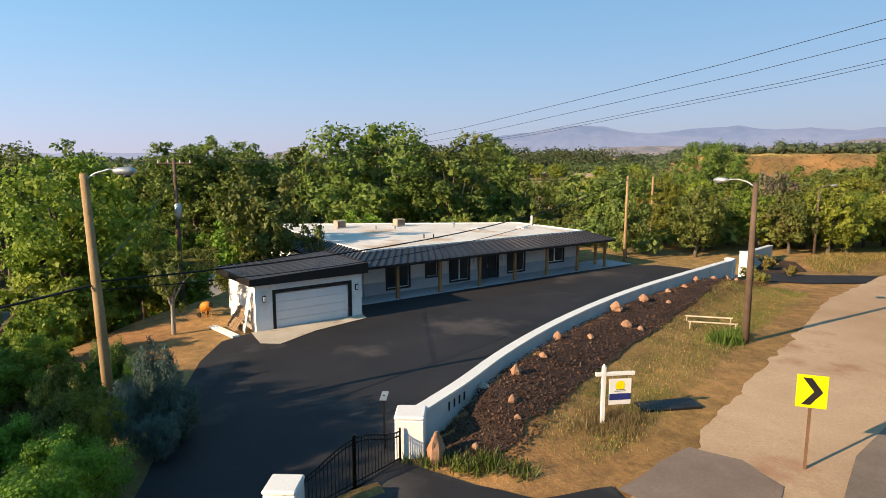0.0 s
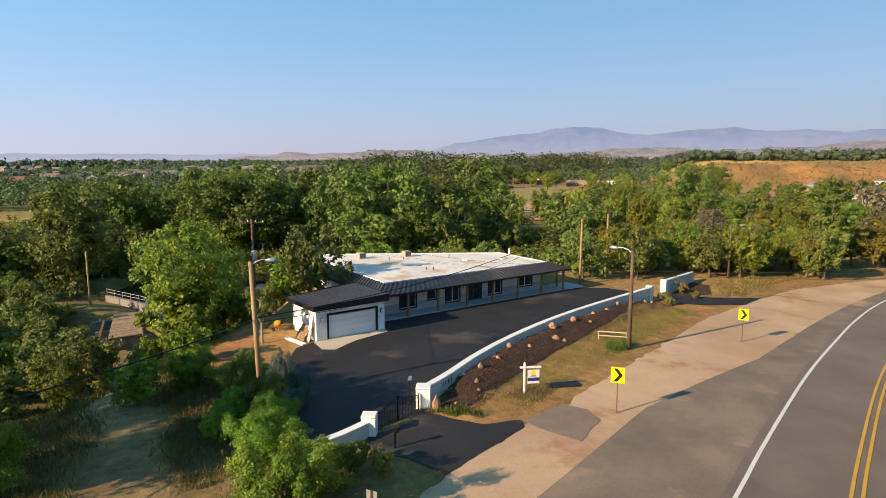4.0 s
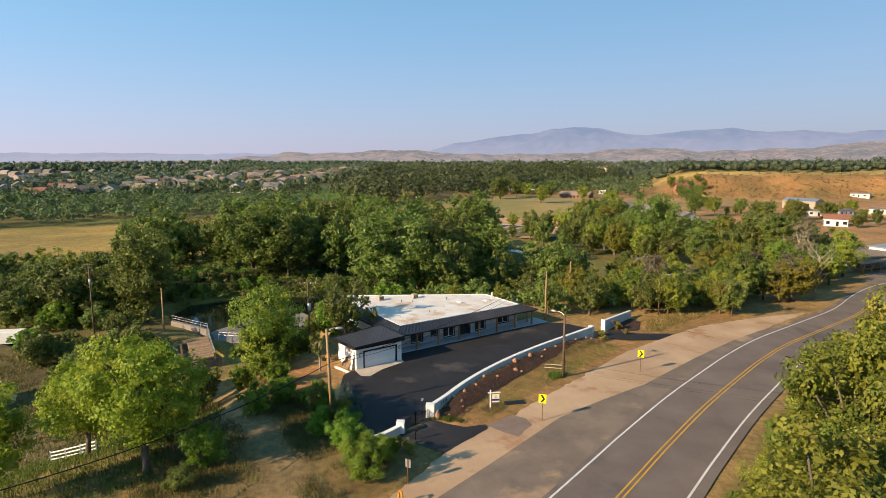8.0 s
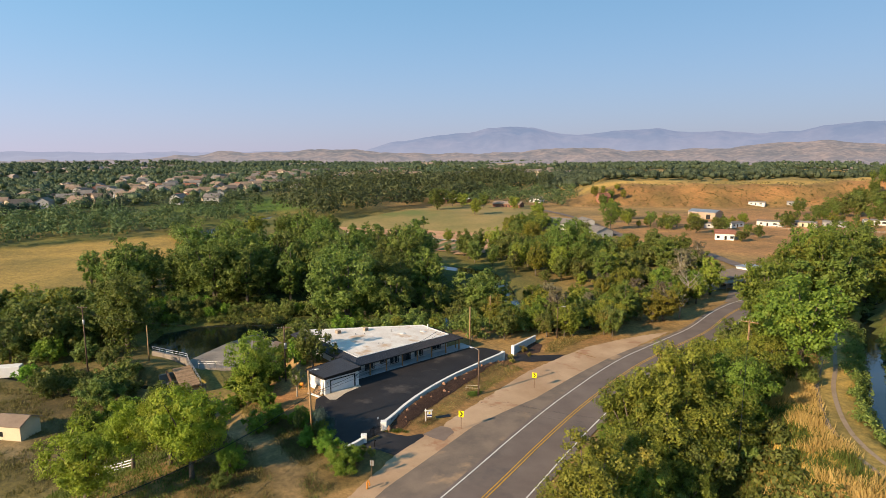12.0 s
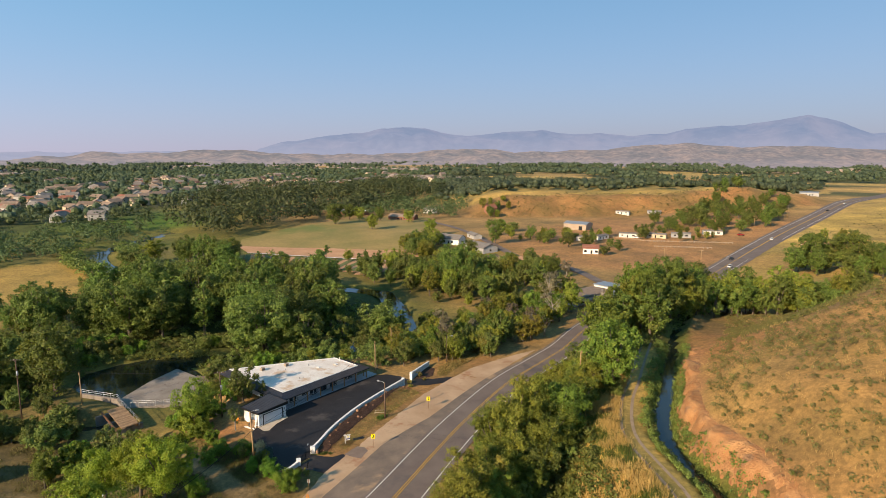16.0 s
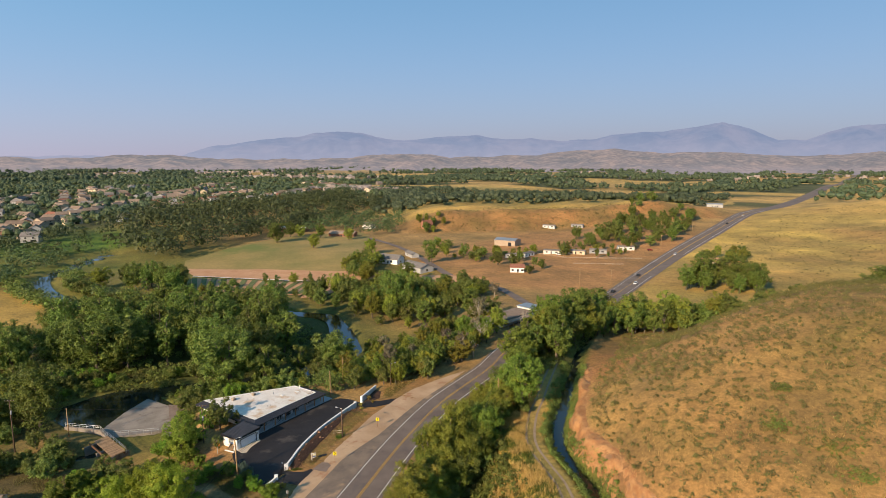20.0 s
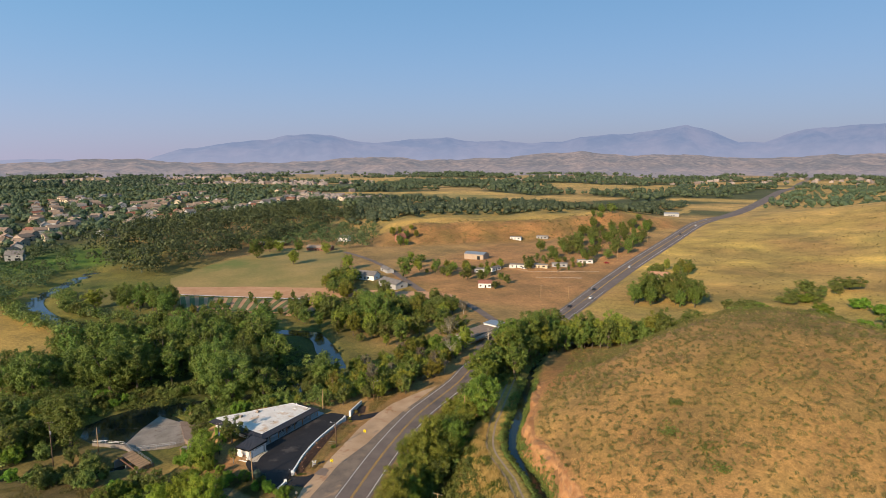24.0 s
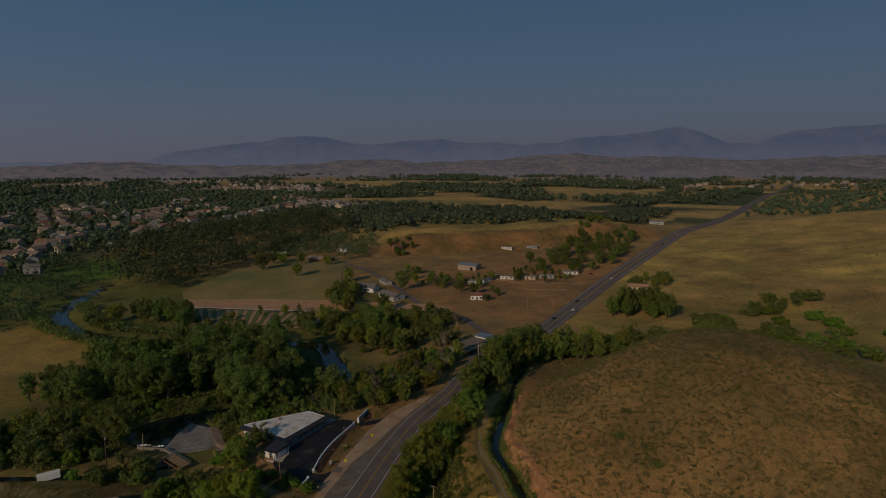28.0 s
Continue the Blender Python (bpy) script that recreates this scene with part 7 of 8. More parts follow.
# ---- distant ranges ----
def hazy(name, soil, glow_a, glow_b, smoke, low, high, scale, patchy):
    """Far slopes with haze painted into their glow, thicker towards the foot."""
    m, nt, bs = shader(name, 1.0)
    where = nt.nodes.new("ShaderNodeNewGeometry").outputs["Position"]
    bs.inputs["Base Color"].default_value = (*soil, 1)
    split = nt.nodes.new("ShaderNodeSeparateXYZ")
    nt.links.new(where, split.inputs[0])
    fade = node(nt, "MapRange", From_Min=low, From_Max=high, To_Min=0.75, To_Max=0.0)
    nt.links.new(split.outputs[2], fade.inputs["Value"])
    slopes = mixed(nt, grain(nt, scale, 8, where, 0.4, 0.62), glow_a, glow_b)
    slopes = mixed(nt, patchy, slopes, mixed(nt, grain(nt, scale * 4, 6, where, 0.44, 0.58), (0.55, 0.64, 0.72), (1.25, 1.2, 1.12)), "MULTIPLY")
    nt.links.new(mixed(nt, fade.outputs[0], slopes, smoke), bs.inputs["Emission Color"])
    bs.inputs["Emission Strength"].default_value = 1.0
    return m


AZ = [-100, -56, -55.3, -52.9, -49.5, -46, -44, -41.9, -39.8, -38.2, -35.5, -32.3, -28.5, -25.9, -23.2, -20.6, -17.6, -15.6, -11.7, -9, -6.3, -4.1, -2, 0, 1.8, 4.2, 12, 25, 45]
EL = [0.1, 0.4, 0.75, 1.36, 1.85, 2.2, 2.64, 2.81, 2.68, 2.27, 1.97, 2.29, 2.51, 2.08, 2.2, 1.91, 2.09, 2.43, 2.68, 3.02, 3.44, 2.77, 1.9, 1.78, 2.49, 2.93, 3.2, 2.4, 2.0]
AZ2 = [-100, -76, -68, -65, -61, -57, -55, -50, -45, -41, -37, -34, -31, -27, -23, -19, -15, -11, -7, -3, 1, 5, 10, 45]
EL2 = [-0.6, -0.3, 0.45, 0.4, 0.65, 0.65, 0.45, 0.3, 0.35, 0.5, 0.85, 0.85, 0.6, 0.6, 0.8, 1.15, 1.3, 0.95, 1.1, 0.8, 0.7, 0.95, 1.0, 0.6]


def mountain_range(name, label, near, far, az_row, el_row, material, rough, seed, lift=76):
    b = Build()
    cols, rows_n = 520, 16
    for j in range(rows_n):
        f = j / (rows_n - 1)
        for i in range(cols):
            az = -100 + 145 * i / (cols - 1)
            crest = math.tan(radians(float(np.interp(az, az_row, el_row)))) * far + lift
            jag = noise.fractal(Vector((az * 0.5, f * 3 + seed, seed)), 1.0, 2.0, 5) * rough
            z = crest * f ** 0.9 * (1 + jag * (1 - f)) + jag * 22 * f
            rr = near + (far - near) * f
            b.v.append((rr * math.sin(radians(az)), rr * math.cos(radians(az)), -14 + z))
    b.f = [(j * cols + i, j * cols + i + 1, (j + 1) * cols + i + 1, (j + 1) * cols + i) for j in range(rows_n - 1) for i in range(cols - 1)]
    me = bpy.data.meshes.new(name)
    me.from_pydata(b.v, [], b.f)
    me.materials.append(material)
    me.shade_smooth()
    tagged(new(name, me), label, "mountains", kind="structure")


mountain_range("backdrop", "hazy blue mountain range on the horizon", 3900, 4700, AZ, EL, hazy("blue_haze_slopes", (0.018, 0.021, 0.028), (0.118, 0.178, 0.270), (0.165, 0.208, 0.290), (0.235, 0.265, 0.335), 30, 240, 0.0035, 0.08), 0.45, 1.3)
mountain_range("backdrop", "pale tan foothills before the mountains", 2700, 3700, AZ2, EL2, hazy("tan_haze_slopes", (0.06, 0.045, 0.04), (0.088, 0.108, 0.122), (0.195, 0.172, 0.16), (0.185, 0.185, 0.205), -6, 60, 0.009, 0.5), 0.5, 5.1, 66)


# ---- signs, poles and things of the verge ----
def at(x, y, lift=0.0, turn=0.0):
    return pose(x, y, ground_at(x, y) + lift, 0, 0, turn)


def chevron(x, y, turn):
    ob = thing("chevron_sign", "yellow curve-warning sign with a black arrow on a rusty post", "road sign", at(x, y, 0, turn), "chevron signs")
    part("post", Build().box((-0.035, -0.03, -0.3), (0.035, 0.03, 2.7)), M["rust"], ob)
    part("plate", Build().box((-0.38, -0.055, 1.85), (0.38, -0.035, 2.78), 0, 0.006), M["sign_yellow"], ob, "yellow plate")
    b = Build()
    for lo, mid in ((1.93, 2.315), (2.70, 2.315)):
        pts = [(-0.24, lo), (-0.02, lo), (0.27, mid), (0.05, mid)]
        b.add([(px, -0.0565, pz) for px, pz in pts] + [(px, -0.0535, pz) for px, pz in pts], [(0, 1, 2, 3), (7, 6, 5, 4), (0, 4, 5, 1), (1, 5, 6, 2), (2, 6, 7, 3), (3, 7, 4, 0)])
    part("arrow", b, M["black"], ob, "black arrow")
    return ob


chevron(-6.76, 17.2, 35)
chevron(-10.3, 37.7, 28)

sale = thing("sale_sign", "white hanging post sign with a blue and white board", "yard sign", at(-12.0, 14.95, 0, 62))
part("post", Build().box((-0.06, -0.06, -0.3), (0.06, 0.06, 1.95), 0, 0.01), M["white_paint"], sale)
part("arm", Build().box((-0.28, -0.05, 1.62), (1.05, 0.05, 1.74), 0, 0.01), M["white_paint"], sale)
part("cap", Build().tube([(0, 0, 1.95), (0, 0, 2.02)], [0.08, 0.01], 4), M["white_paint"], sale)
board = part("board", Build().box((0.2, -0.015, 0.62), (0.95, 0.015, 1.5), 0, 0.005), M["white_paint"], sale, "white board")
part("blue_band", Build().box((0.205, -0.021, 0.78), (0.945, 0.021, 1.0)), M["sign_blue"], board)
part("mark", Build().tube([(0.575, -0.02, 1.28), (0.575, 0.02, 1.28)], 0.16, 16), M["sign_yellow"], board, "round yellow mark")
for k, w in enumerate((0.2, 0.15)):
    part("print_bar", Build().box((0.575 - w, -0.0205, 1.07 + 0.05 * k), (0.575 + w, 0.0205, 1.09 + 0.05 * k)), M["black"], board)
for x in (0.3, 0.85):
    part("hook", Build().tube([(x, 0, 1.5), (x, 0, 1.63)], 0.012, 5), M["steel"], sale)

drain = thing("drain_cover", "dark metal drain grate lying in dry grass", "drain cover", at(-11.6, 18.0, 0.03, 65))
part("slab", Build().box((-1.1, -0.4, -0.05), (1.1, 0.4, 0.06), 0, 0.02), M["black"], drain)
for k in range(9):
    part("slot", Build().box((-0.95 + k * 0.22, -0.25, 0.055), (-0.83 + k * 0.22, 0.25, 0.066)), M["iron"], drain)

rack = thing("wooden_barrier", "low pale weathered wooden frame on the verge", "barrier", at(-16.6, 29.2, 0, 40))
for sx in (-1.1, 1.1):
    for sy in (-0.6, 0.6):
        part("leg", Build().box((sx - 0.025, sy - 0.025, -0.2), (sx + 0.025, sy + 0.025, 0.42)), M["cream"], rack)
for sy in (-0.6, 0.6):
    part("rail", Build().box((-1.2, sy - 0.03, 0.40), (1.2, sy + 0.03, 0.47), 0, 0.01), M["cream"], rack)


def street_lamp(x, y, tall, toward, name_label, wood="pole_wood", lean=(0, 0), r=0.15, reach=1.3):
    ob = thing("street_lamp", name_label, "street lamp", at(x, y), "street lamps")
    part("pole", Build().tube([(0, 0, -0.5), (lean[0] * 0.5, lean[1] * 0.5, tall / 2), (lean[0], lean[1], tall)], [r * 1.15, r, r * 0.75], 12), M[wood], ob, smooth=True)
    d = Vector((math.cos(radians(toward)), math.sin(radians(toward)), 0))
    top = Vector((lean[0], lean[1], tall - 0.25))
    part("arm", Build().tube([top, top + d * 0.35 + Vector((0, 0, 0.25)), top + d * 0.8 + Vector((0, 0, 0.38)), top + d * reach + Vector((0, 0, 0.35))], 0.03, 8), M["steel"], ob)
    h = top + d * (reach + 0.3) + Vector((0, 0, 0.32))
    part("lamp_head", Build().tube([h - d * 0.38, h - d * 0.2, h + d * 0.15, h + d * 0.35], [0.06, 0.13, 0.16, 0.05], 10), M["steel"], ob, smooth=True)
    part("lens", Build().tube([h + d * 0.05 + Vector((0, 0, -0.13)), h + d * 0.05 + Vector((0, 0, -0.2))], [0.13, 0.09], 10), M["glass"], ob, smooth=True)
    return ob


street_lamp(-14.15, 28.1, 7.75, 190, "street lamp on a grey wooden pole above the verge", "dark_pole", (-0.1, 0.1))
street_lamp(-22.3, 1.9, 9.0, 62, "street lamp on a leaning tan wooden pole by the juniper", "pole_wood", (-0.3, -0.2), 0.16, 1.0)
street_lamp(-26.5, 65.0, 7.0, 60, "street lamp on a dark pole among trees", "dark_pole", (0, 0), 0.12)


def utility_pole(x, y, tall, label, wood, arm=None, transformer=False, base=None):
    ob = thing("utility_pole", label, "utility pole", pose(x, y, ground_at(x, y) if base is None else base), "utility poles")
    part("pole", Build().tube([(0, 0, -0.5), (0, 0, tall)], [0.17, 0.11], 10), M[wood], ob, smooth=True)
    if arm is not None:
        d = Vector((math.cos(radians(arm)), math.sin(radians(arm)), 0))
        for h in (tall - 0.3,):
            part("crossarm", Build().tube([d * -1.2 + Vector((0, 0, h)), d * 1.2 + Vector((0, 0, h))], 0.07, 4), M[wood], ob)
            for s in (-1.1, -0.4, 0.4, 1.1):
                part("insulator", Build().tube([d * s + Vector((0, 0, h + 0.05)), d * s + Vector((0, 0, h + 0.25))], [0.05, 0.03], 6), M["steel"], ob)
    if transformer:
        part("transformer", Build().tube([(0.3, 0, tall - 4.1), (0.3, 0, tall - 3.9), (0.3, 0, tall - 3.1), (0.3, 0, tall - 3.0)], [0.16, 0.24, 0.24, 0.14], 12), M["steel"], ob, "grey drum transformer", True)
        part("fuse", Build().tube([(-0.3, 0.1, tall - 1.8), (-0.3, 0.1, tall - 1.2)], 0.06, 6), M["white_paint"], ob)
    return ob


utility_pole(-44.0, 8.7, 10.3, "dark utility pole with a crossarm and transformer", "dark_pole", 55, True)
utility_pole(-36.3, 47.6, 8.4, "plain tan utility pole behind the house", "pole_wood")
utility_pole(-42.0, 59.7, 8.0, "plain tan utility pole among willows", "pole_wood")
utility_pole(-90.3, -2.0, 8.5, "plain leaning pole near the dam", "pole_wood")
utility_pole(-96, -13.3, 15.0, "dark utility pole with transformers by the river", "dark_pole", 40, True)
utility_pole(17.7, 53.3, 11.0, "grey utility pole with a crossarm among roadside trees", "pole_wood", 10)
utility_pole(35.5, 5.0, 10.5, "grey utility pole with two crossarms on the bank", "pole_wood", 5)
utility_pole(-13.5, 262, 10, "utility pole beside the highway field", "pole_wood", 0)
utility_pole(-30, 255, 10, "utility pole in the field", "pole_wood", 0)
for y in (420, 470, 530):
    utility_pole(-20 + 0.05 * (y - 400), y, 11, "utility pole beside the highway", "pole_wood", 0)


def cable(a, b, sag, r=0.02, label="thin black overhead cable", material="cable"):
    a, b = Vector(a), Vector(b)
    pts = [a.lerp(b, k / 14) + Vector((0, 0, -4 * sag * (k / 14) * (1 - k / 14))) for k in range(15)]
    thing("overhead_cable", label, "cable", group="overhead cables", build=Build().tube(pts, r, 5), material=M[material])


lp = (-22.5, 1.75)
cable((lp[0], lp[1], 5.6), (-36.3, 47.6, 7.9), 1.3, 0.035)
cable((lp[0], lp[1], 5.3), (-36.3, 47.6, 7.4), 1.6)
cable((lp[0], lp[1], 5.5), (-8, -30, 7.5), 1.2, 0.045)
cable((-44, 8.7, 10.2), (-96, -13.3, 5.6), 1.4)
cable((-44, 8.7, 9.0), (lp[0], lp[1], 5.9), 0.5)
cable((-44, 8.7, 10.2), (-36.3, 47.6, 8.0), 0.8, 0.015)
for off, low in ((0.0, 3.72), (0.6, 3.78), (1.9, 3.77), (2.1, 3.79)):
    cable((-44, 8.7 + off, 10.3), (35.5, 6 + off, 18.6), low, 0.0036, "long thin power line over the road")
cable((35.5, 5, 18.5), (17.7, 53.3, 18.4), 1.2)

# coarse bark pieces over the mulch
chips = []
for k in range(7000):
    f = float(rng.uniform(0, 1)) * (len(WALL) - 1.001)
    i = int(f)
    p = Vector(WALL[i]).lerp(Vector(WALL[i + 1]), f - i)
    d = (Vector(WALL[i + 1]) - Vector(WALL[i])).normalized()
    q = p + Vector((d.y, -d.x)) * float(rng.uniform(0.35, 3.1))
    chips.append((q.x, q.y))
chips = np.array(chips)
bits = leaves(np.concatenate([chips, (land(chips[:, 0], chips[:, 1]) + 0.085)[:, None]], 1), np.tile([0.0, 0.0, 1.0], (len(chips), 1)), 0.10, 0.5)
tagged(new("bark_pieces", quads_mesh("bark_pieces", bits, M["bark_chip"])), "coarse brown bark pieces strewn over the mulch", "bark", kind="stuff")

# stones on the mulch
STONES = [(-13.0, 9.0, 0.32, 0.85), (-15.3, 12.6, 0.33, 0.25), (-15.5, 14.3, 0.26, 0.38), (-13.9, 12.7, 0.2, 0.25), (-16.4, 16.6, 0.22, 0.2), (-13.1, 12.2, 0.14, 0.14), (-12.7, 10.2, 0.18, 0.16), (-17.8, 18.9, 0.2, 0.35), (-17.4, 20.6, 0.24, 0.2),
          (-19.9, 25.6, 0.4, 0.5), (-20.5, 28.8, 0.4, 0.42), (-18.0, 24.0, 0.3, 0.35), (-17.6, 24.6, 0.22, 0.2), (-22.4, 37.2, 0.26, 0.35), (-21.6, 34.6, 0.24, 0.2), (-22.6, 39.8, 0.24, 0.25), (-19.8, 30.2, 0.2, 0.2), (-21.2, 32.2, 0.22, 0.25), (-23.2, 42.5, 0.35, 0.35), (-22.9, 43.5, 0.25, 0.25)]
for k, (x, y, r, h) in enumerate(STONES):
    b = Build()
    rows = 5
    rr = np.random.default_rng(100 + k)
    wob = rr.uniform(0.75, 1.15, (rows, 7))
    for j in range(rows):
        f = j / (rows - 1)
        s = math.sin(math.pi * (0.25 + 0.68 * f))
        b.v += [(r * s * wob[j, i] * math.cos(2 * math.pi * i / 7), 0.75 * r * s * wob[j, i] * math.sin(2 * math.pi * i / 7), -0.08 + (h + 0.08) * f) for i in range(7)]
    b.f = [(j * 7 + i, j * 7 + (i + 1) % 7, (j + 1) * 7 + (i + 1) % 7, (j + 1) * 7 + i) for j in range(rows - 1) for i in range(7)] + [tuple(range(6, -1, -1)), tuple(range((rows - 1) * 7, rows * 7))]
    grey = k == 1
    thing("rock", "pale grey rock set in brown mulch" if grey else "rough red sandstone rock set in brown mulch", "rock", at(x, y, 0.03, rr.uniform(0, 360)), "rocks in the mulch", build=b, material=M["grey_rock" if grey else "rock"])

# gate opener and small posts
opener = thing("gate_opener", "black gate opener box with a tilted solar panel", "gate opener", at(-14.9, 8.4, 0, 50))
part("post", Build().tube([(0, 0, -0.2), (0, 0, 1.75)], 0.035, 8), M["iron"], opener)
part("solar_panel", Build().add([(-0.1, -0.2, 1.66), (0.1, -0.2, 1.66), (0.12, 0.2, 1.78), (-0.08, 0.2, 1.78), (-0.1, -0.21, 1.68), (0.1, -0.21, 1.68), (0.12, 0.19, 1.8), (-0.08, 0.19, 1.8)], [(3, 2, 1, 0), (4, 5, 6, 7), (0, 1, 5, 4), (1, 2, 6, 5), (2, 3, 7, 6), (3, 0, 4, 7)]), M["steel"], opener, "silver solar panel")
keypad = thing("keypad_post", "short black keypad post at the driveway mouth", "keypad post", at(-10.3, 4.6, 0, 40))
part("post", Build().box((-0.05, -0.05, -0.2), (0.05, 0.05, 1.0), 0, 0.01), M["iron"], keypad)
part("keypad", Build().box((0.0, -0.09, 0.9), (0.22, 0.09, 1.15), 0, 0.015), M["iron"], keypad)
speed = thing("back_of_sign", "small grey sign seen from behind on a thin post", "road sign", at(-4.3, 0.0, 0, 30))
part("post", Build().box((-0.03, -0.03, -0.3), (0.03, 0.03, 2.2)), M["rust"], speed)
part("plate", Build().box((-0.23, 0.03, 1.45), (0.23, 0.045, 2.15), 0, 0.004), M["steel"], speed, "bare metal plate")
pipe = thing("yellow_pipe", "bent yellow gas pipe rising from the verge", "gas pipe", at(-2.4, -2.0))
part("pipe", Build().tube([(0, 0, -0.3), (0, 0, 0.9), (0.12, 0, 1.15), (0.38, 0, 1.15), (0.5, 0, 0.95), (0.5, 0, 0.7)], 0.09, 10), M["orange"], pipe, smooth=True)

# beside the garage
plank_pile = thing("pallet_stack", "broken brown wooden pallets leaning on the garage wall", "pallet stack", pose(-34.6, 9.7, -0.12))
for k in range(9):
    part("slat", Build().add([(-0.8 + 0.19 * k, 0.0 - 0.35, 0.05), (-0.66 + 0.19 * k, -0.35, 0.05), (-0.46 + 0.19 * k, 0.45, 1.25), (-0.6 + 0.19 * k, 0.45, 1.25), (-0.8 + 0.19 * k, -0.40, 0.07), (-0.66 + 0.19 * k, -0.40, 0.07), (-0.46 + 0.19 * k, 0.40, 1.27), (-0.6 + 0.19 * k, 0.40, 1.27)], [(3, 2, 1, 0), (4, 5, 6, 7), (0, 1, 5, 4), (1, 2, 6, 5), (2, 3, 7, 6), (3, 0, 4, 7)]), M["timber"], plank_pile)
for k, z in enumerate((0.15, 0.6, 1.05)):
    part("stringer", Build().box((-0.8, -0.32 + 0.3 * k, z), (1.2, -0.24 + 0.3 * k, z + 0.1)), M["timber"], plank_pile)
boards = thing("leaning_boards", "white boards leaning on the garage corner", "boards", pose(-33.5, 10.1, -0.1))
for k in range(3):
    part("board", Build().add([(-0.3 + 0.2 * k, -0.35, 0), (-0.12 + 0.2 * k, -0.35, 0), (-0.12 + 0.2 * k, 0.12, 2.3), (-0.3 + 0.2 * k, 0.12, 2.3), (-0.3 + 0.2 * k, -0.38, 0), (-0.12 + 0.2 * k, -0.38, 0), (-0.12 + 0.2 * k, 0.09, 2.3), (-0.3 + 0.2 * k, 0.09, 2.3)], [(3, 2, 1, 0), (4, 5, 6, 7), (0, 1, 5, 4), (1, 2, 6, 5), (2, 3, 7, 6), (3, 0, 4, 7)]), M["white_paint"], boards)
gutters = thing("gutter_bundle", "white gutter lengths lying on the ground", "gutters", pose(-34.0, 8.9, 0.0, 0, 0, 10))
for k in range(3):
    part("gutter", Build().box((-1.5, -0.3 + 0.16 * k, -0.1), (1.4, -0.19 + 0.16 * k, 0.05), 0, 0.02), M["white_paint"], gutters)
mixer = thing("cement_mixer", "orange cement mixer standing on red soil", "cement mixer", pose(-38.4, 8.9, -0.1, 0, 0, 30) @ Matrix.Diagonal((0.72, 0.72, 0.72, 1)))
part("drum", Build().tube([(-0.5, 0, 0.75), (-0.2, 0, 0.85), (0.25, 0, 1.0), (0.6, 0, 1.1)], [0.25, 0.45, 0.42, 0.25], 14), M["orange"], mixer, smooth=True)
part("mouth", Build().tube([(0.58, 0, 1.1), (0.66, 0, 1.12)], [0.25, 0.22], 14), M["iron"], mixer)
for sx, sy in ((-0.35, -0.4), (-0.35, 0.4), (0.4, -0.35), (0.4, 0.35)):
    part("leg", Build().tube([(sx, sy, -0.1), (sx * 0.4, sy * 0.6, 0.8)], 0.035, 6), M["orange"], mixer)
for sy in (-0.42, 0.42):
    part("wheel", Build().tube([(-0.4, sy - 0.05, 0.2), (-0.4, sy + 0.05, 0.2)], 0.22, 14), M["rubber"], mixer)

# roof things
for x, y, kind in ((-42.9, 42.0 - 0.6, "flue"), (-50.5, 30.5, "cooler"), (-46.3, 34.2, "vent"), (-43.5, 35.0, "hatch"), (-41.8, 39.2, "hatch"), (-49.6, 27.4, "pipe"), (-48.4, 28.8, "pipe"), (-52.5, 25.0, "cooler"), (-41.0, 27.2, "pipe"), (-40.6, 27.9, "pipe")):
    roof_unit(x, y, kind)

# ---- dam and footbridge ----
b = Build().prism([(-119, 10), (-108, 1), (-98, 1.0), (-84, 4.0), (-84, 12), (-90, 30), (-102, 33), (-113, 31), (-120, 20)], -9.05, -8.68)
thing("mill_pool", "still dark pool above the weir", "water", kind="structure", build=b, material=M["water"])
b = Build().prism([(-101.8, 28.5), (-90, 28.5), (-74, 18.5), (-76, 14.2), (-83.5, 5.6), (-90.6, 6.8), (-97.4, 18)], -10.0, lambda p: -8.35 + 0.02 * (p[0] + 90))
thing("weir_slab", "broad sloping grey concrete weir slab", "weir", kind="structure", build=b, material=M["old_concrete"])
b = Build().prism([(-90, 28.5), (-74, 18.5), (-62, 16.5), (-62, 24), (-78, 31)], -10.0, lambda p: -7.9 + 0.06 * (p[0] + 90))
thing("weir_bank", "brown silted concrete bank beside the weir", "weir", kind="structure", build=b, material=M["patch"])
bridge = thing("footbridge", "plank bridge with grey pipe railings over the sluice", "bridge")
for k in range(26):
    f = k / 26
    y0 = 3.9 - 2.2 * f
    part("deck_plank", Build().box((-81.2 + 13.0 * f, y0 - 3.8, -6.45), (-80.75 + 13.0 * f, y0, -6.33)), M["timber"], bridge)
for off in (0.25, 4.75):
    part("beam", Build().prism([(-81.3, 3.9 - off), (-68, 1.7 - off), (-68, 1.4 - off), (-81.3, 3.6 - off)], -6.85, -6.45), M["rust"], bridge)
for x in (-80.5, -74.5, -69):
    part("pier", Build().box((x - 0.25, -2.8, -10.5), (x + 0.25, 3.0, -6.85)), M["old_concrete"], bridge)


def railing(line, z, label):
    ob = thing("pipe_railing", label, "railing", group="pipe railings")
    for a, c in zip(line, line[1:]):
        n = max(1, round(math.dist(a, c) / 2.2))
        for k in range(n + 1):
            x, y = a[0] + (c[0] - a[0]) * k / n, a[1] + (c[1] - a[1]) * k / n
            part("rail_post", Build().tube([(x, y, z - 0.5), (x, y, z + 1.1)], 0.04, 6), M["steel"], ob)
        for h in (0.6, 1.1):
            part("rail", Build().tube([(a[0], a[1], z + h), (c[0], c[1], z + h)], 0.04, 6), M["steel"], ob)


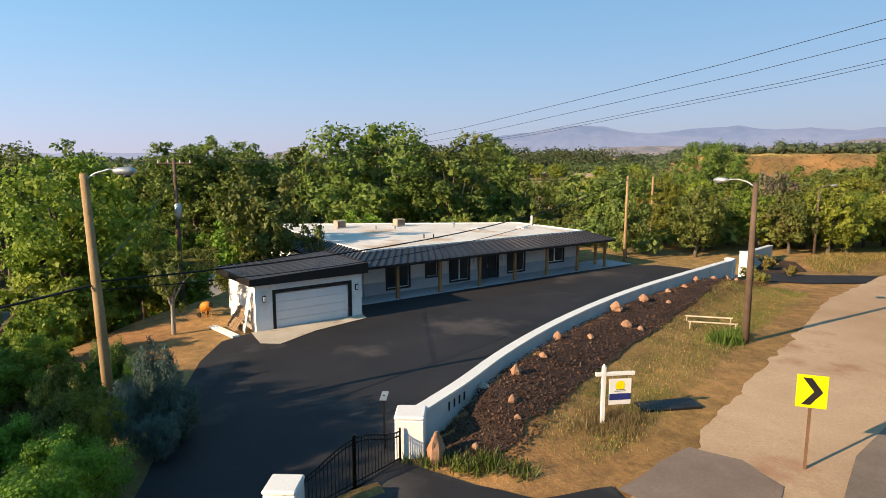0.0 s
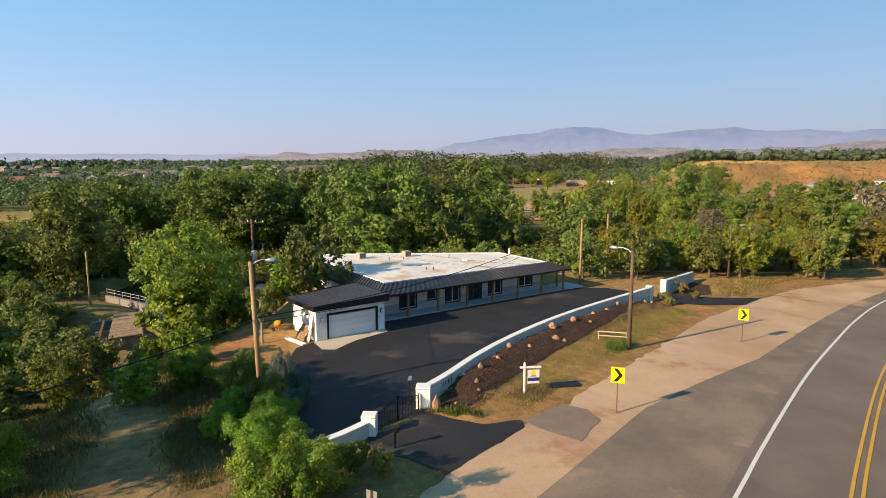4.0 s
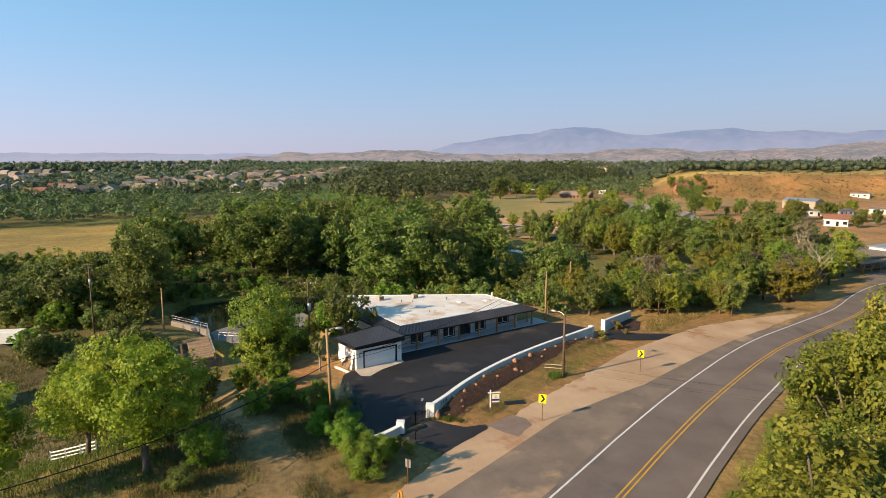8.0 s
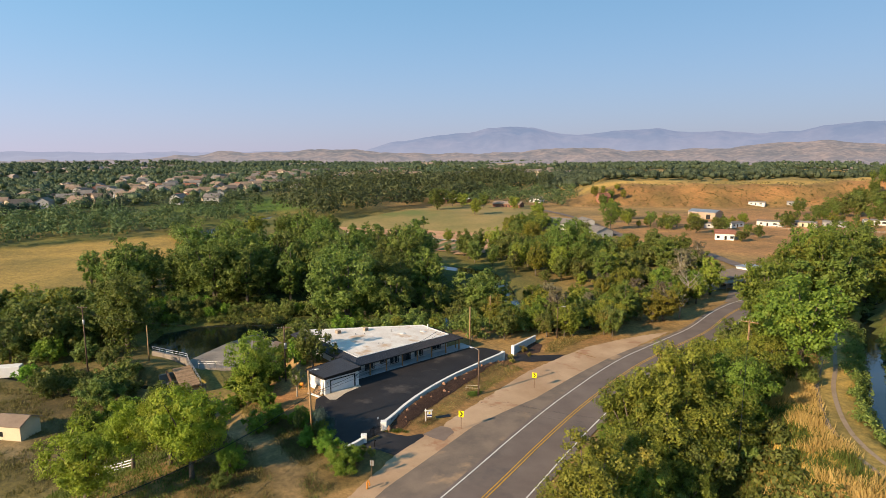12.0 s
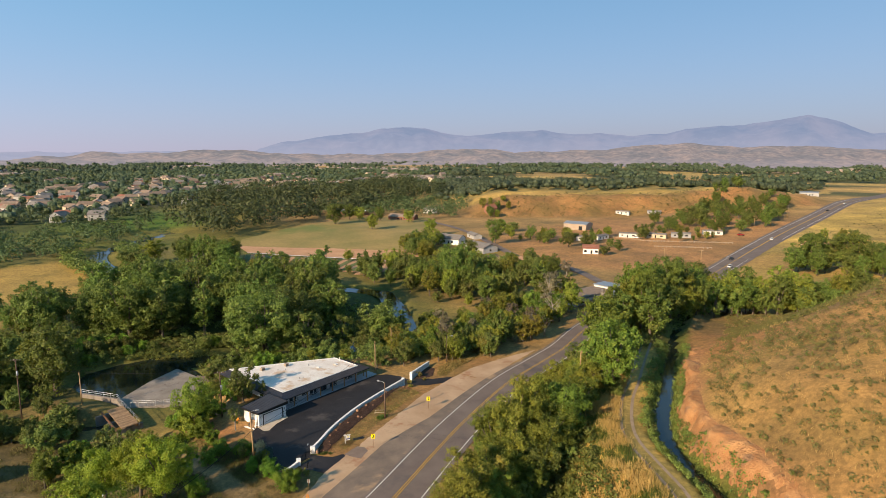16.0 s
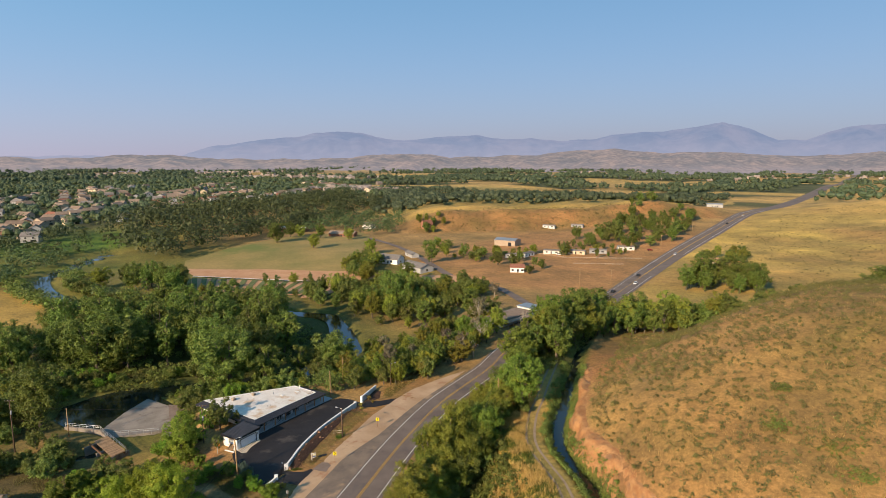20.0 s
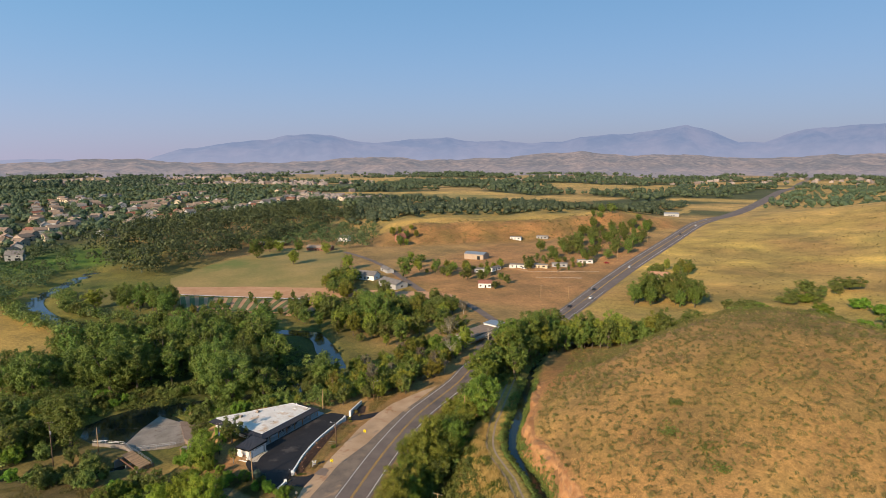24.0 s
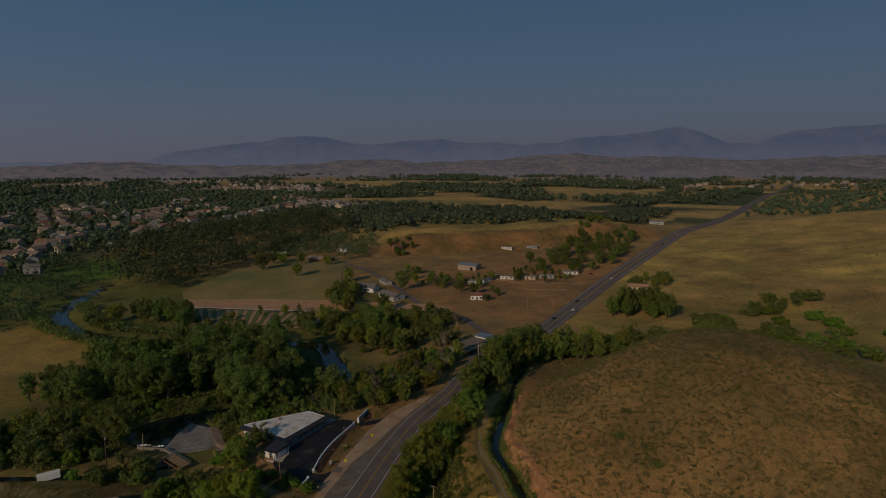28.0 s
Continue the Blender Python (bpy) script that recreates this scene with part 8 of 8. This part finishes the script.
railing([(-99, 1.2), (-88, 5.6), (-81.4, 4.1)], -6.9, "grey pipe railing along the sluice wall")
railing([(-81.3, 4.0), (-68, 1.8)], -6.35, "grey pipe railing on the footbridge")
railing([(-82.5, 6.2), (-73.5, 14.6)], -7.4, "grey pipe railing on the weir crest")
b = Build().prism([(-99, 0.9), (-88, 5.2), (-81.3, 3.7), (-81.3, 4.3), (-88, 5.9), (-99, 1.6)], -10.5, -6.9)
thing("sluice_wall", "grey concrete sluice wall at the dam", "retaining wall", kind="structure", build=b, material=M["old_concrete"])
gatehouse = thing("brick_gate_box", "small red brick gate box at the weir end", "gate box", pose(-66.6, 13.4, -7.4, 0, 0, 20))
part("box", Build().box((-1.5, -1.1, -1), (1.5, 1.1, 1.3), 0, 0.05), M["brick"], gatehouse)
part("lid", Build().box((-1.6, -1.2, 1.3), (1.6, 1.2, 1.42), 0, 0.03), M["old_concrete"], gatehouse)


# ---- buildings beyond ----
def gable(name, label, x, y, turn, w, d, h, rise, wall, roof, eave=0.5, openings=(), chimney=False, group="", z=None, category="house"):
    """A gabled building, ridge along its length w."""
    ob = thing(name, label, category, pose(x, y, ground_at(x, y) if z is None else z, 0, 0, turn), group)
    b = Build().box((-w / 2, -d / 2, -2.0), (w / 2, d / 2, h))
    for s in (-w / 2, w / 2 - 0.2):
        b.add([(s, -d / 2, h), (s, d / 2, h), (s, 0, h + rise), (s + 0.2, -d / 2, h), (s + 0.2, d / 2, h), (s + 0.2, 0, h + rise)], [(0, 1, 2), (5, 4, 3), (0, 3, 4, 1), (1, 4, 5, 2), (2, 5, 3, 0)])
    part("wall", b, M[wall], ob)
    k = rise / (d / 2)
    b = Build()
    for s in (-1, 1):
        e = s * (d / 2 + eave)
        lo = h - k * eave
        pts = [(-w / 2 - eave, 0, h + rise), (w / 2 + eave, 0, h + rise), (w / 2 + eave, e, lo), (-w / 2 - eave, e, lo)]
        b.add([(p, q, r + 0.02) for p, q, r in pts] + [(p, q, r + 0.2) for p, q, r in pts], [(0, 1, 2, 3), (7, 6, 5, 4), (0, 4, 5, 1), (1, 5, 6, 2), (2, 6, 7, 3), (3, 7, 4, 0)])
    part("roof", b, M[roof], ob)
    if chimney:
        part("chimney", Build().box((w * 0.2, -0.4, h), (w * 0.2 + 0.8, 0.4, h + rise + 0.9)), M["brick"], ob)
    for side, a, z0, ww, hh in openings:
        t = 0.04
        if side in "sn":
            yy = (-d / 2 - t, -d / 2 + 0.02) if side == "s" else (d / 2 - 0.02, d / 2 + t)
            part("window", Build().box((a - ww / 2, yy[0], z0), (a + ww / 2, yy[1], z0 + hh)), M["glass"], ob)
        else:
            xx = (-w / 2 - t, -w / 2 + 0.02) if side == "w" else (w / 2 - 0.02, w / 2 + t)
            part("window", Build().box((xx[0], a - ww / 2, z0), (xx[1], a + ww / 2, z0 + hh)), M["glass"], ob)
    return ob


FRONT = [("s", -3, 0.9, 1.4, 1.3), ("s", 0.5, 0.1, 1.1, 2.1), ("s", 3.4, 0.9, 1.6, 1.3), ("e", 0, 0.9, 1.4, 1.2), ("w", 0, 0.9, 1.4, 1.2)]
gable("farmhouse", "white farmhouse with a grey gable roof", -179, 267, 5, 17, 10, 3.6, 2.6, "white_paint", "shingle_grey", 0.6, FRONT, False)
gable("farmhouse", "pale farmhouse with a low grey roof", -146, 254, -20, 22, 11, 3.4, 2.2, "siding_grey", "shingle_grey", 0.6, FRONT)
gable("outbuilding", "long pale outbuilding behind the farmhouse", -181, 297, -35, 16, 6, 2.8, 1.4, "siding_grey", "shingle_grey", 0.4, FRONT[:1], category="outbuilding")
gable("metal_barn", "tan metal barn with a grey roof", -144, 392, 0, 20, 12, 5.0, 1.6, "siding_tan", "steel", 0.3, [("s", 5, 0, 3, 3.5)], category="barn")
gable("small_house", "small white house with a red-brown roof", -80, 275, 25, 9, 8, 3.4, 1.6, "white_paint", "shingle_red", 0.5, FRONT)
gable("hay_barn", "open barn with a pale roof edge and dark inside", -380, 365, 20, 26, 12, 3.6, 1.2, "brick", "white_paint", 0.6, [("s", -6, 0.2, 7, 2.6), ("s", 5, 0.2, 9, 2.6)], category="barn")
gable("ranch_house", "low red-brown ranch house with a tan roof", -312, 364, 20, 26, 11, 3.2, 2.2, "brick", "shingle_tan", 0.6, FRONT)
gable("brick_house", "brick house with a steep roof on the slope", -262, 440, 60, 10, 9, 4.4, 3.2, "brick", "shingle_red", 0.4, FRONT, True)
gable("white_house", "white house among dark trees", -333, 430, 10, 12, 9, 4.0, 2.6, "white_paint", "shingle_grey", 0.4, FRONT)
gable("garden_shed", "cream wooden shed with a brown roof", -69.5, -29, 40, 5.2, 4.2, 2.6, 1.0, "cream", "shingle_tan", 0.3, [("s", -1.2, 0.6, 0.8, 0.9)], category="shed")
gable("red_house", "low house with an orange-red roof among scrub", 27, 356, 15, 15, 9, 2.8, 1.8, "cream", "rock", 0.5, FRONT)
gable("roadside_store", "long pale metal building beside the highway", -29, 790, 10, 20, 10, 4.0, 1.2, "siding_grey", "steel", 0.3, FRONT)
for x, y, turn, wall in ((-88, 357, 15, "beige_wall"), (-70, 363, 10, "cream"), (-57, 375, 20, "siding_grey"), (-42, 399, 30, "beige_wall"), (-101, 338, 80, "beige_wall"), (-108, 329, 20, "siding_grey"), (-157, 521, 10, "beige_wall"), (-132, 540, 10, "siding_grey")):
    gable("mobile_home", "small pale mobile home under trees", x, y, turn, 13, 5, 2.7, 0.7, wall, "shingle_grey", 0.2, [("s", -4, 1, 1.4, 1), ("s", -0.5, 0.1, 1, 2), ("s", 3.5, 1, 2, 1)], group="mobile homes", category="mobile home")
tr = thing("box_trailer", "white box trailer parked by the river", "trailer", at(-108.5, -27.5, 0, 65))
part("box", Build().box((-3.6, -1.25, 0.7), (3.6, 1.25, 3.1), 0, 0.08), M["white_paint"], tr)
for sx in (-0.7, 0.5):
    for sy in (-1.2, 1.0):
        part("wheel", Build().tube([(sx, sy, 0.4), (sx, sy + 0.2, 0.4)], 0.4, 12), M["rubber"], tr)
part("tow_bar", Build().tube([(3.6, 0, 0.7), (5.0, 0, 0.6)], 0.06, 6), M["iron"], tr)


def fence(line, label, rails=(0.4, 0.8, 1.2), material="white_paint", solid=False):
    ob = thing("fence", label, "fence")
    for a, c in zip(line, line[1:]):
        n = max(1, round(math.dist(a, c) / (6 if solid else 2.4)))
        d = Vector((c[0] - a[0], c[1] - a[1])).normalized()
        for k in range(n + 1):
            x, y = a[0] + (c[0] - a[0]) * k / n, a[1] + (c[1] - a[1]) * k / n
            g = ground_at(x, y)
            part("post", Build().box((x - 0.07, y - 0.07, g - 0.3), (x + 0.07, y + 0.07, g + rails[-1] + 0.15)), M[material], ob)
            if k < n:
                x2, y2 = a[0] + (c[0] - a[0]) * (k + 1) / n, a[1] + (c[1] - a[1]) * (k + 1) / n
                g2 = ground_at(x2, y2)
                for h in rails:
                    t = 0.62 if solid else 0.07
                    q = Vector((d.y, -d.x)) * 0.025
                    part("board", Build().add([(x - q.x, y - q.y, g + h - t), (x2 - q.x, y2 - q.y, g2 + h - t), (x2 + q.x, y2 + q.y, g2 + h - t), (x + q.x, y + q.y, g + h - t), (x - q.x, y - q.y, g + h + t), (x2 - q.x, y2 - q.y, g2 + h + t), (x2 + q.x, y2 + q.y, g2 + h + t), (x + q.x, y + q.y, g + h + t)],
                                            [(3, 2, 1, 0), (4, 5, 6, 7), (0, 1, 5, 4), (1, 2, 6, 5), (2, 3, 7, 6), (3, 0, 4, 7)]), M[material], ob)


fence([(-42.0, -22.5), (-37.0, -18.5)], "three-rail white board fence under trees")
fence([(-100, 350), (-69, 340), (-21, 365)], "long pale board fence round the mobile homes", (0.5, 0.9), "siding_tan")
fence([(-57, 320), (-26, 334)], "lower pale board fence by the field", (0.5, 0.9), "siding_tan")

cafe = thing("cafe", "low roadside cafe with flat patched roofs", "cafe", at(-29, 163, 0, 78))
part("hall", Build().box((-15, -4, -1), (8, 5, 3.2), 0, 0.05), M["siding_grey"], cafe)
part("hall_roof", Build().box((-15.5, -4.5, 3.2), (8.5, 5.5, 3.5), 0, 0.05), M["shingle_tan"], cafe)
part("porch_roof", Build().box((-14, -7.5, 2.6), (4, -4.5, 2.8)), M["shingle_tan"], cafe)
for k in range(6):
    part("porch_post", Build().box((-13.8 + 3.5 * k, -7.3, -0.5), (-13.6 + 3.5 * k, -7.1, 2.6)), M["timber"], cafe)
part("upper_room", Build().box((8.5, -3, -1), (16, 5, 4.2), 0, 0.05), M["white_paint"], cafe)
part("upper_roof", Build().box((8.2, -3.4, 4.2), (16.4, 5.4, 4.5), 0, 0.05), M["steel"], cafe)
for k in range(4):
    part("window", Build().box((-12 + 4.5 * k, -4.06, 0.9), (-9.6 + 4.5 * k, -3.98, 2.2)), M["glass"], cafe)
shop = thing("blue_shop", "small blue and white roadside hut", "hut", at(4.5, 118, 0, 15))
part("wall", Build().box((-2.4, -3.2, -1), (2.4, 3.2, 2.6), 0, 0.04), M["sign_blue"], shop)
part("roof", Build().box((-2.8, -3.6, 2.6), (2.8, 3.6, 2.85), 0, 0.04), M["white_paint"], shop)


def car(x, y, turn, paint, label):
    ob = thing("car", label, "car", at(x, y, 0.12, turn), "parked and waiting cars")
    lower = [(-2.2, 0.35), (-2.25, 0.75), (-2.1, 0.95), (-1.2, 1.0), (1.1, 0.98), (2.05, 0.82), (2.25, 0.6), (2.2, 0.35)]
    b = Build()
    n = len(lower)
    b.add([(p, -0.88, q) for p, q in lower] + [(p, 0.88, q) for p, q in lower], [tuple(range(n - 1, -1, -1)), tuple(range(n, 2 * n))] + [(i, (i + 1) % n, (i + 1) % n + n, i + n) for i in range(n)])
    part("body", b, M[paint], ob)
    b = Build()
    cab = [(-1.9, -0.8, 0.97), (1.05, -0.8, 0.97), (1.05, 0.8, 0.97), (-1.9, 0.8, 0.97), (-1.5, -0.66, 1.45), (0.3, -0.66, 1.45), (0.3, 0.66, 1.45), (-1.5, 0.66, 1.45)]
    b.add(cab, [(0, 1, 5, 4), (1, 2, 6, 5), (2, 3, 7, 6), (3, 0, 4, 7), (4, 5, 6, 7)])
    part("windows", b, M["glass"], ob)
    part("roof", Build().box((-1.5, -0.66, 1.44), (0.3, 0.66, 1.5), 0, 0.02), M[paint], ob)
    for sx in (-1.4, 1.4):
        for sy in (-0.9, 0.72):
            part("wheel", Build().tube([(sx, sy, 0.32), (sx, sy + 0.18, 0.32)], 0.32, 12), M["rubber"], ob)


for x, y, turn, paint, label in ((-18, 165, 70, "car_dark", "dark car parked at the cafe"), (-20, 171, 70, "car_white", "white car parked at the cafe"), (-17, 176, 70, "orange", "orange car parked at the cafe"), (-147, 243, 10, "car_white", "white van parked at the farmhouse"),
                                 (-7.5, 246, 90, "car_dark", "dark car on the highway"), (-2.5, 275, -90, "car_white", "white car on the highway"), (-7.0, 300, 90, "car_dark", "dark car on the highway"), (-3, 395, -90, "car_white", "white car on the highway"), (9, 600, 85, "car_dark", "dark car on the far highway"), (16, 680, -95, "car_white", "white car on the far highway"),
                                 (-24, 404, 30, "car_red", "red truck parked beside the highway"), (-150, 247, 10, "car_dark", "dark pickup parked at the farmhouse"), (-80, 352, 20, "car_white", "white car by the mobile homes")):
    car(x, y, turn, paint, label)

# suburb houses
TOWN = []
for k, (wall, roof, w, d, h, rise) in enumerate((("siding_tan", "shingle_tan", 15, 11, 5.6, 3.0), ("siding_grey", "shingle_grey", 14, 11, 5.8, 3.2), ("cream", "shingle_tan", 17, 12, 5.2, 3.0), ("siding_grey", "shingle_tan", 13, 10, 5.6, 3.0), ("siding_tan", "shingle_red", 16, 11, 4.0, 2.8))):
    x, y = [(-696, 245), (-509, 170), (-595, 247), (-566, 288), (-641, 223)][k]
    TOWN.append(gable("suburban_house", "two-storey tan and grey suburban house among trees", x, y, 20 + 30 * k, w, d, h, rise, wall, roof, 0.5,
                      [("s", -3.5, 0.8, 2.2, 1.4), ("s", 3, 0.1, 4.5, 2.2), ("s", -3, 3.4, 1.6, 1.3), ("s", 3, 3.4, 1.6, 1.3), ("e", -2, 3.2, 1.5, 1.3), ("e", 2, 0.9, 1.6, 1.3), ("w", 0, 3.2, 1.6, 1.3)], False, "suburban houses"))
for i, (x, y) in enumerate([tuple(p) for p in PLOTS]):
    src = TOWN[i % 5]
    copy_thing(src, pose(x, y, ground_at(x, y), 0, 0, float(rng.uniform(0, 360))))
